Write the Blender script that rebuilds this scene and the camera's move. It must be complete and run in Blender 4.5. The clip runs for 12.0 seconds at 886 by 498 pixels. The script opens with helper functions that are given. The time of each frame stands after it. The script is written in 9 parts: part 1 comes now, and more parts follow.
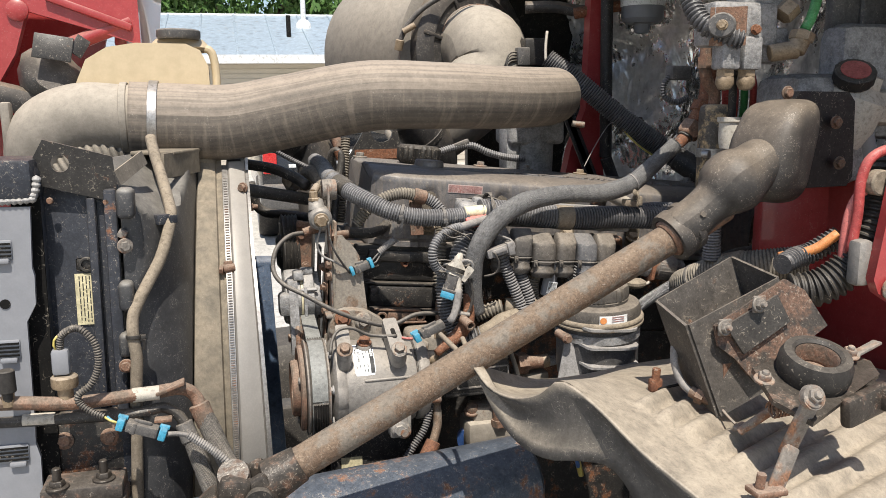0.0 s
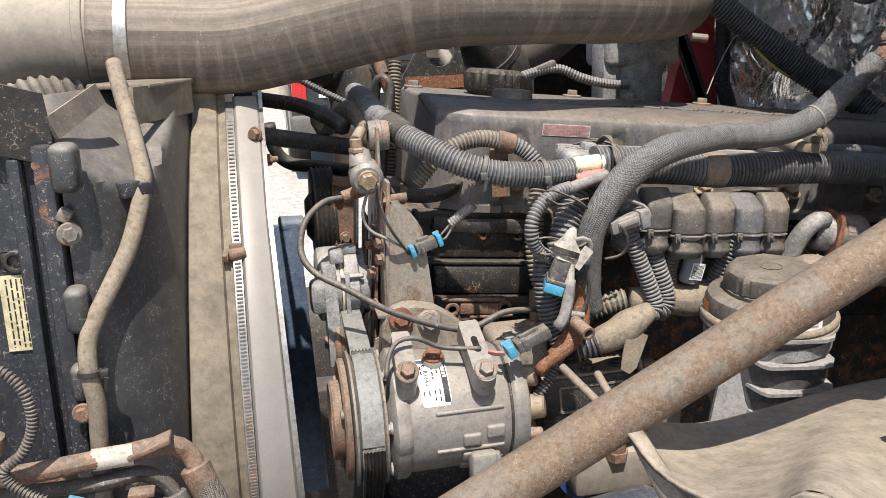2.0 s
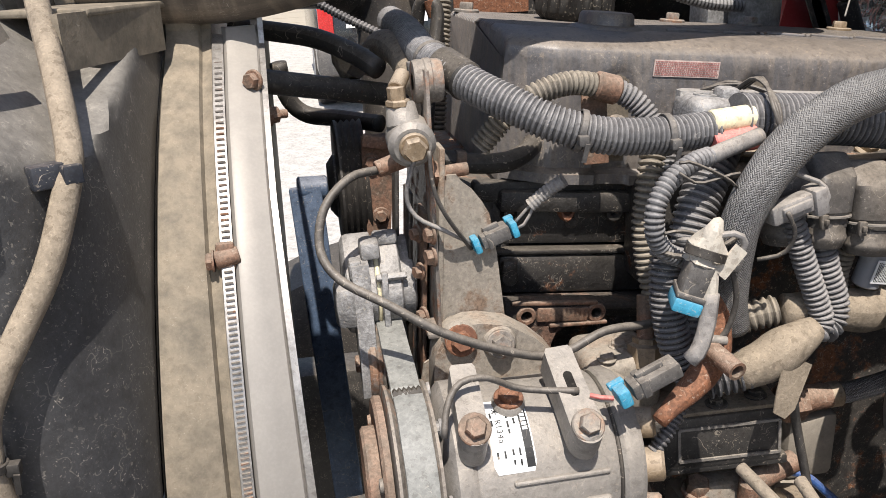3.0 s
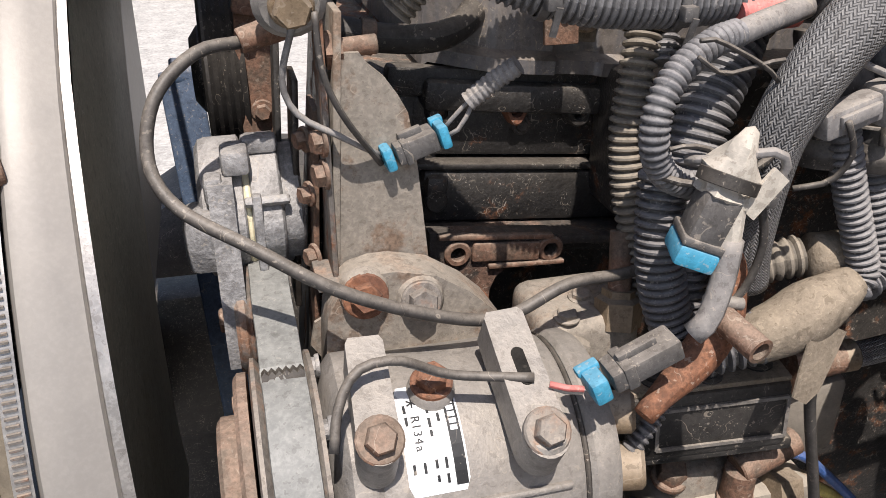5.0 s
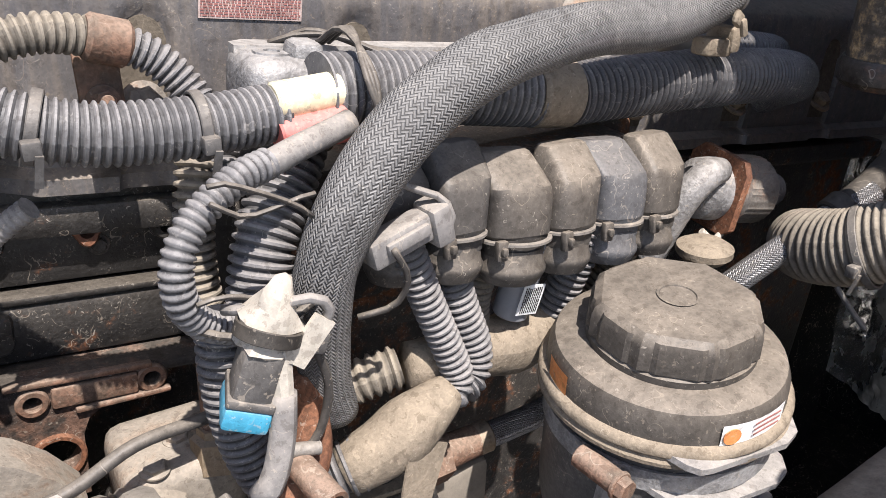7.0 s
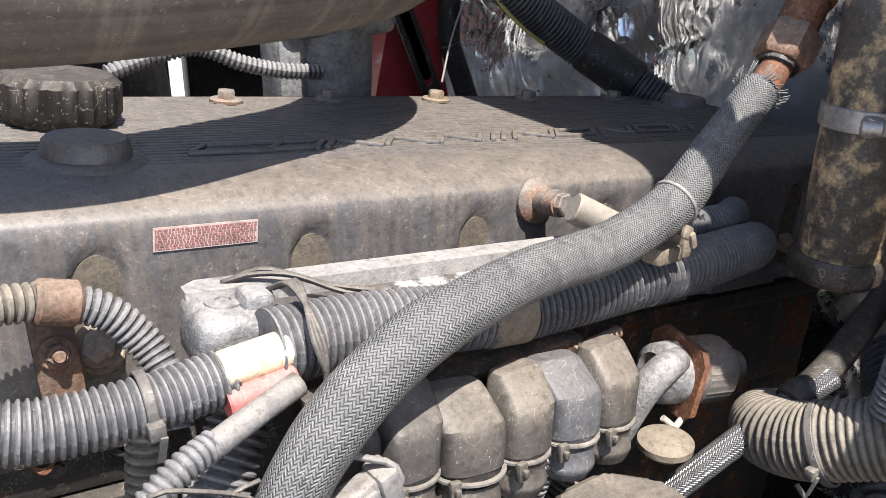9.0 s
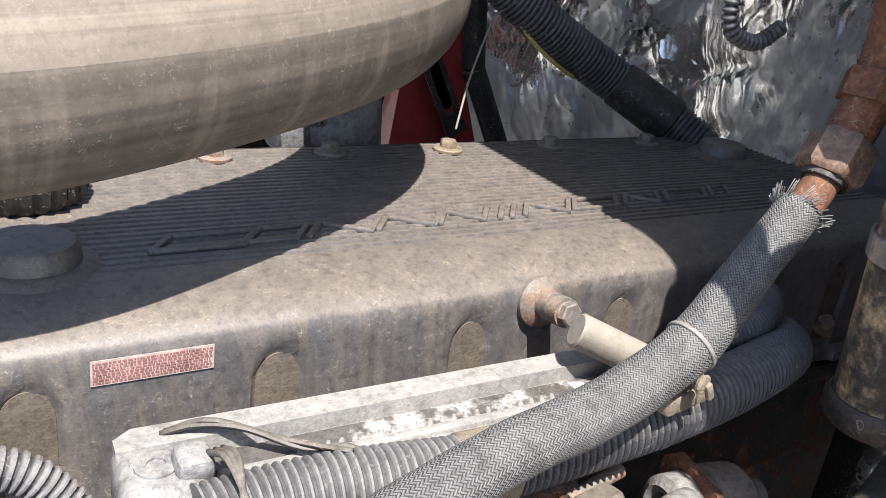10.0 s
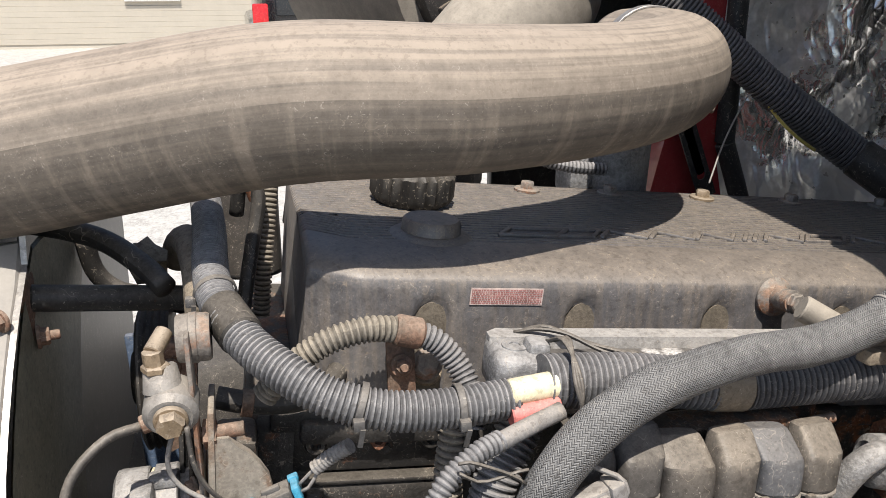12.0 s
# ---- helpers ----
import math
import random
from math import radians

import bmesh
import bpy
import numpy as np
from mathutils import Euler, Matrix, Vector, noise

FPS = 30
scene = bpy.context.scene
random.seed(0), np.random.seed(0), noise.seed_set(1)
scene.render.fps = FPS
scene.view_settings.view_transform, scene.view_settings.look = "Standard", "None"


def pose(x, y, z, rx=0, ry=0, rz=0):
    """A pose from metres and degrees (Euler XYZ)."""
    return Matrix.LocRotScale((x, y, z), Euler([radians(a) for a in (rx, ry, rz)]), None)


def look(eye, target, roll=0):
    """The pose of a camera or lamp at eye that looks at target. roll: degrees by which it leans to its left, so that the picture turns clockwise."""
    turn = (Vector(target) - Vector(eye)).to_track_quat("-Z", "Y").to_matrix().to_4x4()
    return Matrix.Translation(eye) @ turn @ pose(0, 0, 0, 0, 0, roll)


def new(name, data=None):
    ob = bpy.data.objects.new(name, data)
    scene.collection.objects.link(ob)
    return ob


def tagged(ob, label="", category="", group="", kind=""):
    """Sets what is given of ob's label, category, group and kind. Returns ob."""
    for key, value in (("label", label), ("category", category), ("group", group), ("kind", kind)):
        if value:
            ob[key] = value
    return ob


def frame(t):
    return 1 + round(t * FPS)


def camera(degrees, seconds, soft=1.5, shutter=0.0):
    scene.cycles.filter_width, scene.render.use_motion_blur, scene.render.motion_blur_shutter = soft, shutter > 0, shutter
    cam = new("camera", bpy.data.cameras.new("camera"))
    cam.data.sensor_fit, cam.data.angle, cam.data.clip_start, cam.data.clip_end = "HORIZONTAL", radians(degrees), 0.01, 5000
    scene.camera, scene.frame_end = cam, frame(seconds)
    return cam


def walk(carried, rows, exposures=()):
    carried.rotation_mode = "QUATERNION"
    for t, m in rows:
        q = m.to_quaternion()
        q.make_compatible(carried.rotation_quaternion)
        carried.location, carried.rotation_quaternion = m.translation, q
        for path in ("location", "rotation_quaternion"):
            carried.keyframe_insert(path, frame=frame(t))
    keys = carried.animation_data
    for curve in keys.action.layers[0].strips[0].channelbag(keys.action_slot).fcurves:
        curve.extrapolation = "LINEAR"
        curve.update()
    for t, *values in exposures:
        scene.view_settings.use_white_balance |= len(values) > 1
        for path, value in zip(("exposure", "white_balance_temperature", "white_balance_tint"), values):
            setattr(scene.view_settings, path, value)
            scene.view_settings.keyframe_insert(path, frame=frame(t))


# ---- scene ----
cam = camera(56.4, 12.0, soft=0.3)
ROWS = [
    (0, 0.0955, 0.0052, 1.6660, 79.67, 0.75, -14.40),
    (0.5, 0.0745, 0.0385, 1.6610, 78.34, 0.70, -14.08),
    (1, 0.0599, 0.0899, 1.6533, 76.85, 0.68, -13.76),
    (1.5, 0.0825, 0.2114, 1.6432, 76.11, 1.11, -13.03),
    (2, 0.1193, 0.3689, 1.6443, 74.78, 1.83, -12.37),
    (2.5, 0.1128, 0.5001, 1.6399, 72.76, 2.09, -12.20),
    (2.7, 0.1213, 0.5498, 1.6332, 71.68, 2.41, -11.59),
    (4.3, 0.1814, 0.7750, 1.5829, 65.16, 2.52, -7.60),
    (4.5, 0.1821, 0.7821, 1.5745, 64.46, 1.99, -8.93),
    (5, 0.1831, 0.7877, 1.5691, 62.95, -0.01, -14.82),
    (5.5, 0.2038, 0.7941, 1.5661, 62.14, -1.46, -20.71),
    (6, 0.2219, 0.8039, 1.5614, 62.22, -1.95, -25.27),
    (6.5, 0.2526, 0.8033, 1.5845, 63.02, -1.83, -28.89),
    (7, 0.2915, 0.8103, 1.6031, 64.19, -1.70, -32.32),
    (7.5, 0.3095, 0.8210, 1.6120, 66.19, -1.52, -34.97),
    (7.7, 0.3155, 0.8221, 1.6181, 66.87, -1.24, -35.41),
    (9.3, 0.3311, 0.8383, 1.7125, 67.01, -1.00, -32.47),
    (9.5, 0.3453, 0.8611, 1.7269, 66.26, -1.27, -31.85),
    (10, 0.3940, 0.8887, 1.7460, 64.61, -2.06, -29.73),
    (10.5, 0.4488, 0.9140, 1.7288, 63.62, -2.71, -27.48),
    (11, 0.4454, 0.9007, 1.7349, 65.38, -2.06, -23.98),
    (11.5, 0.3482, 0.7988, 1.7552, 68.54, -0.92, -18.64),
    (12, 0.2674, 0.7024, 1.7546, 71.12, -0.15, -13.63),
]
walk(cam, [(t, pose(x, y, z, rx, ry, rz)) for t, x, y, z, rx, ry, rz in ROWS], exposures=[(0, 0.52, 6500, 10), (2.5, 0.64, 6450, 12), (4.9, 0.46, 6400, 15), (5.5, 0.53, 6350, 16), (7, 0.90, 6300, 15), (9.5, 1.05, 6150, 12), (11, 0.90, 6200, 11), (12, 0.56, 6400, 11)])

# ---- light ----
SUN_WAY = Vector((0.08, 0.55, -1.0)).normalized()
world = bpy.data.worlds.new("sky")
scene.world = world
world.use_nodes = True
wn = world.node_tree.nodes
sky = wn.new("ShaderNodeTexSky")
sky.sky_type = "NISHITA"
sky.sun_disc = False
sky.sun_elevation = math.asin(-SUN_WAY.z)
sky.sun_rotation = math.atan2(-SUN_WAY.x, -SUN_WAY.y)
sky.air_density, sky.dust_density = 1.0, 1.2
wn["Background"].inputs["Strength"].default_value = 0.108
world.node_tree.links.new(sky.outputs["Color"], wn["Background"].inputs["Color"])
sun_data = bpy.data.lights.new("sun", "SUN")
sun_data.energy, sun_data.angle, sun_data.color = 4.5, radians(0.6), (1.0, 0.955, 0.88)
sun = new("sun", sun_data)
sun.matrix_world = look((0, 0, 8), Vector((0, 0, 8)) + SUN_WAY)
scene.view_settings.exposure = 0.60


# ---- materials ----
DUST = (0.44, 0.375, 0.295)


class Nodes:
    """A small node-graph writer for one material."""

    def __init__(self, name):
        self.m = bpy.data.materials.new(name)
        self.m.use_nodes = True
        self.t = self.m.node_tree
        self.out = self.t.nodes["Principled BSDF"]

    def put(self, kind, **inputs):
        n = self.t.nodes.new(kind)
        for k, v in inputs.items():
            self.feed(n.inputs[k.replace("_", " ")], v)
        return n

    def feed(self, socket, v):
        if isinstance(v, bpy.types.NodeSocket):
            self.t.links.new(v, socket)
        else:
            socket.default_value = v

    def math(self, op, a, b=0.0, clamp=False):
        n = self.t.nodes.new("ShaderNodeMath")
        n.operation, n.use_clamp = op, clamp
        self.feed(n.inputs[0], a)
        self.feed(n.inputs[1], b)
        return n.outputs[0]

    def mix(self, f, a, b):
        n = self.t.nodes.new("ShaderNodeMix")
        n.data_type = "RGBA"
        self.feed(n.inputs[0], f)
        for s, v in ((n.inputs[6], a), (n.inputs[7], b)):
            self.feed(s, (*v, 1.0) if isinstance(v, tuple) and len(v) == 3 else v)
        return n.outputs[2]

    def ramp(self, v, lo, hi):
        n = self.t.nodes.new("ShaderNodeMapRange")
        n.interpolation_type = "SMOOTHSTEP"
        self.feed(n.inputs[0], v)
        n.inputs[1].default_value, n.inputs[2].default_value = lo, hi
        return n.outputs[0]

    def noise(self, co, scale, detail=4.0, rough=0.6):
        n = self.put("ShaderNodeTexNoise", Scale=scale, Detail=detail, Roughness=rough)
        self.t.links.new(co, n.inputs["Vector"])
        return n.outputs["Fac"]


def mat(name, col, rough=0.6, metal=0.0, dust=0.4, rust=0.0, fleck=0.0, bump=0.3, size=1.0, dustcol=DUST, vary=0.35, side=0.25, rustcol=(0.20, 0.075, 0.03), spec=0.3, braid=0.0, coat=0.0, streak=0.0, cloudy=0.40, drip=0.0, grain=1.0, ribbed=0.0):
    """A weathered surface: a base colour that varies at two scales, rust in patches, dust that settles on what faces
    up, light scratches; ribbed ones get grooves with shade painted in.
    """
    g = Nodes(name)
    co = g.put("ShaderNodeTexCoord").outputs["Object"]
    big = g.noise(co, 9.0 * size, 5.0)
    mid = g.noise(co, 55.0 * size, 6.0, 0.65)
    fine = g.noise(co, 420.0 * size, 3.0, 0.6)
    dark = tuple(c * (1 - vary) for c in col)
    c = g.mix(g.ramp(mid, 0.3, 0.7), dark, tuple(col))
    c = g.mix(g.math("MULTIPLY", g.ramp(fine, 0.40, 0.70), 0.5 * grain), c, tuple(min(1.0, v * 1.5) for v in col))
    r = rough
    if rust:
        patch = g.math("ADD", g.math("MULTIPLY", mid, 0.7), g.math("MULTIPLY", big, 0.5))
        edge = 0.78 - 0.45 * rust
        rf = g.ramp(patch, edge, edge + 0.12)
        c = g.mix(rf, c, g.mix(g.ramp(fine, 0.3, 0.7), tuple(v * 0.5 for v in rustcol), tuple(v * 1.25 for v in rustcol)))
        r = g.math("ADD", g.math("MULTIPLY", rf, 0.85 - rough), rough)
        g.feed(g.out.inputs["Metallic"], g.math("MULTIPLY", g.math("SUBTRACT", 1.0, rf), metal))
    else:
        g.feed(g.out.inputs["Metallic"], metal)
    if fleck:
        fl = g.put("ShaderNodeTexNoise", Scale=260.0 * size, Detail=2.0, Roughness=0.55, Distortion=2.2)
        g.t.links.new(co, fl.inputs["Vector"])
        ff = g.math("MULTIPLY", g.ramp(fl.outputs["Fac"], 0.69 - 0.08 * fleck, 0.72), g.ramp(mid, 0.42, 0.6))
        c = g.mix(g.math("MULTIPLY", ff, 0.55), c, (0.50, 0.45, 0.38))
    if dust:
        up = g.put("ShaderNodeNewGeometry")
        sep = g.put("ShaderNodeSeparateXYZ")
        g.t.links.new(up.outputs["Normal"], sep.inputs[0])
        face = g.math("ADD", g.math("MULTIPLY", g.ramp(sep.outputs[2], -0.15, 0.9), 1.0 - side), side)
        cloud = g.ramp(g.math("ADD", g.math("MULTIPLY", big, 0.45), g.math("MULTIPLY", mid, 0.55)), 0.36, 0.64)
        grit = g.ramp(fine, 0.30, 0.66)
        cover = g.math("ADD", g.math("MULTIPLY", cloud, cloudy * 0.7), g.math("ADD", g.math("MULTIPLY", grit, 0.30 * grain), 0.99 - 0.15 * grain - cloudy * 0.7))
        if drip:
            dm = g.put("ShaderNodeMapping", Scale=(150.0, 150.0, 9.0))
            g.t.links.new(co, dm.inputs["Vector"])
            runs = g.ramp(g.noise(dm.outputs[0], 1.0, 4.0, 0.65), 0.38, 0.66)
            wet = g.math("MULTIPLY", g.ramp(sep.outputs[2], 0.75, 0.35), drip)
            cover = g.math("MULTIPLY", cover, g.math("ADD", g.math("MULTIPLY", runs, wet), g.math("SUBTRACT", 1.0, g.math("MULTIPLY", wet, 0.55))))
        if streak:
            suv = g.put("ShaderNodeMapping", Scale=(130.0, 3.0, 1.0))
            g.t.links.new(g.put("ShaderNodeTexCoord").outputs["UV"], suv.inputs["Vector"])
            lines_ = g.ramp(g.noise(suv.outputs[0], 1.0, 3.0, 0.6), 0.36, 0.64)
            face = g.math("MULTIPLY", face, g.math("ADD", g.math("MULTIPLY", lines_, 0.45 * streak), 1.0 - 0.25 * streak))
            ruv = g.put("ShaderNodeMapping", Scale=(5.0, 75.0, 1.0))
            g.t.links.new(g.put("ShaderNodeTexCoord").outputs["UV"], ruv.inputs["Vector"])
            runs_ = g.math("MULTIPLY", g.ramp(g.noise(ruv.outputs[0], 1.0, 3.0, 0.6), 0.50, 0.66), g.ramp(sep.outputs[2], 0.25, -0.35))
            face = g.math("ADD", face, g.math("MULTIPLY", runs_, 0.30))
        if ribbed:
            sv = g.put("ShaderNodeSeparateXYZ")
            g.t.links.new(g.put("ShaderNodeTexCoord").outputs["UV"], sv.inputs[0])
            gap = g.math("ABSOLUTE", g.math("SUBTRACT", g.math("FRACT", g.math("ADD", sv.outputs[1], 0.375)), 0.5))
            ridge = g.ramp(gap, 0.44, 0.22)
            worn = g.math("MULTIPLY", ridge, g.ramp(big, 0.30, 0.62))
            # groove shade put into the colour: base drops to 0.42 between ridges
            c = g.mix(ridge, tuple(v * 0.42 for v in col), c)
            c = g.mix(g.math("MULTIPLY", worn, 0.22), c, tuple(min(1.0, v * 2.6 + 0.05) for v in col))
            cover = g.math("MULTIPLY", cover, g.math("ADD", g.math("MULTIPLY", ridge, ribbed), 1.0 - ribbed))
        df = g.math("MULTIPLY", g.math("MULTIPLY", face, cover), dust, True)
        tone = g.mix(g.ramp(mid, 0.3, 0.7), tuple(v * 0.90 for v in dustcol), tuple(v * 1.04 for v in dustcol))
        c = g.mix(df, c, tone)
        r = g.math("ADD", g.math("MULTIPLY", df, 0.3), r, True)
    if grain > 0.3:
        speck = g.math("MULTIPLY", g.ramp(g.noise(co, 210.0 * size, 4.0, 0.7), 0.54, 0.62), 0.55 * grain)
        dim = g.t.nodes.new("ShaderNodeMix")
        dim.data_type, dim.blend_type = "RGBA", "MULTIPLY"
        g.feed(dim.inputs[0], speck)
        g.feed(dim.inputs[6], c)
        g.feed(dim.inputs[7], (0.38, 0.36, 0.35, 1.0))
        c = dim.outputs[2]
        # fine scratches and clinging grit
        hair = g.math("ABSOLUTE", g.math("SUBTRACT", g.noise(co, 46.0 * size, 2.0, 0.5), 0.5))
        hair = g.math("MULTIPLY", g.ramp(hair, 0.0065, 0.0025), g.ramp(mid, 0.48, 0.60))
        grit_ = g.math("MULTIPLY", g.ramp(g.noise(co, 340.0 * size, 2.0, 0.6), 0.63, 0.68), g.ramp(big, 0.40, 0.60))
        c = g.mix(g.math("MULTIPLY", g.math("MAXIMUM", hair, grit_), 0.34 * grain), c, tuple(min(1.0, v * 1.15) for v in dustcol))
    h = g.math("ADD", g.math("MULTIPLY", fine, 0.5), g.math("MULTIPLY", mid, 0.5))
    if braid:
        uv = g.put("ShaderNodeTexCoord").outputs["UV"]
        s = g.put("ShaderNodeSeparateXYZ")
        g.t.links.new(uv, s.inputs[0])
        # two families of flat strands, each over two and under two of the other
        wav = g.math("MULTIPLY", g.math("SUBTRACT", big, 0.5), braid * 5)
        across = g.math("ADD", g.math("MULTIPLY", s.outputs[0], 1.5), wav)
        p = g.math("DIVIDE", g.math("ADD", across, s.outputs[1]), braid)
        q = g.math("DIVIDE", g.math("SUBTRACT", across, s.outputs[1]), braid)
        turn = g.math("MODULO", g.math("ADD", g.math("ADD", g.math("FLOOR", p), g.math("FLOOR", q)), 4000.0), 4.0)
        over = g.math("LESS_THAN", turn, 1.5)
        a = g.math("ABSOLUTE", g.math("SINE", g.math("MULTIPLY", p, math.pi)))
        b = g.math("ABSOLUTE", g.math("SINE", g.math("MULTIPLY", q, math.pi)))
        weave = g.math("ADD", g.math("MULTIPLY", over, a), g.math("MULTIPLY", g.math("SUBTRACT", 1.0, over), b))
        c = g.mix(g.ramp(weave, 0.05, 0.70), tuple(v * 0.26 for v in col), c)
        h = g.math("ADD", g.math("MULTIPLY", weave, 1.6), h)
    bn = g.put("ShaderNodeBump", Strength=bump, Distance=0.0015)
    g.feed(bn.inputs["Height"], h)
    g.t.links.new(bn.outputs["Normal"], g.out.inputs["Normal"])
    g.feed(g.out.inputs["Base Color"], c)
    g.feed(g.out.inputs["Roughness"], r)
    g.out.inputs["Specular IOR Level"].default_value = spec
    g.out.inputs["Coat Weight"].default_value = coat
    return g.m


M_COVER = mat("cover_plastic", (0.044, 0.060, 0.086), 0.40, spec=0.8, dust=0.52, fleck=1.0, side=0.62, bump=0.25, cloudy=0.22, drip=0.42, dustcol=(0.34, 0.26, 0.17))
# pocket dust, its tan also carrying the light on the recess
M_POCKET_LIT = mat("lit_pocket_dust", (0.10, 0.085, 0.066), 0.85, dust=0.5, side=0.6, bump=0.6, cloudy=0.5, drip=0.4, dustcol=(0.29, 0.235, 0.17))
M_BLOCK = mat("black_iron", (0.016, 0.016, 0.017), 0.40, dust=0.28, rust=0.36, fleck=1.0, side=0.14, bump=0.8)
M_ALU = mat("cast_aluminium", (0.245, 0.232, 0.215), 0.5, grain=0.7, metal=0.25, dust=0.42, fleck=0.35, bump=0.6, side=0.25, vary=0.18)
M_ALU_OX = mat("oxidised_aluminium", (0.33, 0.325, 0.32), 0.6, metal=0.25, dust=0.28, fleck=0.9, bump=1.0, side=0.15, vary=0.55)
M_RAIL = mat("pale_worn_rail", (0.34, 0.325, 0.305), 0.6, dust=0.25, rust=0.10, fleck=0.3, bump=0.5, side=0.3, vary=0.30, rustcol=(0.20, 0.19, 0.17))
M_FLAKED = mat("flaked_dark_paint", (0.050, 0.052, 0.058), 0.5, dust=0.25, rust=0.38, bump=0.6, vary=0.4, rustcol=(0.62, 0.60, 0.57))
M_RUST = mat("rusty_steel", (0.15, 0.095, 0.065), 0.75, metal=0.1, dust=0.4, rust=0.6, bump=0.7, vary=0.5, rustcol=(0.18, 0.085, 0.05))
M_RUSTDARK = mat("pitted_dark_rust", (0.045, 0.038, 0.034), 0.6, dust=0.18, rust=0.5, fleck=0.3, bump=0.9, vary=0.5, rustcol=(0.14, 0.075, 0.05))
M_OILY = mat("oily_dark_iron", (0.036, 0.030, 0.026), 0.34, metal=0.2, dust=0.14, rust=0.32, bump=0.5, vary=0.5, rustcol=(0.13, 0.07, 0.045))
M_BRKT = mat("stained_cast_bracket", (0.26, 0.23, 0.19), 0.6, metal=0.1, dust=0.5, rust=0.46, side=0.25, bump=0.4, vary=0.25, rustcol=(0.16, 0.10, 0.065))
M_ORANGE_RUST = mat("orange_rust", (0.17, 0.072, 0.042), 0.8, dust=0.10, rust=0.6, bump=0.4, rustcol=(0.21, 0.085, 0.042), vary=0.4)
M_DRIER = mat("flaking_drier_paint", (0.075, 0.065, 0.055), 0.5, metal=0.2, dust=0.40, rust=0.48, fleck=0.6, side=0.25, bump=0.5, rustcol=(0.55, 0.38, 0.19), vary=0.5)
M_CAPS_DARK = mat("dark_cap_plastic", (0.040, 0.041, 0.044), 0.42, dust=0.5, side=0.22, fleck=0.5, dustcol=(0.33, 0.28, 0.22))
M_CAPS_BLUE = mat("blue_grey_cap_plastic", (0.075, 0.080, 0.090), 0.45, dust=0.30, side=0.25, fleck=0.4, dustcol=(0.36, 0.31, 0.25))
M_CAPS_PALE = mat("worn_ridge_plastic", (0.13, 0.125, 0.12), 0.5, dust=0.5, side=0.4)
M_FIN = mat("chalky_grey_fin", (0.30, 0.29, 0.28), 0.6, dust=0.3, fleck=0.5, side=0.3, bump=0.4)
M_STEEL = mat("dirty_steel", (0.22, 0.20, 0.18), 0.6, metal=0.4, dust=0.5, rust=0.45, bump=0.5)
M_PAINT = mat("chipped_black_paint", (0.013, 0.014, 0.016), 0.38, dust=0.26, rust=0.12, fleck=0.5, side=0.2)
M_BEAM = mat("worn_blue_black_beam", (0.034, 0.056, 0.088), 0.34, spec=0.5, dust=0.14, rust=0.34, fleck=1.4, side=0.12, bump=0.6)
M_CHAN = mat("blue_grey_channel", (0.020, 0.025, 0.036), 0.38, dust=0.14, rust=0.16, fleck=0.5, side=0.20)
M_RUBBER = mat("black_rubber", (0.012, 0.012, 0.013), 0.5, dust=0.22, side=0.2, bump=0.25)
M_HOSE = mat("dusty_intake_rubber", (0.055, 0.050, 0.045), 0.55, dust=1.0, fleck=0.9, side=0.34, grain=0.5, streak=1.2, cloudy=0.10, bump=0.2, dustcol=(0.33, 0.272, 0.212))
M_ELBOW = mat("dusty_elbow", (0.10, 0.09, 0.08), 0.6, dust=0.95, side=0.45, cloudy=0.15, grain=0.4, dustcol=(0.40, 0.35, 0.28))
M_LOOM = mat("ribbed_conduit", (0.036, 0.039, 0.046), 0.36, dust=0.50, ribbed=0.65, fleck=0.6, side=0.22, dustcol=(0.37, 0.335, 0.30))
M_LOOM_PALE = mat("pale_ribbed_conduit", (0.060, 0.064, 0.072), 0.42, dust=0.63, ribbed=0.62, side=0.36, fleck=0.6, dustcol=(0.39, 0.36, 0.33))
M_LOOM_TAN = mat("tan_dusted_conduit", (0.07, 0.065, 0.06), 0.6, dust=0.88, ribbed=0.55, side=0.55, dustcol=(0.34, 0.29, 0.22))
M_BRAID = mat("woven_sleeve", (0.160, 0.158, 0.157), 0.5, dust=0.30, side=0.4, braid=0.0020, bump=0.5, dustcol=(0.40, 0.37, 0.32))
M_BRAID_FINE = mat("fine_woven_sleeve", (0.10, 0.095, 0.09), 0.6, dust=0.5, side=0.4, braid=0.0024, bump=0.5)
M_STEELBRAID = mat("steel_braid", (0.35, 0.35, 0.36), 0.35, metal=0.7, dust=0.3, braid=0.0022, bump=0.5)
M_WIRE = mat("dusty_black_wire", (0.030, 0.030, 0.032), 0.42, dust=0.4, side=0.2, bump=0.1)
M_WIRE_GREY = mat("grey_wire", (0.18, 0.18, 0.185), 0.55, dust=0.5, side=0.4, bump=0.1)
M_BELT = mat("belt_back", (0.20, 0.205, 0.195), 0.45, dust=0.35, side=0.4, fleck=0.4, bump=0.2, streak=0.4, dustcol=(0.34, 0.32, 0.27))
M_BLUE = mat("blue_connector_plastic", (0.03, 0.30, 0.46), 0.45, dust=0.25, bump=0.15, vary=0.2)
M_GREYPL = mat("grey_connector_plastic", (0.065, 0.066, 0.069), 0.42, dust=0.38, fleck=0.4, side=0.25)
M_CAPS = mat("sensor_cap_plastic", (0.040, 0.039, 0.039), 0.42, dust=0.55, side=0.18, fleck=0.6, dustcol=(0.36, 0.30, 0.23))
M_WHITE = mat("dirty_white_tape", (0.50, 0.46, 0.39), 0.6, dust=0.55, rust=0.08, fleck=0.3, bump=0.3, vary=0.2)
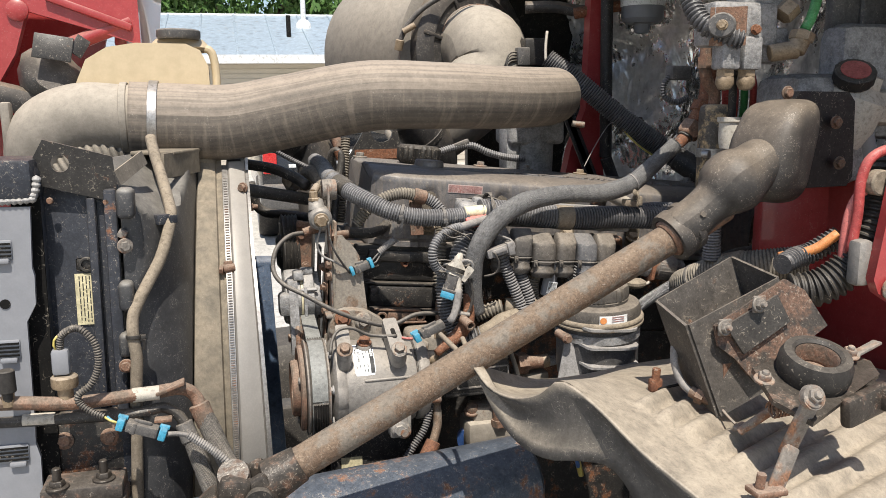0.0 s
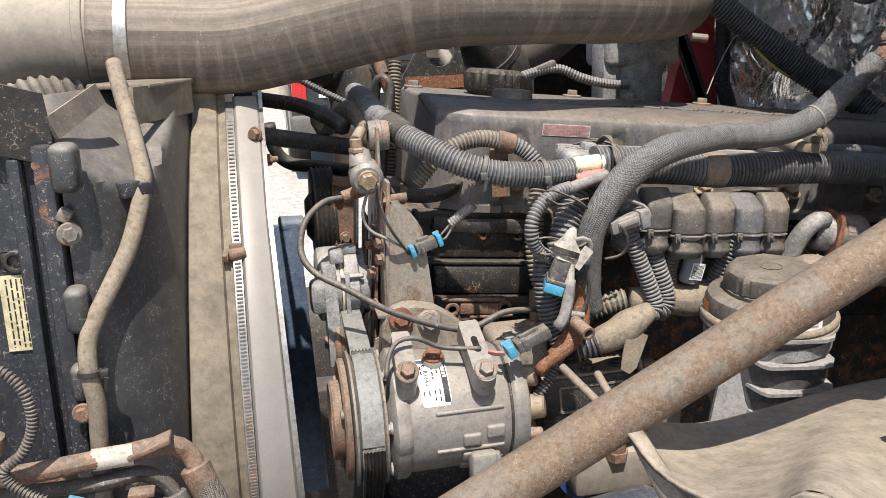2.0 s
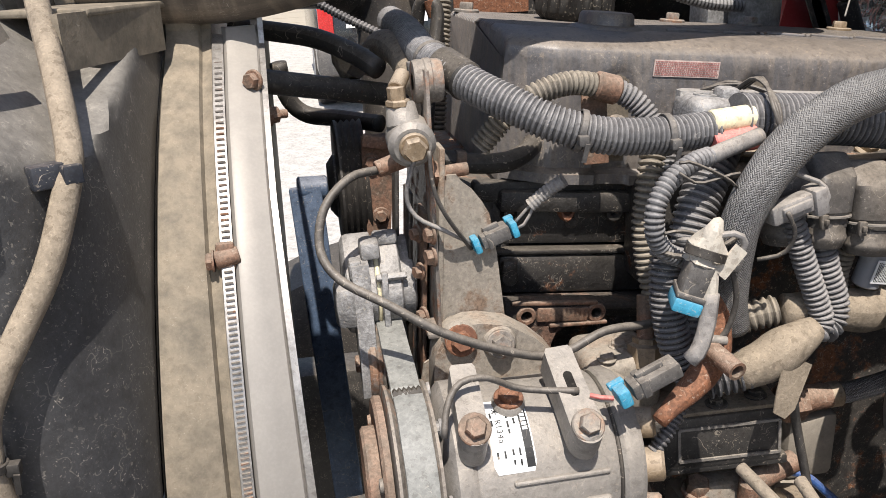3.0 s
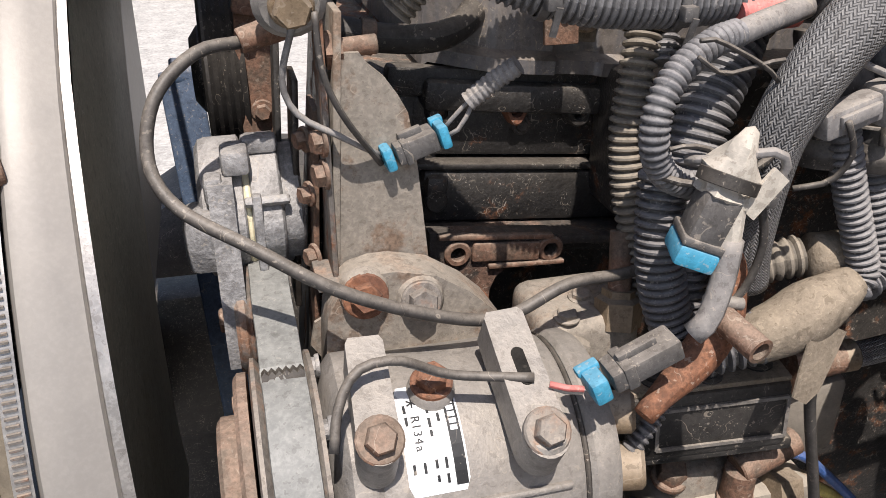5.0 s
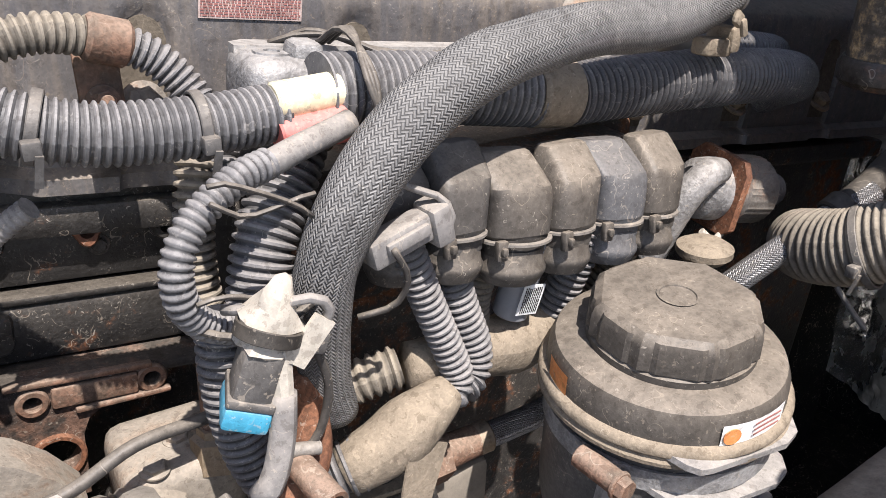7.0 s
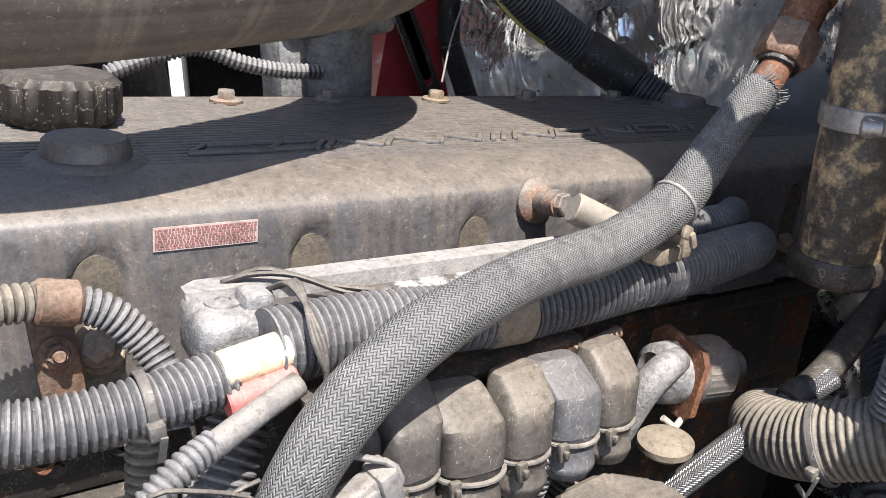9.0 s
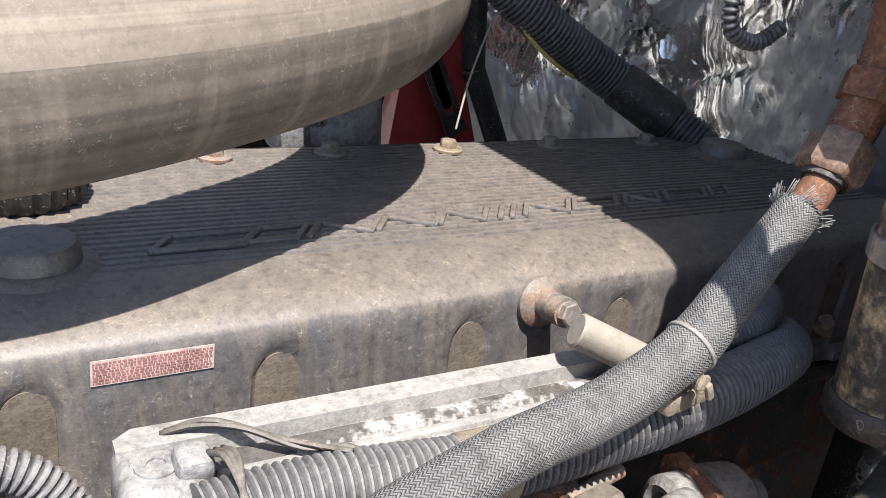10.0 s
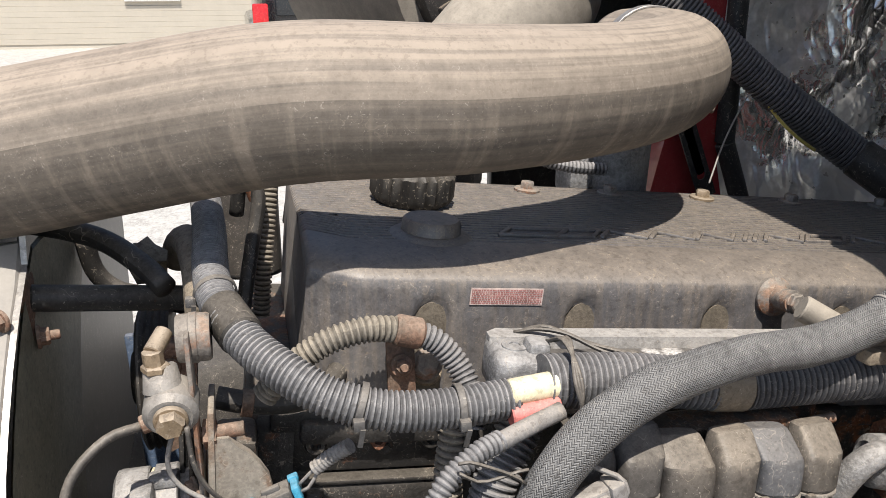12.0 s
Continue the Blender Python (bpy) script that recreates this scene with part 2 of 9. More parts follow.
M_CREAM = mat("cream_tape", (0.75, 0.66, 0.44), 0.55, dust=0.2, bump=0.1, vary=0.1)
M_PINK = mat("faded_red_tape", (0.62, 0.17, 0.15), 0.55, dust=0.25, bump=0.1, vary=0.15)
M_TAPE = mat("dusty_cloth_tape", (0.17, 0.14, 0.105), 0.8, dust=0.6, side=0.45, bump=0.8, fleck=0.5, dustcol=(0.38, 0.31, 0.225))
M_SHAFT = mat("dusty_shaft", (0.17, 0.15, 0.125), 0.6, metal=0.1, dust=0.46, rust=0.58, fleck=0.9, side=0.3, rustcol=(0.120, 0.074, 0.048), bump=0.9, dustcol=(0.34, 0.265, 0.19))
M_BOOT = mat("dusty_boot", (0.036, 0.036, 0.037), 0.45, dust=0.40, fleck=1.2, side=0.10, grain=0.5, dustcol=(0.40, 0.31, 0.215))
M_SHROUD = mat("olive_dusted_shroud", (0.12, 0.108, 0.085), 0.6, dust=0.80, fleck=0.3, side=0.75, cloudy=0.8, grain=0.5, dustcol=(0.30, 0.245, 0.175))
M_SHROUD_IN = mat("olive_moulded_plastic", (0.16, 0.145, 0.10), 0.5, dust=0.4, side=0.4, fleck=0.3, vary=0.2, dustcol=(0.40, 0.35, 0.25))
M_SHROUD_DARK = mat("dark_tank_plastic", (0.026, 0.028, 0.033), 0.42, dust=0.58, fleck=0.9, side=0.03, dustcol=(0.36, 0.325, 0.27), spec=0.5, cloudy=0.25, grain=0.7)
M_RING = mat("pale_shroud_ring", (0.27, 0.255, 0.235), 0.4, metal=0.1, dust=0.35, rust=0.12, grain=0.3, side=0.3, bump=0.1, vary=0.06, cloudy=0.2, dustcol=(0.44, 0.38, 0.30))
M_SILVER = mat("bare_metal_band", (0.42, 0.40, 0.375), 0.4, metal=0.7, dust=0.25, bump=0.15)
M_PANEL = mat("silver_grey_panel", (0.215, 0.22, 0.235), 0.45, grain=0.15, dust=0.12, side=0.3, fleck=0.0, vary=0.1, bump=0.1)
M_RED = mat("red_body_paint", (0.33, 0.018, 0.023), 0.3, grain=0.4, dust=0.42, side=0.15, vary=0.12, bump=0.03, coat=0.4)
M_TANK = mat("yellowed_tank_plastic", (0.52, 0.41, 0.25), 0.5, grain=0.1, dust=0.6, side=0.5, bump=0.1, vary=0.12, dustcol=(0.50, 0.41, 0.29))
M_FENDER = mat("dusty_black_fender", (0.040, 0.041, 0.044), 0.45, dust=0.92, fleck=0.9, side=0.12, cloudy=0.40, grain=0.7, dustcol=(0.41, 0.345, 0.26))
M_BIN = mat("dusty_black_sheet", (0.028, 0.028, 0.030), 0.42, dust=0.42, rust=0.14, fleck=0.9, side=0.30, bump=0.4, dustcol=(0.36, 0.30, 0.23))
M_BLUEFAN = mat("blue_fan_plastic", (0.050, 0.095, 0.17), 0.45, dust=0.3, bump=0.1)
M_BLUETUBE = mat("blue_tube", (0.022, 0.10, 0.33), 0.4, dust=0.25, bump=0.05)
M_YELLOW = mat("yellow_tube", (0.62, 0.50, 0.12), 0.45, dust=0.3, bump=0.05)
M_GREEN = mat("green_tube", (0.05, 0.27, 0.08), 0.4, dust=0.2, bump=0.05)
M_REDTUBE = mat("red_tube", (0.42, 0.05, 0.05), 0.4, dust=0.3, bump=0.05)
M_BRASS = mat("dirty_brass", (0.26, 0.185, 0.11), 0.55, metal=0.35, dust=0.65, bump=0.3)
M_LABEL = mat("white_label", (0.80, 0.80, 0.78), 0.4, dust=0.12, bump=0.02, vary=0.06)
M_LABEL_RED = mat("worn_red_label", (0.52, 0.40, 0.36), 0.5, dust=0.4, fleck=0.9, bump=0.05)
M_LABEL_ORANGE = mat("orange_label", (0.80, 0.28, 0.08), 0.45, dust=0.3, bump=0.05)
M_INK = mat("black_ink", (0.02, 0.02, 0.02), 0.5, dust=0.0, bump=0.02)
M_INK_RED = mat("red_ink", (0.34, 0.15, 0.13), 0.5, dust=0.0, bump=0.02)
M_YLABEL = mat("yellowed_plate", (0.62, 0.55, 0.34), 0.5, dust=0.3, bump=0.05)
M_SIDING = mat("beige_siding", (0.50, 0.45, 0.37), 0.7, grain=0.1, dust=0.0, bump=0.05, vary=0.06, size=0.05)
M_ROOF = mat("pale_metal_roof", (0.36, 0.42, 0.46), 0.45, metal=0.3, dust=0.0, bump=0.02, vary=0.08, size=0.03)
M_TRIM = mat("white_trim", (0.62, 0.62, 0.60), 0.5, dust=0.0, bump=0.02, vary=0.05, size=0.1)
M_GRAVEL = mat("pale_gravel", (0.50, 0.47, 0.42), 0.9, dust=0.0, bump=0.9, vary=0.35, size=0.12)
M_SUV = mat("dark_vehicle_paint", (0.012, 0.014, 0.018), 0.2, dust=0.05, bump=0.0, coat=0.6)
M_TAIL = mat("red_tail_lens", (0.55, 0.02, 0.02), 0.2, dust=0.0, bump=0.0, coat=0.5)
# even near-black; also stands in for the dark inside slots, holes and voids
M_DARK = mat("flat_black", (0.006, 0.006, 0.006), 0.9, spec=0.15, dust=0.04, bump=0.3)
M_GLASS = mat("dark_window_glass", (0.02, 0.025, 0.03), 0.08, dust=0.0, bump=0.0, spec=0.6)
M_BARK = mat("bark", (0.13, 0.10, 0.075), 0.9, dust=0.0, bump=0.6, size=0.2)
M_LEAF = mat("green_leaves", (0.095, 0.185, 0.045), 0.6, dust=0.0, bump=0.0, vary=0.5, size=0.02)


def foil_material():
    """Crumpled aluminium-faced insulation, dirty in patches."""
    g = Nodes("crumpled_foil")
    co = g.put("ShaderNodeTexCoord").outputs["Object"]
    warp = g.put("ShaderNodeTexNoise", Scale=7.0, Detail=3.0)
    g.t.links.new(co, warp.inputs["Vector"])
    bent = g.put("ShaderNodeVectorMath")
    bent.operation = "MULTIPLY_ADD"
    g.t.links.new(warp.outputs["Color"], bent.inputs[0])
    bent.inputs[1].default_value = (0.10, 0.10, 0.10)
    g.t.links.new(co, bent.inputs[2])
    turned = g.put("ShaderNodeMapping", Scale=(1.0, 1.0, 0.42), Rotation=(0.75, 0.0, 0.0))
    g.t.links.new(bent.outputs[0], turned.inputs["Vector"])
    h = 0.0
    for scale, amount in ((9.0, 1.0), (28.0, 0.34), (75.0, 0.16)):
        v = g.put("ShaderNodeTexVoronoi", Scale=scale)
        v.feature = "F1"
        g.t.links.new(turned.outputs[0], v.inputs["Vector"])
        h = g.math("ADD", g.math("MULTIPLY", v.outputs["Distance"], amount), h)
    b = g.put("ShaderNodeBump", Strength=1.0, Distance=0.012)
    g.feed(b.inputs["Height"], h)
    dirt = g.ramp(g.noise(co, 4.0, 6.0, 0.7), 0.42, 0.58)
    spots = g.ramp(g.noise(co, 75.0, 2.0, 0.6), 0.67, 0.71)
    grime = g.math("MAXIMUM", g.math("MULTIPLY", dirt, 0.65), g.math("MULTIPLY", spots, 0.9))
    g.feed(g.out.inputs["Base Color"], g.mix(grime, (0.90, 0.89, 0.87), (0.20, 0.19, 0.17)))
    g.feed(g.out.inputs["Metallic"], g.math("SUBTRACT", 0.95, g.math("MULTIPLY", grime, 0.8)))
    g.feed(g.out.inputs["Roughness"], g.math("ADD", 0.20, g.math("MULTIPLY", grime, 0.45)))
    g.t.links.new(b.outputs["Normal"], g.out.inputs["Normal"])
    return g.m


M_FOIL = foil_material()


# ---- shapes ----
def finish(name, me, material, parent=None, label="", sharp=38):
    me.materials.append(material)
    for p in me.polygons:
        p.use_smooth = True
    me.set_sharp_from_angle(angle=radians(sharp))
    ob = new(name, me)
    if parent is not None:
        ob.parent = parent
    return tagged(ob, label)


def part(name, bm, material, parent=None, label="", sharp=38):
    """One mesh object from a bmesh, under a thing or a part."""
    bmesh.ops.recalc_face_normals(bm, faces=bm.faces)
    me = bpy.data.meshes.new(name)
    bm.to_mesh(me)
    bm.free()
    return finish(name, me, material, parent, label, sharp)


def thing(name, label, category, group="", kind=""):
    return tagged(new(name), label, category, group, kind)


def top(ob, label, category, group="", kind=""):
    return tagged(ob, label, category, group, kind)


def join(*bms):
    """The first bmesh, with the others added to it."""
    a = bms[0]
    for b in bms[1:]:
        me = bpy.data.meshes.new("tmp")
        b.to_mesh(me)
        b.free()
        a.from_mesh(me)
        bpy.data.meshes.remove(me)
    return a


def at(bm, m):
    bmesh.ops.transform(bm, matrix=m, verts=bm.verts)
    return bm


def along(a, b, spin=0.0):
    """The pose whose z axis runs from a towards b."""
    a, b = Vector(a), Vector(b)
    return Matrix.Translation(a) @ (b - a).to_track_quat("Z", "Y").to_matrix().to_4x4() @ Matrix.Rotation(radians(spin), 4, "Z")


def box(size, centre=(0, 0, 0), bevel=0.0, seg=2, turn=(0, 0, 0)):
    bm = bmesh.new()
    bmesh.ops.create_cube(bm, size=1.0)
    bmesh.ops.scale(bm, vec=size, verts=bm.verts)
    if bevel:
        bmesh.ops.bevel(bm, geom=bm.edges[:], offset=bevel, segments=seg, affect="EDGES", profile=0.5)
    return at(bm, pose(*centre, *turn))


def lathe(profile, seg=24, m=None, wobble=None):
    """A solid of revolution about z, from (radius, height) pairs; wobble(angle, i) scales the radius."""
    bm = bmesh.new()
    rings = []
    for i, (r, h) in enumerate(profile):
        if r < 1e-6:
            rings.append([bm.verts.new((0, 0, h))])
        else:
            rings.append([bm.verts.new((r * (wobble(a, i) if wobble else 1) * math.cos(a), r * (wobble(a, i) if wobble else 1) * math.sin(a), h)) for a in (2 * math.pi * k / seg for k in range(seg))])
    for p, q in zip(rings, rings[1:]):
        for k in range(seg):
            vs = [p[k % len(p)], p[(k + 1) % len(p)], q[(k + 1) % len(q)], q[k % len(q)]]
            u = list(dict.fromkeys(vs))
            if len(u) > 2:
                bm.faces.new(u)
    return at(bm, m) if m is not None else bm


def rod(a, b, r, r2=None, seg=16, bevel=0.0):
    """A capped round bar from a to b."""
    n = (Vector(b) - Vector(a)).length
    r2 = r if r2 is None else r2
    e = bevel or min(r, r2) * 0.12
    return lathe([(0, 0), (r - e, 0), (r, e), (r2, n - e), (r2 - e, n), (0, n)], seg, along(a, b))


def pipe_bm(a, b, r, inner, seg=20):
    n = (Vector(b) - Vector(a)).length
    return lathe([(inner, n * 0.4), (inner, 0.0), (r, 0.0), (r, n), (inner, n), (inner, n * 0.6), (0, n * 0.6)], seg, along(a, b))


def hex_bolt(p, way, r=0.009, h=0.007, washer=1.5, shank=0.0, spin=10):
    """A hex head with its flange, standing on p and pointing along way."""
    p = Vector(p)
    way = Vector(way).normalized()
    m = along(p, p + way, spin)
    w = lathe([(0, 0), (r * washer, 0), (r * washer, h * 0.22), (r * washer * 0.92, h * 0.32), (0, h * 0.32)], 20, m)
    k = lathe([(0, h * 0.3), (r, h * 0.3), (r, h * 0.9), (r * 0.86, h * 1.05), (0, h * 1.0)], 6, m)
    out = [w, k]
    if shank:
        out.append(lathe([(0, 0), (r * 0.55, 0), (r * 0.55, h + shank), (r * 0.45, h + shank + 0.001), (0, h + shank + 0.001)], 12, m))
    return join(*out)


def plate(outline, thick, m=None, holes=(), bevel=0.0008):
    """A flat plate in the xy plane with round holes (x, y, r), thickened along +z."""
    bm = bmesh.new()
    edges = []
    loops = [[(x, y) for x, y in outline]]
    for x, y, r in holes:
        loops.append([(x + r * math.cos(a), y + r * math.sin(a)) for a in (2 * math.pi * k / 14 for k in range(14))])
    for lp in loops:
        vs = [bm.verts.new((x, y, 0)) for x, y in lp]
        edges += [bm.edges.new((vs[i], vs[(i + 1) % len(vs)])) for i in range(len(vs))]
    bmesh.ops.triangle_fill(bm, use_beauty=True, use_dissolve=True, edges=edges)
    got = bmesh.ops.extrude_face_region(bm, geom=bm.faces[:])
    bmesh.ops.translate(bm, vec=(0, 0, thick), verts=[v for v in got["geom"] if isinstance(v, bmesh.types.BMVert)])
    bmesh.ops.recalc_face_normals(bm, faces=bm.faces)
    return at(bm, m) if m is not None else bm


def facing(centre, right, up):
    """A pose whose x runs along right and y along up: for plates laid on a surface."""
    x = Vector(right).normalized()
    z = x.cross(Vector(up)).normalized()
    y = z.cross(x)
    m = Matrix((x, y, z)).transposed().to_4x4()
    m.translation = centre
    return m


def curve_points(pts, step):
    """Catmull-Rom through the points, at even steps."""
    p = np.array(pts, float)
    p = np.vstack([2 * p[0] - p[1], p, 2 * p[-1] - p[-2]])
    out = []
    for i in range(1, len(p) - 2):
        for t in np.linspace(0, 1, 24, endpoint=False):
            a, b, c, d = p[i - 1], p[i], p[i + 1], p[i + 2]
            out.append(0.5 * (2 * b + (c - a) * t + (2 * a - 5 * b + 4 * c - d) * t * t + (3 * b - a - 3 * c + d) * t ** 3))
    out.append(p[-2])
    out = np.array(out)
    s = np.concatenate([[0], np.cumsum(np.linalg.norm(np.diff(out[:, :3], axis=0), axis=1))])
    n = max(3, int(s[-1] / step) + 1)
    u = np.linspace(0, s[-1], n)
    return np.stack([np.interp(u, s, out[:, k]) for k in range(out.shape[1])], 1), u


def tube(name, pts, r, material, parent=None, label="", seg=14, rib=0.0, depth=0.0, step=0.006, caps=True, sag=0.0, flat=1.0):
    """A hose along a smooth line of points (x, y, z) or (x, y, z, radius); rib: pitch of its corrugation in metres."""
    pts = [p if len(p) == 4 else (*p, r) for p in pts]
    per = 4
    if rib:
        step = rib / per
    c, u = curve_points(pts, step)
    n = len(c)
    tan = np.gradient(c[:, :3], axis=0)
    tan /= np.linalg.norm(tan, axis=1)[:, None]
    nor = np.cross(tan[0], [0.3, 0.2, 1.0])
    nor /= np.linalg.norm(nor)
    ang = np.linspace(0, 2 * np.pi, seg + 1)
    verts = np.zeros((n, seg + 1, 3))
    for i in range(n):
        nor = nor - tan[i] * np.dot(nor, tan[i])
        nor /= np.linalg.norm(nor)
        bi = np.cross(tan[i], nor)
        rr = c[i, 3]
        if rib:
            rr -= depth * (0.0, 0.0, 1.0, 1.0)[i % 4]
        if sag:
            rr *= 1 + sag * noise.noise(Vector(c[i, :3]) * 40)
        verts[i] = c[i, :3] + rr * (np.cos(ang)[:, None] * nor * flat + np.sin(ang)[:, None] * bi)
    me = bpy.data.meshes.new(name)
    w = seg + 1
    faces = [(i * w + k, (i + 1) * w + k, (i + 1) * w + k + 1, i * w + k + 1) for i in range(n - 1) for k in range(seg)]
    vs = verts.reshape(-1, 3).tolist()
    uv = [(2 * math.pi * pts[0][3] * k / seg, i / per if rib else float(u[i])) for i in range(n) for k in range(w)]
    if caps:
        for i, flip in ((0, False), (n - 1, True)):
            vs.append(c[i, :3].tolist())
            uv.append((0.0, i / per if rib else float(u[i])))
            q = len(vs) - 1
            faces += [((q, i * w + k, i * w + k + 1) if not flip else (q, i * w + k + 1, i * w + k)) for k in range(seg)]
    me.from_pydata(vs, [], faces)
    layer = me.uv_layers.new(name="UVMap")
    for lp in me.loops:
        layer.data[lp.index].uv = uv[lp.vertex_index]
    me.materials.append(material)
    for p in me.polygons:
        p.use_smooth = True
    if rib:
        me.set_sharp_from_angle(angle=radians(55))
    ob = new(name, me)
    if parent is not None:
        ob.parent = parent
    return tagged(ob, label)


def ring(c, way, r, t, h):
    """A flat band of inner radius r, wall t and height h round the axis way."""
    c, way = Vector(c), Vector(way).normalized()
    e = t * 0.3
    return lathe([(r, -h / 2), (r + t - e, -h / 2), (r + t, -h / 2 + e), (r + t, h / 2 - e), (r + t - e, h / 2), (r, h / 2), (r, -h / 2)], 28, along(c, c + way))


def tie(name, c, way, r, parent, material=None, tail=True):
    """A cable tie round a hose, with its lock and cut tail."""
    bm = ring(c, way, r, 0.0014, 0.0045)
    way = Vector(way).normalized()
    side = way.cross(Vector((0, 0, 1))).normalized()
    if side.y > 0:
        side = -side
    k = Vector(c) + side * (r + 0.003) + Vector((0, 0, -r * 0.25))
    bm = join(bm, box((0.007, 0.006, 0.007), k, 0.001))
    if tail:
        bm = join(bm, box((0.003, 0.0012, 0.013), k + Vector((0.001, -0.002, -0.008)), 0.0, turn=(12, 8, 0)))
    return part(name, bm, material or M_GREYPL, parent)


def lines(m, w, h, rows, material, parent, name="print", seed=1, bar=0.5, run=(0.06, 0.2), gap=0.03):
    """Rows of short bars, as of print too small to read, on the plane of pose m."""
    rnd = random.Random(seed)
    bm = bmesh.new()
    for j in range(rows):
        y = h * (0.5 - (j + 0.5) / rows)
        x = -w / 2
        while x < w / 2 - 0.0005:
            n = min(rnd.uniform(*run) * w, w / 2 - x)
            b = box((n, h / rows * bar, 0.0002), (x + n / 2, y, 0.0))
            bm = join(bm, b)
            x += n + gap * w
    return part(name, at(bm, m), material, parent)


def text(name, body, size, m, material, parent, depth=0.0002, align="CENTER"):
    cu = bpy.data.curves.new(name, "FONT")
    cu.body, cu.size, cu.extrude, cu.align_x, cu.align_y = body, size, depth, align, "CENTER"
    ob = bpy.data.objects.new(name, cu)
    me = bpy.data.meshes.new_from_object(ob)
    bpy.data.objects.remove(ob)
    me.transform(m)
    me.materials.append(material)
    o = new(name, me)
    o.parent = parent
    return o


# the radiator side and the fender side lean a little against the engine
LEAN = pose(-0.0124, -0.0080, 0.0185, -0.63, 1.0, 0.54)


def step(v, a, b):
    t = min(1.0, max(0.0, (v - a) / (b - a)))
    return t * t * (3 - 2 * t)


def leaning(*builders):
    """Build things and set them in the leaning frame of the truck's near side."""
    before = set(scene.objects)
    for b in builders:
        b()
    bpy.context.view_layer.update()
    for ob in set(scene.objects) - before:
        if ob.parent is None:
            ob.matrix_world = LEAN @ ob.matrix_world


# ---- ground, yard, building, trees ----
def ground():
    bm = bmesh.new()
    bmesh.ops.create_grid(bm, x_segments=60, y_segments=60, size=150)
    return top(part("ground", bm, M_GRAVEL), "pale sunlit gravel yard reaching the horizon", "ground", kind="structure")


def building():
    """A long low shed with lap siding, a white eave and a ribbed metal roof."""
    b = thing("house", "long low beige-sided building with pale ribbed metal roof", "building")
    y0, y1, x0, x1, ze, zr = 21.0, 25.5, -14.0, 22.0, 2.62, 4.05
    part("wall", box((x1 - x0, 0.2, ze), ((x0 + x1) / 2, y0 + 0.15, ze / 2)), M_SIDING, b)
    bm = bmesh.new()
    for k in range(22):
        z = 0.1 + k * 0.117
        bm = join(bm, box((x1 - x0, 0.03, 0.112), ((x0 + x1) / 2, y0 + 0.035, z + 0.05), 0.0, turn=(7, 0, 0)))
    part("siding", bm, M_SIDING, b)
    n = math.hypot(y1 - y0 + 0.5, zr - ze)
    tilt = math.degrees(math.atan2(zr - ze, y1 - y0 + 0.5))
    roof = part("roof", box((x1 - x0 + 0.8, n, 0.06), ((x0 + x1) / 2, (y0 - 0.5 + y1) / 2, (ze + zr) / 2 + 0.06), 0.0, turn=(tilt, 0, 0)), M_ROOF, b)
    x = x0
    while x < x1:
        part("roof_rib", box((0.05, n, 0.035), (x, (y0 - 0.5 + y1) / 2, (ze + zr) / 2 + 0.105), 0.01, turn=(tilt, 0, 0)), M_ROOF, roof)
        x += 0.9
    part("fascia", box((x1 - x0 + 0.8, 0.05, 0.2), ((x0 + x1) / 2, y0 - 0.52, ze + 0.02)), M_TRIM, b)
    part("soffit", box((x1 - x0 + 0.8, 0.5, 0.04), ((x0 + x1) / 2, y0 - 0.25, ze - 0.05)), M_TRIM, b)
    part("ridge_cap", box((x1 - x0 + 0.8, 0.3, 0.08), ((x0 + x1) / 2, y1, zr + 0.06), 0.02), M_TRIM, b)
    part("vent_pipe", rod((1.75, 22.6, 3.0), (1.75, 22.6, 3.85), 0.06), M_DARK, b)
    v = part("flue", rod((2.25, 23.8, 3.2), (2.25, 23.8, 6.5), 0.07), M_TRIM, b)
    part("flue_collar", lathe([(0.24, 3.4), (0.2, 3.75), (0.12, 3.85), (0, 3.85)], 16, pose(2.25, 23.8, 0)), M_TRIM, v)
    for wx in (-1.5, 6.0):
        w = part("window", box((1.2, 0.08, 1.1), (wx, y0 - 0.03, 1.55), 0.01), M_TRIM, b)
        part("pane", box((1.0, 0.03, 0.9), (wx, y0 - 0.075, 1.55)), M_GLASS, w)
    return b


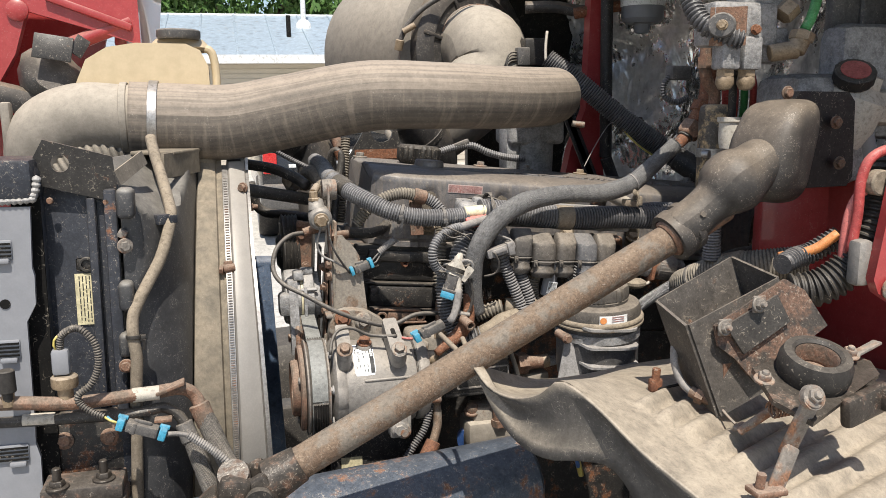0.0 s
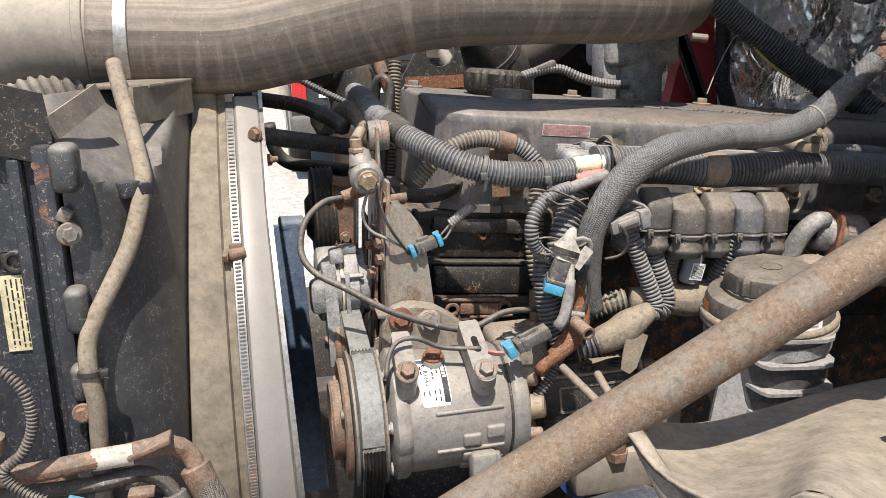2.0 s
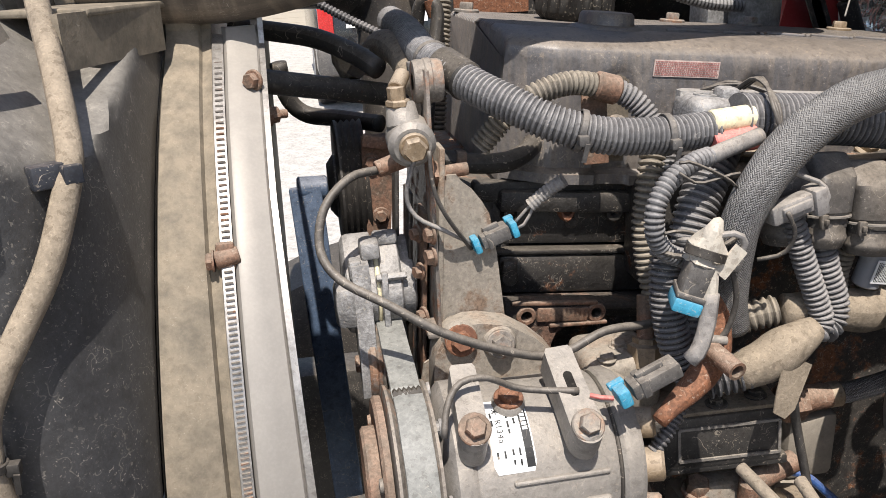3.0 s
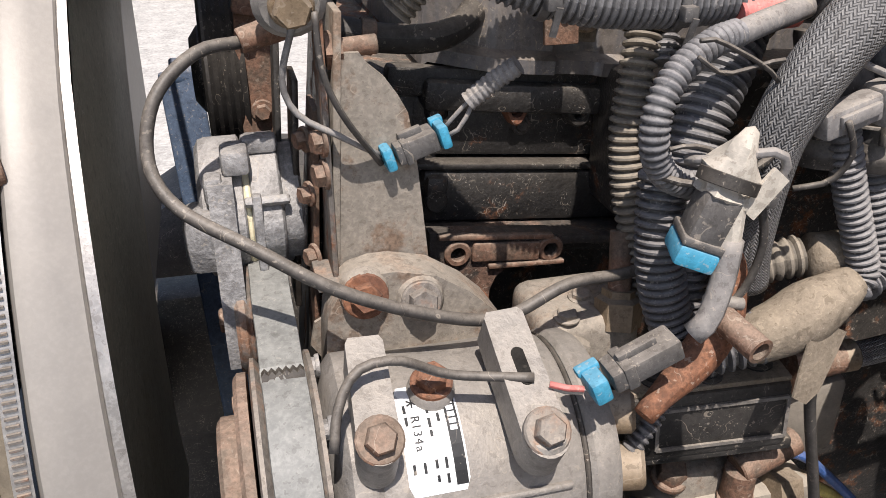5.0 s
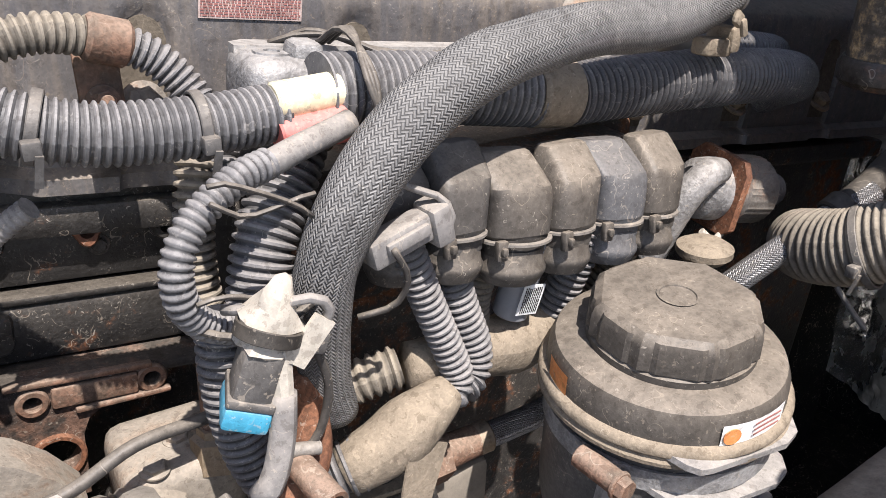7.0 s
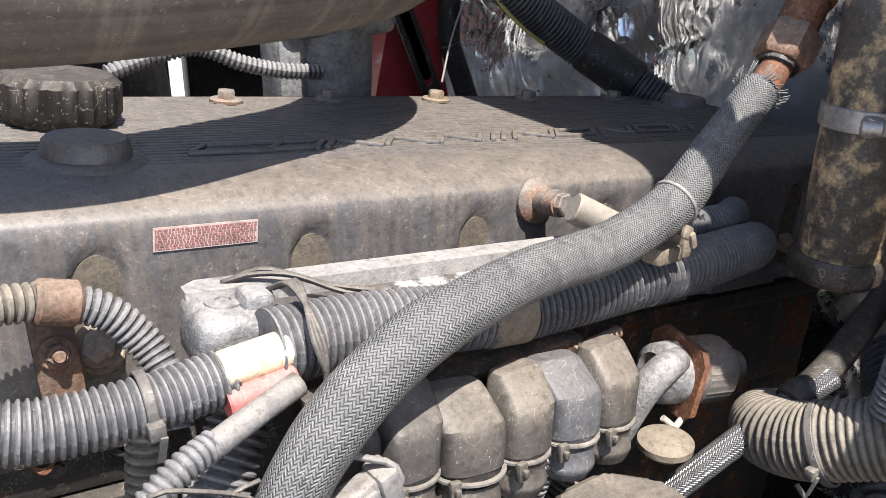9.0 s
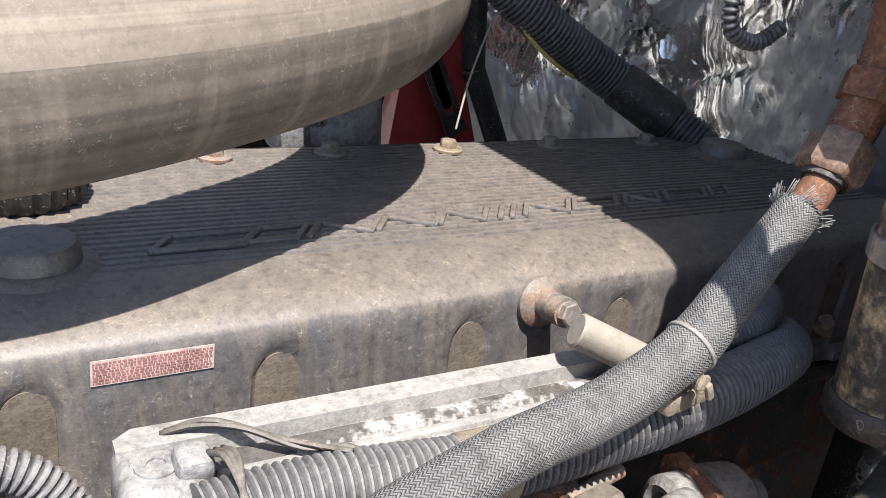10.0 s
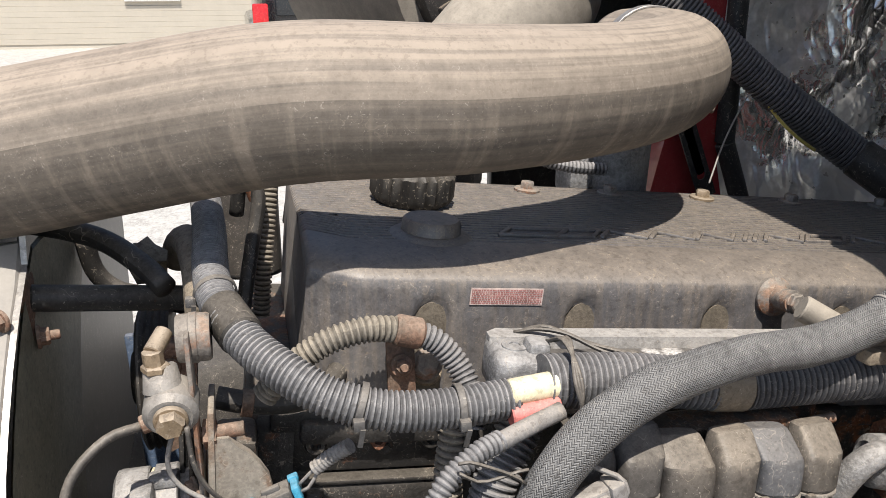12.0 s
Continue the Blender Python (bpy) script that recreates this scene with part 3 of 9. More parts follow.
def tree(x, y, h, spread, seed):
    """A trunk with limbs, and a crown of many small leaf clumps."""
    rnd = random.Random(seed)
    t = thing("tree", "tall leafy green tree behind the building", "tree", "trees behind the building")
    bm = rod((x, y, -0.05), (x + rnd.uniform(-0.3, 0.3), y, h * 0.75), 0.22, 0.06, 10)
    ends = []
    for k in range(9):
        z = h * rnd.uniform(0.3, 0.7)
        a = rnd.uniform(0, 6.28)
        e = (x + spread * 0.7 * math.cos(a), y + spread * 0.7 * math.sin(a), z + h * rnd.uniform(0.1, 0.28))
        ends.append(e)
        bm = join(bm, rod((x, y, z), e, 0.08, 0.025, 7))
    part("trunk", bm, M_BARK, t)
    verts, faces = [], []
    for k in range(4200):
        if k % 3:
            c = Vector(rnd.choice(ends)) + Vector((rnd.gauss(0, 1), rnd.gauss(0, 1), rnd.gauss(0, 0.8))) * spread * 0.26
        else:
            c = Vector((x + rnd.gauss(0, 0.42) * spread, y + rnd.gauss(0, 0.42) * spread, h * rnd.uniform(0.32, 1.0)))
        s = rnd.uniform(0.10, 0.24)
        r = Euler((rnd.uniform(0, 6), rnd.uniform(0, 6), rnd.uniform(0, 6))).to_matrix()
        i = len(verts)
        for q in ((-s, 0, 0), (0, -s * 0.45, 0.05 * s), (s, 0, 0), (0, s * 0.45, -0.05 * s)):
            verts.append(c + r @ Vector(q))
        faces.append((i, i + 1, i + 2, i + 3))
    me = bpy.data.meshes.new("crown")
    me.from_pydata([v[:] for v in verts], [], faces)
    me.materials.append(M_LEAF)
    ob = new("crown", me)
    ob.parent = t
    return t


def parked_car():
    """The rear of a dark sport utility vehicle, parked tail towards the truck."""
    c = thing("parked_car", "dark sport utility vehicle parked tail-on in the yard", "car")
    x, y = 1.38, 9.6
    part("body", join(box((1.95, 4.6, 0.75), (x, y + 2.3, 0.75), 0.09), box((1.75, 3.4, 0.75), (x, y + 1.9, 1.45), 0.16)), M_SUV, c)
    part("rear_window", box((1.4, 0.04, 0.48), (x, y + 0.2, 1.5), 0.02), M_GLASS, c)
    part("bumper", box((1.95, 0.25, 0.3), (x, y + 0.02, 0.58), 0.05), M_GREYPL, c)
    for s in (-1, 1):
        part("tail_lamp", box((0.16, 0.08, 0.55), (x + s * 0.86, y + 0.0, 1.12), 0.02), M_TAIL, c)
        w = part("wheel", lathe([(0, -0.12), (0.36, -0.12), (0.39, -0.08), (0.39, 0.08), (0.36, 0.12), (0, 0.12)], 28, pose(x + s * 0.87, y + 0.9, 0.39, 0, 90, 0)), M_RUBBER, c)
        part("rim", lathe([(0, -0.13), (0.2, -0.13), (0.24, -0.125), (0.24, 0.125), (0.2, 0.13), (0, 0.13)], 20, pose(x + s * 0.87, y + 0.9, 0.39, 0, 90, 0)), M_PANEL, w)
    p = part("number_plate", box((0.32, 0.012, 0.16), (x + 0.05, y - 0.07, 1.02), 0.004), M_LABEL, c)
    part("print", box((0.2, 0.004, 0.05), (x + 0.05, y - 0.079, 1.02)), M_INK, p)
    part("badge", box((0.3, 0.006, 0.04), (x - 0.5, y - 0.004, 0.93), 0.002), M_TRIM, c)
    return c


ground()
building()
for i, (tx, ty, th, ts) in enumerate([(-3.5, 33, 8.5, 2.6), (-0.5, 35, 9.5, 2.8), (2.2, 34, 7.6, 2.3), (-7.0, 36, 9.0, 2.8), (7.6, 37, 9.2, 2.8), (10.5, 36, 9.8, 3.0), (14.0, 38, 9.0, 3.0)]):
    tree(tx, ty, th, ts, i + 3)
parked_car()


# ---- truck: hood, cab, chassis ----
def hood():
    """The red hood, tipped forward, seen from its inside edge."""
    h = thing("hood", "red fibreglass truck hood tipped forward, dusty inside", "hood")
    bmesh.new()
    prof = [(-0.04, 1.88), (-0.037, 1.752), (-0.10, 1.772), (-0.20, 1.80), (-0.22, 1.735), (-0.30, 1.60), (-0.62, 1.60), (-0.62, 2.1), (-0.04, 2.1)]
    part("panel", plate([(x, z) for x, z in prof], 0.02, pose(0, 1.44, 0, 90, 0, 0)), M_RED, h)
    part("side_panel", join(plate([(-0.62, 1.35), (-0.20, 1.40), (-0.09, 1.86), (-0.10, 2.1), (-0.62, 2.1)], 0.015, pose(0, 1.62, 0, 90, 0, 0)), box((0.02, 0.7, 0.36), (-0.052, 1.80, 1.93), 0.006, turn=(0, 6, 0))), M_RED, h)
    part("stiffener", join(rod((-0.18, 1.43, 1.735), (-0.05, 1.43, 1.79), 0.012), box((0.13, 0.03, 0.012), (-0.11, 1.425, 1.80), 0.003, turn=(0, 20, 0))), M_RED, h)
    part("plug", lathe([(0, 0), (0.016, 0), (0.016, 0.006), (0.011, 0.009), (0, 0.009)], 18, along((-0.212, 1.42, 1.80), (-0.212, 1.3, 1.80))), M_RED, h)
    lamp = part("headlamp_bucket", join(lathe([(0, -0.05), (0.035, -0.046), (0.046, -0.03), (0.048, 0.0), (0.044, 0.03), (0.03, 0.044), (0, 0.046)], 22, pose(-0.155, 1.36, 1.690, 70, 20, 0), lambda a, i: 1 + 0.16 * math.sin(2 * a + 0.6 * i) + 0.06 * math.sin(5 * a)), box((0.16, 0.07, 0.040), (-0.235, 1.36, 1.672), 0.016, turn=(0, 14, 0))), M_BOOT, h, "dark dusty plastic bucket")
    part("flap", join(box((0.052, 0.003, 0.036), (-0.146, 1.30, 1.738), 0.001, turn=(-14, 8, 0)), box((0.020, 0.003, 0.030), (-0.112, 1.31, 1.741), 0.001, turn=(-14, 34, 20))), M_PAINT, lamp)
    return h


def cab():
    """The cab's front wall: red bodywork, insulation, and an unseen cowl added to shade the engine."""
    c = thing("cab", "red truck cab front with foil-faced insulation over the firewall", "cab")
    part("bulkhead", box((0.03, 0.70, 1.1), (1.36, 2.1, 1.45), 0.008), M_RED, c)
    part("inner_wing", join(box((0.03, 0.5, 0.8), (1.30, 0.75, 1.35), 0.008), box((0.5, 0.03, 0.9), (1.1, 0.62, 0.95), 0.008)), M_RED, c)
    # out of view; sized so that its shadow edge crosses the rocker cover
    part("shade_cowl", box((0.8, 2.2, 0.03), (1.146, 1.5, 1.96), 0.008), M_PAINT, c)
    part("front_wall", box((0.62, 0.03, 1.2), (1.02, 2.16, 1.45), 0.006), M_PAINT, c)
    # crumpled insulation, a bowed sheet with folds
    bm = bmesh.new()
    nu, nv = 200, 130
    grid = []
    for i in range(nu + 1):
        row = []
        for j in range(nv + 1):
            y = 0.95 + 1.09 * i / nu
            z = 1.02 + 0.92 * j / nv
            q = Vector((y, z, 0.0)) + 0.06 * noise.noise_vector(Vector((y * 5, z * 5, 2.0)))
            across, down = 0.72 * q.x + 0.69 * q.y, 0.69 * q.x - 0.72 * q.y
            rough_side = 0.35 + 0.65 * step(-y, -1.42, -1.22)
            f = 0.045 * abs(noise.noise(Vector((across * 7, down * 2.0, 4.0)))) + rough_side * (0.022 * abs(noise.noise(Vector((across * 20, down * 6, 9.0)))) + 0.011 * abs(noise.noise(Vector((across * 45, down * 18, 3.0)))))
            x = 1.20 - 0.16 * max(0.0, (1.25 - y) / 0.3) - 0.14 * max(0.0, (y - 1.62) / 0.25) - f
            row.append(bm.verts.new((x, y, z)))
        grid.append(row)
    for i in range(nu):
        for j in range(nv):
            bm.faces.new((grid[i][j], grid[i + 1][j], grid[i + 1][j + 1], grid[i][j + 1]))
    part("insulation", bm, M_FOIL, c, "crumpled dirty foil insulation", sharp=40)
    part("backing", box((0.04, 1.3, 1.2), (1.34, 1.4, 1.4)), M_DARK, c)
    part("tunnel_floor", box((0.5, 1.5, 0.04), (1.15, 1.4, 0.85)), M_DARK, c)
    part("slotted_bracket", plate([(-0.0125, -0.09), (0.0125, -0.09), (0.0125, 0.15), (-0.0125, 0.15)], 0.003, pose(0.8225, 1.650, 1.550, 90, -23, 0), holes=[(0, z / 1000, 0.0062) for z in (-58, -50, -42, -12, -4, 4, 34, 42, 50, 80, 88, 96)]), M_PAINT, c, "black slotted steel strap")
    part("red_post", plate([(0.780, 1.40), (0.915, 1.40), (0.890, 1.50), (0.878, 1.62), (0.880, 1.92), (0.855, 1.92), (0.845, 1.64), (0.812, 1.555), (0.800, 1.50)], 0.03, pose(0, 1.715, 0, 90, 0, 0)), M_RED, c, "red painted cab corner plate")
    part("rubber_seal", tube_free((0.935, 1.655, 1.40), (0.885, 1.665, 1.535), (0.880, 1.665, 1.90), 0.013), M_RUBBER, c)
    return c


def tube_free(a, b, c, r):
    """A bowed round bar through three points, as a bmesh."""
    bm = bmesh.new()
    for p, q in ((a, b), (b, c)):
        bm = join(bm, rod(p, q, r))
    return bm


def chassis():
    f = thing("chassis_frame", "dark truck frame rails and crossmember under the engine", "truck frame")
    for y in (0.98, 1.86):
        part("rail", box((3.4, 0.08, 0.26), (0.6, y + 0.09, 0.82), 0.01), M_PAINT, f)
    part("crossmember", box((0.2, 0.9, 0.2), (-0.05, 1.46, 0.82), 0.02), M_PAINT, f)
    part("rear_crossmember", box((0.2, 0.9, 0.2), (1.2, 1.46, 0.72), 0.02), M_PAINT, f)
    part("steering_box_beam", rod((0.02, 0.93, 1.14), (0.465, 1.0, 1.150), 0.062, 0.060, 28, 0.006), M_BEAM, f, "worn blue-black tubular beam, rust-flecked")
    part("beam_seat", box((0.5, 0.16, 0.14), (0.23, 1.0, 1.02), 0.02), M_PAINT, f)
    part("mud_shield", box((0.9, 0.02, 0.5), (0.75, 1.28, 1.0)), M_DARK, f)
    part("front_axle", rod((0.3, 0.3, 0.55), (0.3, 2.5, 0.55), 0.07), M_PAINT, f)
    for y in (0.55, 2.25):
        w = part("front_wheel", lathe([(0.2, -0.13), (0.44, -0.14), (0.5, -0.10), (0.51, 0.0), (0.5, 0.10), (0.44, 0.14), (0.2, 0.13)], 40, pose(0.3, y - 0.15 if y < 1 else y + 0.15, 0.50, 90, 0, 0)), M_RUBBER, f)
        part("hub", lathe([(0, -0.1), (0.2, -0.12), (0.2, 0.12), (0, 0.1)], 24, pose(0.3, y - 0.15 if y < 1 else y + 0.15, 0.50, 90, 0, 0)), M_STEEL, w)
    return f


leaning(hood, chassis)
cab()


# ---- engine ----
# the engine's own frame: x to the rear along the crank, y across, z up; it slopes down to the rear
ENG = pose(0.305, 1.25, 1.566, 0, 6, 0)


def rocker_cover():
    c = thing("rocker_cover", "long dusty dark plastic rocker cover with ribbed top on the engine", "engine cover")
    length = 0.785
    scallops = [0.089 + 0.117 * k for k in range(6)]
    xs = set(np.round(np.arange(0, length + 1e-6, 0.02), 4)) | {0.003, 0.032, 0.037, length}
    for s in scallops:
        xs |= {round(s + d, 4) for d in (-0.0152, -0.0142, -0.012, -0.008, 0.0, 0.008, 0.012, 0.0142, 0.0152)}
    xs = sorted(xs)
    prof = [(-0.022, -0.118), (-0.022, -0.110), (-0.014, -0.106)]
    prof += [(-0.0145, -0.106 + 0.006 * k) for k in range(1, 15)]
    prof += [(-0.0145 + 0.050 * (1 - math.cos(a)), -0.017 + 0.017 * math.sin(a)) for a in [0.15 * k for k in range(1, 10)]]
    y = 0.036
    while y < 0.236:
        prof += [(y, 0.0), (y + 0.0032, 0.0), (y + 0.0040, -0.0020), (y + 0.0062, -0.0020)]
        y += 0.0070
    prof += [(0.238, 0.0), (0.247, -0.004), (0.252, -0.014), (0.255, -0.118)]

    def shape(x, y, z):
        if z < -0.012 and y < 0.1:
            for s in scallops:
                d = abs(x - s)
                if d < 0.0150:
                    arch = -0.022 - 0.016 * (d / 0.0150) ** 2
                    y += 0.0045 * step(-z, -arch, -arch + 0.009) * (1 - (d / 0.0150) ** 8)
        if y < 0.1 and x < 0.034:
            y += 0.020 * (0.034 - x) / 0.034 + 0.0025 * step(-z, 0.016, 0.022)
        if x < 0.002:
            z -= 0.003
        return x, y, z

    bm = bmesh.new()
    rows = [[bm.verts.new(shape(x, *p)) for p in prof] for x in xs]
    for a, b in zip(rows, rows[1:]):
        for k in range(len(prof) - 1):
            bm.faces.new((a[k], b[k], b[k + 1], a[k + 1]))
    for r in (rows[0], rows[-1]):
        bm.faces.new(r)
    part("cover", at(bm, ENG), M_COVER, c, sharp=50)
    for k, x in enumerate((0.012, 0.128, 0.236, 0.327, 0.435, 0.545, 0.664, 0.755)):
        part("bolt", at(hex_bolt((x, 0.216, 0.0), (0, 0, 1), 0.0075, 0.009, 1.75), ENG), M_STEEL if k != 4 else M_BRASS, c)
    for x, y in ((0.100, 0.057), (0.722, 0.170)):
        part("boss", at(lathe([(0.034, -0.001), (0.029, 0.002), (0.024, 0.003), (0.023, 0.011), (0.021, 0.013), (0, 0.013)], 26, pose(x, y, 0)), ENG), M_COVER, c)
    # the maker's raised mark, as plain slanted frames and bars
    for x, w, hollow in ((0.190, 0.050, True), (0.232, 0.030, True), (0.276, 0.040, False), (0.322, 0.040, False), (0.364, 0.034, False), (0.400, 0.010, False), (0.436, 0.038, False), (0.482, 0.040, True), (0.530, 0.034, False), (0.580, 0.044, True), (0.620, 0.020, False)):
        y, h, lean = 0.066 + 0.032 * (x - 0.17), 0.0185, 0.007
        quad = [(x - w / 2 - lean, y - h / 2), (x + w / 2 - lean, y - h / 2), (x + w / 2 + lean, y + h / 2), (x - w / 2 + lean, y + h / 2)]
        bars = [(quad[k], quad[(k + 1) % 4]) for k in ((0, 1, 2, 3) if hollow else (1, 3))]
        if not hollow and w > 0.02:
            bars.append((quad[3], quad[1]))
        bm = bmesh.new()
        for a, b in bars:
            dx, dy = b[0] - a[0], b[1] - a[1]
            bm = join(bm, box((math.hypot(dx, dy) + 0.004, 0.0042, 0.0036), ((a[0] + b[0]) / 2, (a[1] + b[1]) / 2, 0.0006), 0.0012, turn=(0, 0, math.degrees(math.atan2(dy, dx)))))
        part("raised_mark", at(bm, ENG), M_COVER, c)
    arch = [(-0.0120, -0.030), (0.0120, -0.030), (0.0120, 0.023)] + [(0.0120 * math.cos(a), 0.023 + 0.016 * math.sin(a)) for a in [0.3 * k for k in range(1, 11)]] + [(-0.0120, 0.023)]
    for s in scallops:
        # added lining: dust colour that also paints the pocket as lit
        part("bolt_pocket", plate(arch, 0.0012, ENG @ facing((s, -0.0102, -0.070), (1, 0, 0), (0, 0.0, 1))), M_POCKET_LIT, c, "dusty bolt pocket lining, coloured paler as if lit")
        part("flange_bolt", at(hex_bolt((s, -0.010, -0.086), (0, -0.7, 1), 0.009, 0.008, 1.4), ENG), M_BRASS, c)
    lab = part("label", at(box((0.056, 0.0006, 0.0130), (0.1435, -0.0152, -0.0245), turn=(0, 0, 0)), ENG), M_LABEL_RED, c, "worn red-printed sticker")
    lines(ENG @ pose(0.1435, -0.0157, -0.0245, 90, 0, 0), 0.054, 0.0115, 8, M_INK_RED, lab, bar=0.62, run=(0.010, 0.05), gap=0.010)
    st = part("stud", at(join(lathe([(0, 0), (0.016, 0), (0.016, 0.004), (0.013, 0.007), (0.009, 0.009), (0.009, 0.028), (0, 0.028)], 22, along((0.368, -0.013, -0.022), (0.368, -0.05, -0.015))), hex_bolt((0.368, -0.040, -0.017), (0, -1, 0.2), 0.0075, 0.006, 1.0)), ENG), M_STEEL, c)
    part("stud_pipe", rod((0.650, 1.178, 1.522), (0.722, 1.140, 1.480), 0.0098, seg=20), M_ELBOW, st)
    part("oil_filler_cap", lathe([(0.031, 0.0), (0.034, 0.004), (0.036, 0.008), (0.036, 0.026), (0.032, 0.031), (0.0, 0.031)], 72, pose(0.408, 1.402, 1.556, 0, 6, 0), wobble=lambda a, i: 1.0 if i in (0, 4, 5) else 1.0 + 0.05 * (1 if math.sin(a * 24) > 0 else -0.4)), M_RUBBER, c, "black ribbed oil filler cap")
    return c


def engine_block():
    b = thing("engine", "dark rust-flecked diesel engine block under the cover", "engine")
    e = ENG
    part("cylinder_head", at(box((0.80, 0.24, 0.13), (0.40, 0.13, -0.185), 0.006), e), M_BLOCK, b)
    part("head_flange", at(box((0.80, 0.03, 0.018), (0.40, 0.0, -0.135), 0.004), e), M_BLOCK, b)
    part("block", at(box((0.80, 0.26, 0.42), (0.42, 0.148, -0.46), 0.01), e), M_BLOCK, b)
    part("gear_housing", at(join(box((0.05, 0.28, 0.55), (-0.008, 0.14, -0.40), 0.008), box((0.030, 0.04, 0.40), (-0.045, -0.01, -0.33), 0.006)), e), M_BLOCK, b)
    # the head's side: an upper web with tapped bosses, a lower panel, the deck joint between
    tilt = (0, 5.5, 0)
    part("head_web", box((0.150, 0.012, 0.018), (0.345, 1.249, 1.433), 0.003, turn=tilt), M_BLOCK, b)
    part("head_panel", box((0.136, 0.010, 0.038), (0.352, 1.254, 1.404), 0.004, turn=tilt), M_BLOCK, b)
    part("joint_line", box((0.140, 0.016, 0.004), (0.352, 1.248, 1.381), 0.0012, turn=tilt), M_BLOCK, b)
    part("lower_panel", box((0.138, 0.014, 0.034), (0.358, 1.248, 1.360), 0.004, turn=tilt), M_BLOCK, b)
    part("cast_lug", join(box((0.015, 0.012, 0.018), (0.2985, 1.242, 1.372), 0.005, turn=tilt), rod((0.298, 1.246, 1.3645), (0.298, 1.2362, 1.3645), 0.0075, 0.007, 18)), M_BLOCK, b)
    part("deck_ledge", box((0.140, 0.034, 0.006), (0.359, 1.236, 1.3385), 0.002, turn=tilt), M_RUSTDARK, b, "dust-caked ledge")
    for x, z, m in ((0.3491, 1.4164, M_ORANGE_RUST), (0.302, 1.418, M_BLOCK), (0.390, 1.411, M_BLOCK)):
        part("head_bolt_boss", lathe([(0, 0.004), (0.0034, 0.004), (0.0040, 0.0105), (0.0070, 0.0105), (0.0082, 0.009), (0.0086, 0.0), (0, 0.0)], 20, along((x, 1.2505, z), (x, 1.0, z + 0.02)), (lambda a, i: 1 + (0.16 * math.sin(3 * a) if i > 2 else 0)) if m is M_ORANGE_RUST else None), m, b, "rusty threaded boss" if m is M_ORANGE_RUST else "")
    part("plug_screw", hex_bolt((0.355, 1.249, 1.405), (0, -1, 0.1), 0.0040, 0.004, 1.5), M_RUSTDARK, b)
    # rusty bracket standing off the block's side, with a cast panel and a foot
    pl = plate([(0.2885, 1.3535), (0.366, 1.3450), (0.3735, 1.3415), (0.3755, 1.3340), (0.3720, 1.3265), (0.352, 1.3255), (0.339, 1.3240), (0.331, 1.3190), (0.327, 1.3100), (0.325, 1.270), (0.288, 1.270)], 0.011, pose(0, 1.228, 0, 90, 0, 0), holes=[(0.3055, 1.3385, 0.0048), (0.3657, 1.3345, 0.0048), (0.312, 1.300, 0.0120)])
    pl = part("side_plate", pl, M_RUSTDARK, b, "rusty cast plate with bored holes")
    part("cast_panel", box((0.044, 0.004, 0.0125), (0.3365, 1.2155, 1.3365), 0.0015, turn=tilt), M_RUST, pl, "raised rust-stained cast mark")
    part("rim", join(box((0.074, 0.005, 0.0035), (0.330, 1.2155, 1.3475), 0.0012, turn=(0, 6, 0)), box((0.05, 0.005, 0.003), (0.350, 1.2155, 1.3265), 0.001, turn=(0, 3, 0))), M_RUST, pl)
    for x, z in ((0.3055, 1.3385), (0.3657, 1.3345)):
        part("boss_ring", ring((x, 1.2165, z), (0, 1, 0), 0.0048, 0.0036, 0.005), M_RUST, pl)
    part("bore_ring", ring((0.312, 1.2165, 1.300), (0, 1, 0), 0.0120, 0.003, 0.004), M_ORANGE_RUST, pl)
    return b


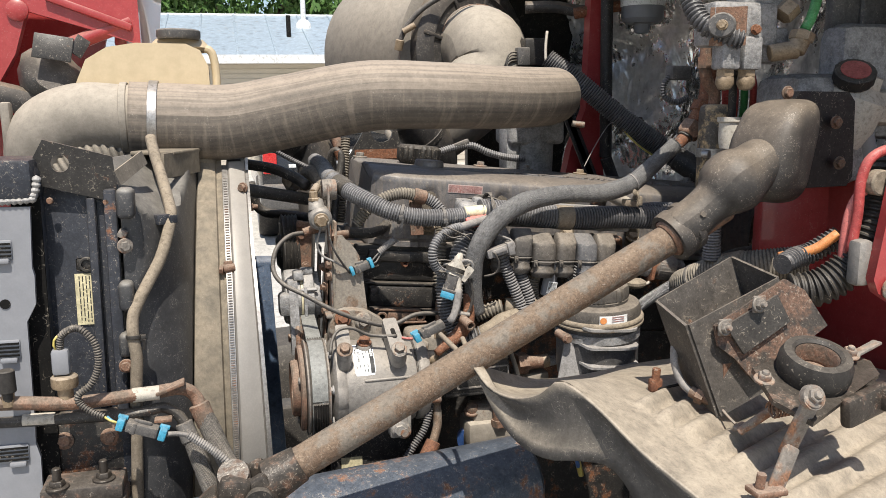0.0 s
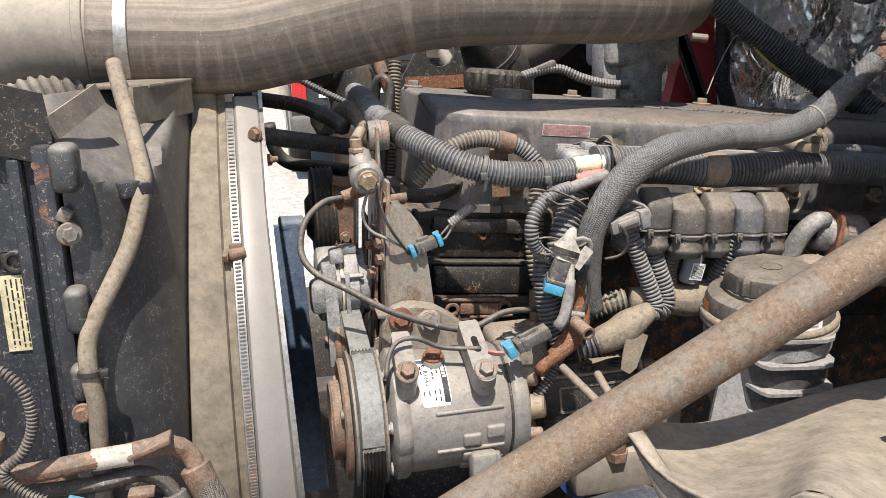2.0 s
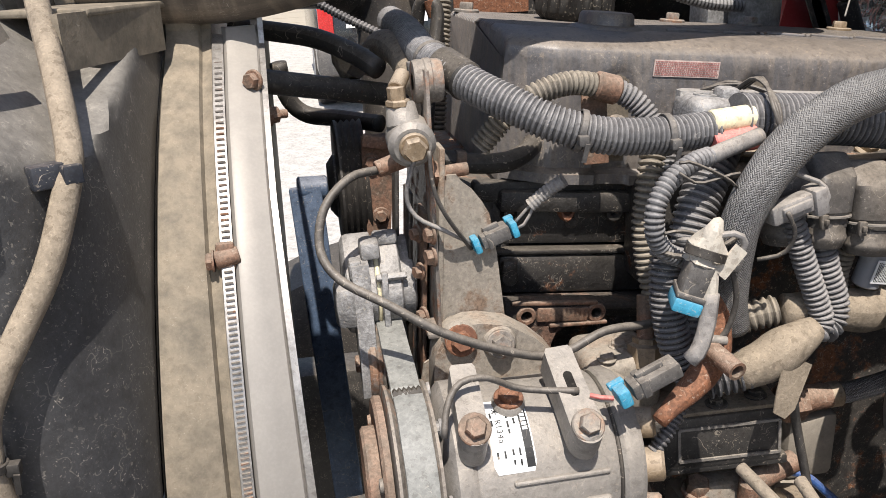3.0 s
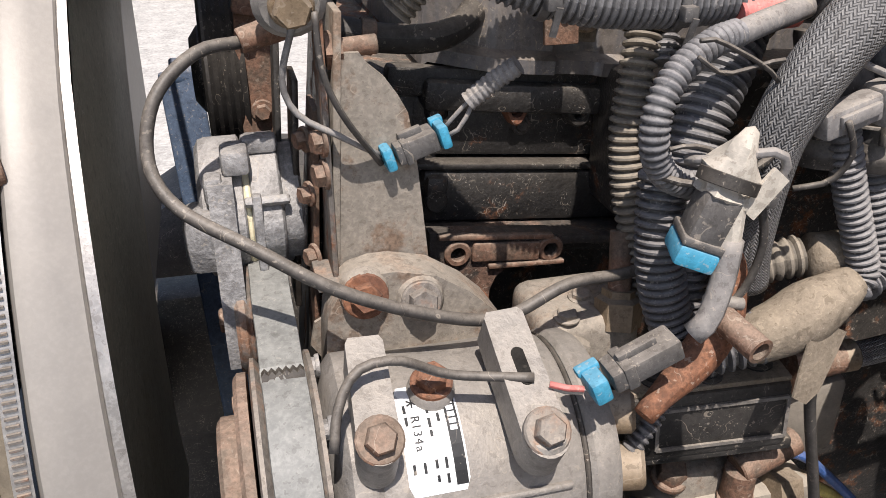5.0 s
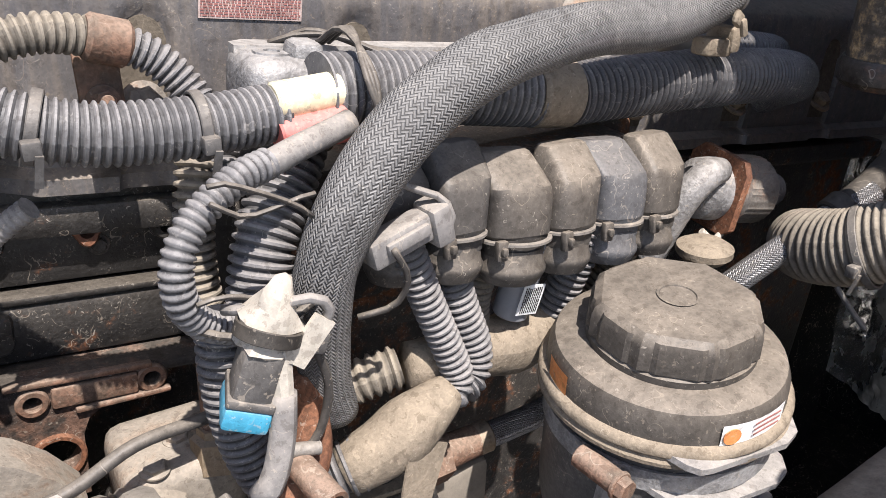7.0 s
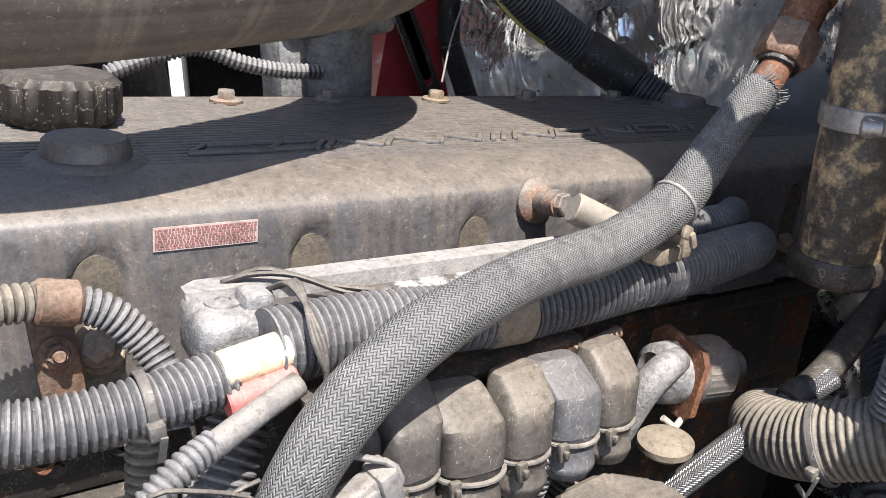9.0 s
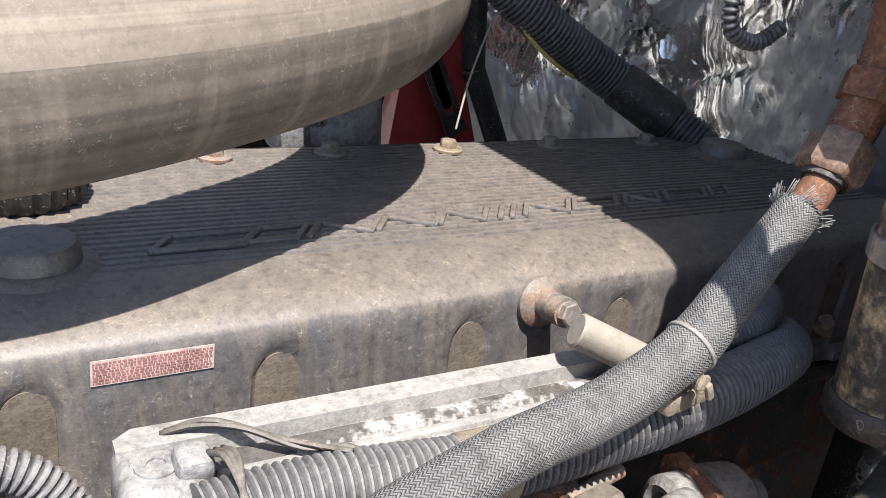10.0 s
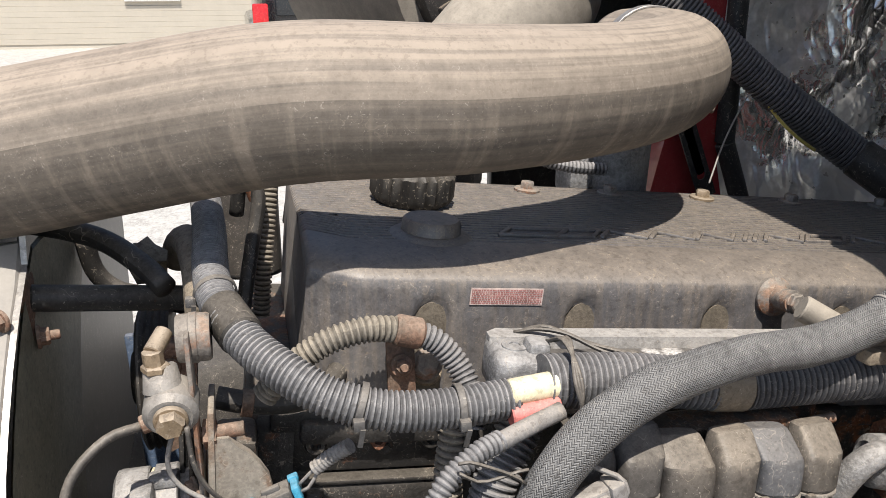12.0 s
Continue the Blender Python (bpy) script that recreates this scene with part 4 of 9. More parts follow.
def bracket_plate():
    """The tall tapering steel plate beside the tensioner, and the cast arm that carries the compressor."""
    t = thing("front_bracket", "dusty steel bracket plate bolted to the engine front", "bracket")
    part("plate", plate([(0.2340, 1.475), (0.2258, 1.335), (0.2810, 1.335), (0.2773, 1.3555), (0.2718, 1.4123), (0.2690, 1.4330), (0.2670, 1.4440), (0.2620, 1.4535), (0.2560, 1.4620), (0.2480, 1.4690), (0.2440, 1.475)], 0.006, pose(0, 1.178, 0, 90, 0, 0)), M_BRKT, t)
    part("side_flange", box((0.004, 0.040, 0.180), (0.2292, 1.190, 1.405), 0.001, turn=(0, 3.5, 0)), M_BRKT, t, "rust-edged side flange")
    # the stack of rusty plates between the bracket and the tensioner
    for x, y, w, z0, z1, m in ((0.2205, 1.215, 0.030, 1.300, 1.440, M_RUST), (0.2125, 1.232, 0.030, 1.315, 1.452, M_OILY), (0.2060, 1.250, 0.020, 1.330, 1.470, M_PAINT)):
        part("rust_plate", box((0.0035, w, z1 - z0), (x, y, (z0 + z1) / 2), 0.001, turn=(0, 3.5, 0)), m, t)
    for y, z in ((1.196, 1.396), (1.190, 1.362), (1.200, 1.425)):
        part("bolt", hex_bolt((0.2185, y, z), (-1, -0.35, 0), 0.0050, 0.006, 1.4), M_RUST, t)
    part("bent_tab", plate([(0, 0), (0.010, 0.004), (0.012, -0.018), (0.004, -0.026), (-0.003, -0.014)], 0.002, facing((0.2130, 1.175, 1.330), (1, 0.2, 0), (0, 0, 1))), M_BRKT, t)
    a = thing("compressor_bracket", "dusty cast arm holding the air-conditioning compressor, rusty bolts", "bracket")
    part("arm", plate([(0.2166, 1.3360), (0.2181, 1.3484), (0.2245, 1.3607), (0.2321, 1.3672), (0.2430, 1.3700), (0.2537, 1.3700), (0.2743, 1.3650), (0.2926, 1.3530), (0.3054, 1.3405), (0.3173, 1.3225), (0.3120, 1.3080), (0.3000, 1.3080), (0.2960, 1.3180), (0.2900, 1.3215), (0.2835, 1.3180), (0.2800, 1.3080), (0.2680, 1.3080), (0.2640, 1.3190), (0.2520, 1.3230), (0.2440, 1.3200), (0.2400, 1.3080), (0.2150, 1.3080)], 0.024, pose(0, 1.170, 0, 90, 0, 0)), M_BRKT, a)
    part("shelf", plate([(0.2150, 0.0), (0.2160, -0.020), (0.2260, -0.030), (0.2960, -0.034), (0.3140, -0.026), (0.3180, 0.0)], 0.007, pose(0, 1.150, 1.3265, 4, 3.5, 0)), M_BRKT, a, "flat dusty shelf of the arm")
    part("boss_pad", join(rod((0.2368, 1.150, 1.3604), (0.2368, 1.1430, 1.3610), 0.0135, 0.0125, 26), rod((0.2658, 1.150, 1.3533), (0.2658, 1.1430, 1.3540), 0.0135, 0.0125, 26)), M_BRKT, a)
    part("bolt", hex_bolt((0.2368, 1.1435, 1.3604), (0, -1, 0.25), 0.0080, 0.0085, 1.5), M_ORANGE_RUST, a, "rusty hex bolt")
    part("bolt", hex_bolt((0.2658, 1.1435, 1.3533), (0, -1, 0.25), 0.0080, 0.0085, 1.35, spin=25), M_STEEL, a)
    return t


def compressor():
    """Belt-driven air-conditioning compressor: clutch, body, rear head, mounting lugs."""
    c = thing("compressor", "dusty cast aluminium air-conditioning compressor with white label", "compressor")
    y, z = 1.114, 1.274
    ax = pose(0, y, z, 0, 90, 0)          # lathe axis along x

    def turned(prof, seg=40, wob=None):
        return lathe([(r, x) for r, x in prof], seg, ax, wob)

    def around(x, deg, r):
        """The point of the body at an angle up from its near side, and the way out."""
        b = radians(deg)
        n = Vector((0, -math.cos(b), math.sin(b)))
        return Vector((x, y, z)) + n * r, n
    R = 0.0595
    part("body", turned([(0, 0.226), (0.0560, 0.226), (0.0590, 0.230), (R, 0.234), (R, 0.3225), (0.0575, 0.3255), (0, 0.3255)], 56), M_ALU, c)
    part("seam", ring((0.3270, y, z), (1, 0, 0), 0.0560, 0.0025, 0.0024), M_PAINT, c)
    part("rear_head", turned([(0, 0.3285), (0.0575, 0.3285), (0.0595, 0.3310), (0.0590, 0.3400), (0.0560, 0.3450), (0.0420, 0.3500), (0, 0.3510)], 56), M_ALU, c)
    for x, yy, zz, r in ((0.3487, 1.0802, 1.3113, 0.0105), (0.3546, 1.0740, 1.2808, 0.0120), (0.350, 1.066, 1.256, 0.0060)):
        part("port", join(rod((x - 0.020, yy + 0.012, zz - 0.004), (x + 0.010, yy, zz), r * 1.1, r, 20, 0.002), lathe([(0, 0), (r * 1.25, 0), (r * 1.25, 0.008), (r * 1.1, 0.010), (0, 0.010)], 6, along((x - 0.012, yy + 0.009, zz - 0.003), (x + 0.010, yy, zz)))), M_BRASS if r > 0.01 else M_STEEL, c, "tan dusty port fitting")
    part("front_head", turned([(0, 0.2060), (0.040, 0.2060), (0.046, 0.2090), (0.0570, 0.2120), (0.0620, 0.2160), (0.0620, 0.2250), (0.0590, 0.2290), (0, 0.2290)], 84, lambda a, i: 1 + (0.045 * max(0.0, math.sin(7 * a)) ** 0.5 if 2 < i < 7 else 0)), M_ALU, c)
    for k in range(7):
        p, n = around(0.2110, 12 + 51.4 * k, 0.0575)
        part("head_bolt", hex_bolt(p, (-1, 0, 0), 0.0048, 0.007, 1.3), M_ALU_OX, c)
    # cast pads between ribs on the near flank
    for x0, d0 in ((0.286, -8), (0.286, -28), (0.286, -48), (0.309, -2), (0.309, -38)):
        p, n = around(x0, d0, R + 0.0005)
        part("cast_pad", at(box((0.018, 0.013, 0.006), (0, 0, 0), 0.0026, 3), facing(p, (1, 0, 0), n.cross(Vector((1, 0, 0))))), M_ALU, c)
    for d0 in (20, -18):
        p, n = around(0.285, d0, R)
        part("cast_rib", at(box((0.066, 0.0035, 0.005), (0, 0, 0), 0.0015), facing(p, (1, 0, 0), n.cross(Vector((1, 0, 0))))), M_ALU, c)
    # the two upper lugs, bars with rounded ends that lean out over the body
    for x0, x1, t, b, w in ((0.2290, 0.2271, (1.104, 1.3600), (1.0592, 1.3370), 0.0190), (0.2955, 0.2984, (1.104, 1.3640), (1.0501, 1.3343), 0.0210)):
        T, B = Vector((x0, *t)), Vector((x1, *b))
        up = (T - B)
        n = up.length
        m = facing(B, up.cross(Vector((0, -0.55, 0.83))), up)
        h = w / 2
        end = [(h * math.cos(a), h * 1.15 * math.sin(a)) for a in [math.pi + math.pi * k / 10 for k in range(11)]]
        out = end + [(h * 0.92, n - 0.002), (h * 0.75, n + 0.001), (-h * 0.75, n + 0.001), (-h * 0.92, n - 0.002)]
        if x0 > 0.25:
            lug = plate(out, 0.022, m @ pose(0, 0, -0.020))
            lug = part("lug", join(lug, rod(m @ Vector((0, 0, -0.016)), m @ Vector((0, 0, 0.004)), h * 1.08, h * 1.0, 26, 0.0015)), M_ALU, c, "slotted cast lug")
            slot = [(0.0032 * math.cos(a), 0.030 + (0.009 if math.sin(a) > 0 else -0.004) + 0.0032 * math.sin(a)) for a in [2 * math.pi * k / 16 for k in range(16)]]
            part("slot", plate(slot, 0.0006, m @ pose(0, 0, 0.0018)), M_DARK, lug)
            part("slot_rim", plate([(v[0] * 1.5, (v[1] - 0.0325) * 1.22 + 0.0325) for v in slot], 0.0010, m @ pose(0, 0, 0.0008)), M_BRKT, lug)
        else:
            lug = part("lug", join(plate(out, 0.026, m @ pose(0, 0, -0.024)), box((0.016, 0.03, 0.030), (x1, 1.078, 1.322), 0.004)), M_ALU, c)
        part("bolt", hex_bolt(m @ Vector((0, 0, 0.003)), m.to_3x3() @ Vector((0, -0.35, 1)), 0.0072, 0.0085, 1.5), M_RUST if x0 < 0.25 else M_STEEL, lug)
    part("lower_lug", join(box((0.026, 0.03, 0.034), (0.3020, 1.066, 1.232), 0.006), rod((0.302, 1.060, 1.224), (0.302, 1.046, 1.222), 0.0115, 0.0105, 22)), M_ALU, c)
    part("lower_bolt", hex_bolt((0.302, 1.0455, 1.222), (0, -1, 0.05), 0.0070, 0.007, 1.4), M_STEEL, c)
    p, n = around(0.2590, 74, R + 0.001)
    part("plug_boss", rod(p - n * 0.006, p + n * 0.004, 0.0125, 0.0110, 24), M_ALU, c)
    part("plug", hex_bolt(p + n * 0.0035, n, 0.0082, 0.008, 1.25), M_ORANGE_RUST, c, "rusty hex plug")
    # clutch and pulley
    grooves = []
    for k in range(6):
        grooves += [(0.0640, 0.1800 + 0.0038 * k), (0.0612, 0.1819 + 0.0038 * k)]
    part("pulley", turned([(0.030, 0.1760), (0.0600, 0.1760), (0.0655, 0.1770), (0.0655, 0.1790)] + grooves + [(0.0640, 0.2030), (0.0660, 0.2045), (0.0660, 0.2065), (0.034, 0.2070)], 64), M_STEEL, c)
    part("clutch_plate", turned([(0, 0.170), (0.034, 0.170), (0.040, 0.168), (0.0565, 0.168), (0.0590, 0.170), (0.0590, 0.1745), (0.02, 0.1745)], 56), M_RUST, c, "rusty clutch plate")
    part("clutch_hub", turned([(0, 0.166), (0.022, 0.166), (0.026, 0.160), (0.0360, 0.158), (0.0385, 0.160), (0.0385, 0.170), (0.02, 0.170)], 48), M_RUST, c)
    for k in range(3):
        q, n = around(0.168, 30 + 120 * k, 0.0470)
        part("rivet", lathe([(0, 0), (0.0052, 0), (0.0046, 0.0024), (0, 0.003)], 14, along(q, q + Vector((-1, 0, 0)))), M_STEEL, c)
    # label on the body's upper flank
    a = radians(52)
    r1 = R + 0.0004
    bm = bmesh.new()
    rows = []
    for k in range(11):
        f = -1 + 0.2 * k
        b = a + f * 0.0265 / r1
        inset = 0.0020 * max(0.0, abs(f) - 0.85) / 0.15
        rows.append([bm.verts.new((x, y - r1 * math.cos(b), z + r1 * math.sin(b))) for x in (0.2405 + inset, 0.2690 - inset)])
    for r, q in zip(rows, rows[1:]):
        bm.faces.new((r[0], r[1], q[1], q[0]))
    lab = part("label", bm, M_LABEL, c, "white printed label")

    def on_label(u, v, lift=0.0002):
        """A pose on the label: u along the axle, v down from its middle; writing runs downwards."""
        b = a - v / r1
        n = Vector((0, -math.cos(b), math.sin(b)))
        return facing(Vector((u, y, z)) + n * (r1 + lift), (0, -math.sin(b), -math.cos(b)), (1, 0, 0))
    for k in range(8):
        part("black_strip", at(box((0.0062, 0.0056, 0.0002)), on_label(0.2652, -0.0215 + 0.0060 * k)), M_INK, lab)
    for k in range(6):
        part("white_mark", at(box((0.0024, 0.0034, 0.0002)), on_label(0.2652, -0.0180 + 0.0032 * k, 0.0004)), M_LABEL, lab)
    for k, ch in enumerate("R134a"):
        text("print", ch, 0.0058, on_label(0.2480, -0.0085 + 0.0034 * k), M_INK, lab)
    for k in range(3):
        part("snowflake", at(box((0.0052, 0.0007, 0.0002), turn=(0, 0, 60 * k)), on_label(0.2480, -0.0170)), M_INK, lab)
    for u, v, w in ((0.2545, -0.012, 0.0030), (0.2545, -0.006, 0.0045), (0.2545, -0.001, 0.0030), (0.2590, -0.014, 0.0040), (0.2590, -0.008, 0.0042), (0.2440, -0.014, 0.0040), (0.2440, -0.008, 0.0042), (0.2590, 0.013, 0.0050), (0.2545, 0.013, 0.0040), (0.2490, 0.014, 0.0048), (0.2440, 0.014, 0.0044), (0.2590, 0.020, 0.0042), (0.2545, 0.0195, 0.0030)):
        part("print", at(box((w, 0.0013, 0.0002)), on_label(u, v)), M_INK, lab)
    return c


def tensioner():
    t = thing("belt_tensioner", "pitted cast aluminium spring belt tensioner with pulley", "belt tensioner")
    ax = pose(0, 1.240, 1.374, 0, 90, 0)

    def flats(a, i):
        """A drum with a flattened near side."""
        k = (a + math.pi) % (2 * math.pi) - math.pi
        return 1.0 + 0.05 * math.cos(4 * k) + 0.015 * math.sin(7 * k)
    part("housing", lathe([(0, 0.160), (0.034, 0.160), (0.0385, 0.1625), (0.0395, 0.166), (0.0395, 0.1835), (0.0380, 0.1845)], 48, ax, flats), M_ALU_OX, t)
    part("spring_gap", ring((0.1860, 1.240, 1.374), (1, 0, 0), 0.0350, 0.0030, 0.0034), M_CREAM, t, "pale bushing line")
    part("spring_case", lathe([(0.0380, 0.1875), (0.0400, 0.1885), (0.0400, 0.2030), (0.0385, 0.2045), (0.0350, 0.2050), (0.0350, 0.2140), (0.0335, 0.2155), (0, 0.2155)], 48, ax, flats), M_ALU_OX, t)
    part("lug", join(box((0.015, 0.022, 0.014), (0.1815, 1.2165, 1.4120), 0.003), box((0.010, 0.014, 0.016), (0.1690, 1.2060, 1.4000), 0.003), box((0.020, 0.012, 0.010), (0.195, 1.228, 1.4155), 0.003)), M_ALU_OX, t)
    part("rib", join(box((0.024, 0.006, 0.005), (0.196, 1.2015, 1.392), 0.0015, turn=(-40, 0, 0)), box((0.005, 0.006, 0.050), (0.1905, 1.2000, 1.372), 0.0015)), M_ALU_OX, t)
    part("arm", join(plate([(0.0, 0.045), (0.030, 0.050), (0.032, -0.012), (0.024, -0.045), (0.012, -0.062), (-0.004, -0.060), (-0.010, -0.040), (-0.006, 0.0)], 0.013, facing((0.1660, 1.1930, 1.3600), (0, 1, -0.1), (0, 0.1, 1))), box((0.020, 0.030, 0.034), (0.1610, 1.208, 1.372), 0.006)), M_ALU_OX, t)
    part("idler_pulley", lathe([(0, 0.170), (0.012, 0.170), (0.014, 0.172), (0.0300, 0.172), (0.0320, 0.174), (0.0320, 0.176)] + [(0.0320 - 0.0018 * (k % 2), 0.1775 + 0.0016 * k) for k in range(13)] + [(0.0320, 0.2000), (0, 0.2010)], 44, pose(0, 1.205, 1.320, 0, 90, 0)), M_STEEL, t)
    part("idler_bolt", hex_bolt((0.1690, 1.205, 1.320), (-1, 0, 0), 0.0070, 0.006, 1.3), M_RUST, t)
    b = thing("drive_belt", "worn ribbed rubber drive belt running down to the compressor pulley", "belt")
    # the belt leaves the idler, lies over the compressor pulley and goes on down
    path = [(1.228, 1.352), (1.190, 1.3500), (1.150, 1.3455)]
    path += [(1.114 + 0.0665 * math.cos(a), 1.274 + 0.0665 * math.sin(a)) for a in [radians(84 + 12 * k) for k in range(11)]]
    path += [(1.085, 1.200), (1.140, 1.130), (1.190, 1.060)]
    line, _ = curve_points([(0.0, q[0], q[1]) for q in path], 0.004)
    bm = bmesh.new()
    rows = []
    for k, p in enumerate(line):
        d = line[min(k + 1, len(line) - 1)] - line[max(k - 1, 0)]
        n = Vector((0, -d[2], d[1])).normalized()
        if n.y > 0 and n.z < 0:
            n = -n
        x0 = 0.1815 + 0.0006 * noise.noise(Vector((k * 0.1, 3.0, 0)))
        q = Vector(p)
        rows.append([bm.verts.new(Vector((x, q.y, q.z)) + n * h) for x, h in ((x0, 0.0), (x0 + 0.0004, 0.0018), (x0 + 0.0105, 0.0022), (x0 + 0.0206, 0.0018), (x0 + 0.0210, 0.0), (x0 + 0.0105, -0.0022))])
    for p, q in zip(rows, rows[1:]):
        for k in range(6):
            bm.faces.new((p[k], p[(k + 1) % 6], q[(k + 1) % 6], q[k]))
    part("belt_back", bm, M_BELT, b, "smooth grey-green belt back")
    bm = bmesh.new()
    rows = []
    for k, p in enumerate(line):
        d = line[min(k + 1, len(line) - 1)] - line[max(k - 1, 0)]
        n = Vector((0, -d[2], d[1])).normalized()
        if n.y > 0 and n.z < 0:
            n = -n
        rows.append([bm.verts.new(Vector((0.1820 + 0.00167 * j, p[1], p[2])) - n * (0.0022 + 0.0022 * (j % 2))) for j in range(13)])
    for p, q in zip(rows, rows[1:]):
        for k in range(12):
            bm.faces.new((p[k], q[k], q[k + 1], p[k + 1]))
    part("belt_ribs", bm, M_RUBBER, b, "black ribbed belt underside")
    return t


def fan():
    """The broad blue belt seen past the ring, the black pulley behind it and its rusty bracket."""
    f = thing("fan_drive", "broad blue-grey belt and black ribbed pulley behind the shroud ring", "fan drive")
    part("belt", join(box((0.0400, 0.010, 0.46), (0.1457, 1.622, 1.128), 0.003, turn=(0, -2.0, 0)), rod((0.1280, 1.632, 1.352), (0.1655, 1.634, 1.350), 0.016, 0.016, 24)), M_BLUEFAN, f, "dusty blue belt run")
    part("pulley", lathe([(0.03, 0.168), (0.058, 0.168), (0.062, 0.170)] + [(0.062 - 0.003 * (k % 2), 0.172 + 0.0028 * k) for k in range(8)] + [(0.062, 0.195), (0.03, 0.196)], 48, pose(0, 1.385, 1.418, 0, 90, 0)), M_RUBBER, f, "black ribbed pulley")
    part("pulley_hub", lathe([(0, 0.160), (0.022, 0.160), (0.030, 0.166), (0.030, 0.190), (0, 0.190)], 28, pose(0, 1.385, 1.418, 0, 90, 0)), M_PAINT, f)
    part("pulley_bracket", join(plate([(0.1915, 1.472), (0.2190, 1.474), (0.2150, 1.425), (0.2110, 1.385), (0.1900, 1.375), (0.1880, 1.420)], 0.016, pose(0, 1.345, 0, 90, 0, 0)), box((0.028, 0.010, 0.012), (0.2040, 1.325, 1.470), 0.003, turn=(0, 12, 0))), M_RUST, f, "rust-brown pump bracket")
    for x, z in ((0.1975, 1.452), (0.2030, 1.402)):
        part("bracket_bolt", hex_bolt((x, 1.3290, z), (0, -1, 0), 0.0055, 0.006, 1.4), M_RUST, f)
    return f


rocker_cover()
engine_block()
bracket_plate()
compressor()
tensioner()
fan()


# ---- radiator side ----
def intake_pipe():
    p = thing("intake_pipe", "thick dust-covered rubber charge-air pipe with metal band clamp", "pipe")
    tube("hose", [(-0.042, 1.29, 1.64, 0.056), (0.0244, 1.292, 1.6367, 0.056), (0.102, 1.292, 1.6357, 0.0552), (0.1877, 1.275, 1.6511, 0.0539), (0.2971, 1.243, 1.6707, 0.0517), (0.4108, 1.238, 1.67, 0.0496), (0.52, 1.285, 1.666, 0.0495), (0.6, 1.335, 1.666, 0.0495), (0.655, 1.4, 1.668, 0.049), (0.672, 1.47, 1.668, 0.049), (0.674, 1.54, 1.664, 0.049)], 0.05, M_HOSE, p, seg=40, step=0.006)
    el = tube("elbow", [(-0.1417, 1.3301, 1.5171, 0.0554), (-0.1616, 1.3135, 1.5669, 0.0554), (-0.1527, 1.2969, 1.619, 0.0543), (-0.1084, 1.2902, 1.6422, 0.0521), (-0.053, 1.2891, 1.6411, 0.051), (-0.0331, 1.2891, 1.64, 0.051)], 0.046, M_ELBOW, p, "dusty moulded elbow", seg=36)
    part("elbow_ridge", ring((-0.0476, 1.29, 1.6411), (1, 0, 0), 0.0512, 0.003, 0.010), M_ELBOW, el)
    part("elbow_fin", box((0.013, 0.022, 0.078), (-0.2037, 1.286, 1.6301), 0.004), M_ELBOW, el)
    part("band_clamp", ring((-0.0089, 1.291, 1.6389), (1, 0, -0.05), 0.0561, 0.0022, 0.013), M_SILVER, p, "dull metal band clamp")
    part("end_clamp", ring((0.673, 1.49, 1.668), (0.02, 1, 0), 0.049, 0.002, 0.013), M_SILVER, p)
    tube("lower_bellows", [(-0.1607, 1.2992, 1.5325, 0.0381), (-0.1104, 1.279, 1.5773, 0.0381), (-0.06, 1.2936, 1.5963, 0.0369), (-0.032, 1.344, 1.5963, 0.0358)], 0.034, M_LOOM_TAN, p, "ribbed dusty bellows", seg=30, rib=0.0068, depth=0.0028)
    return p


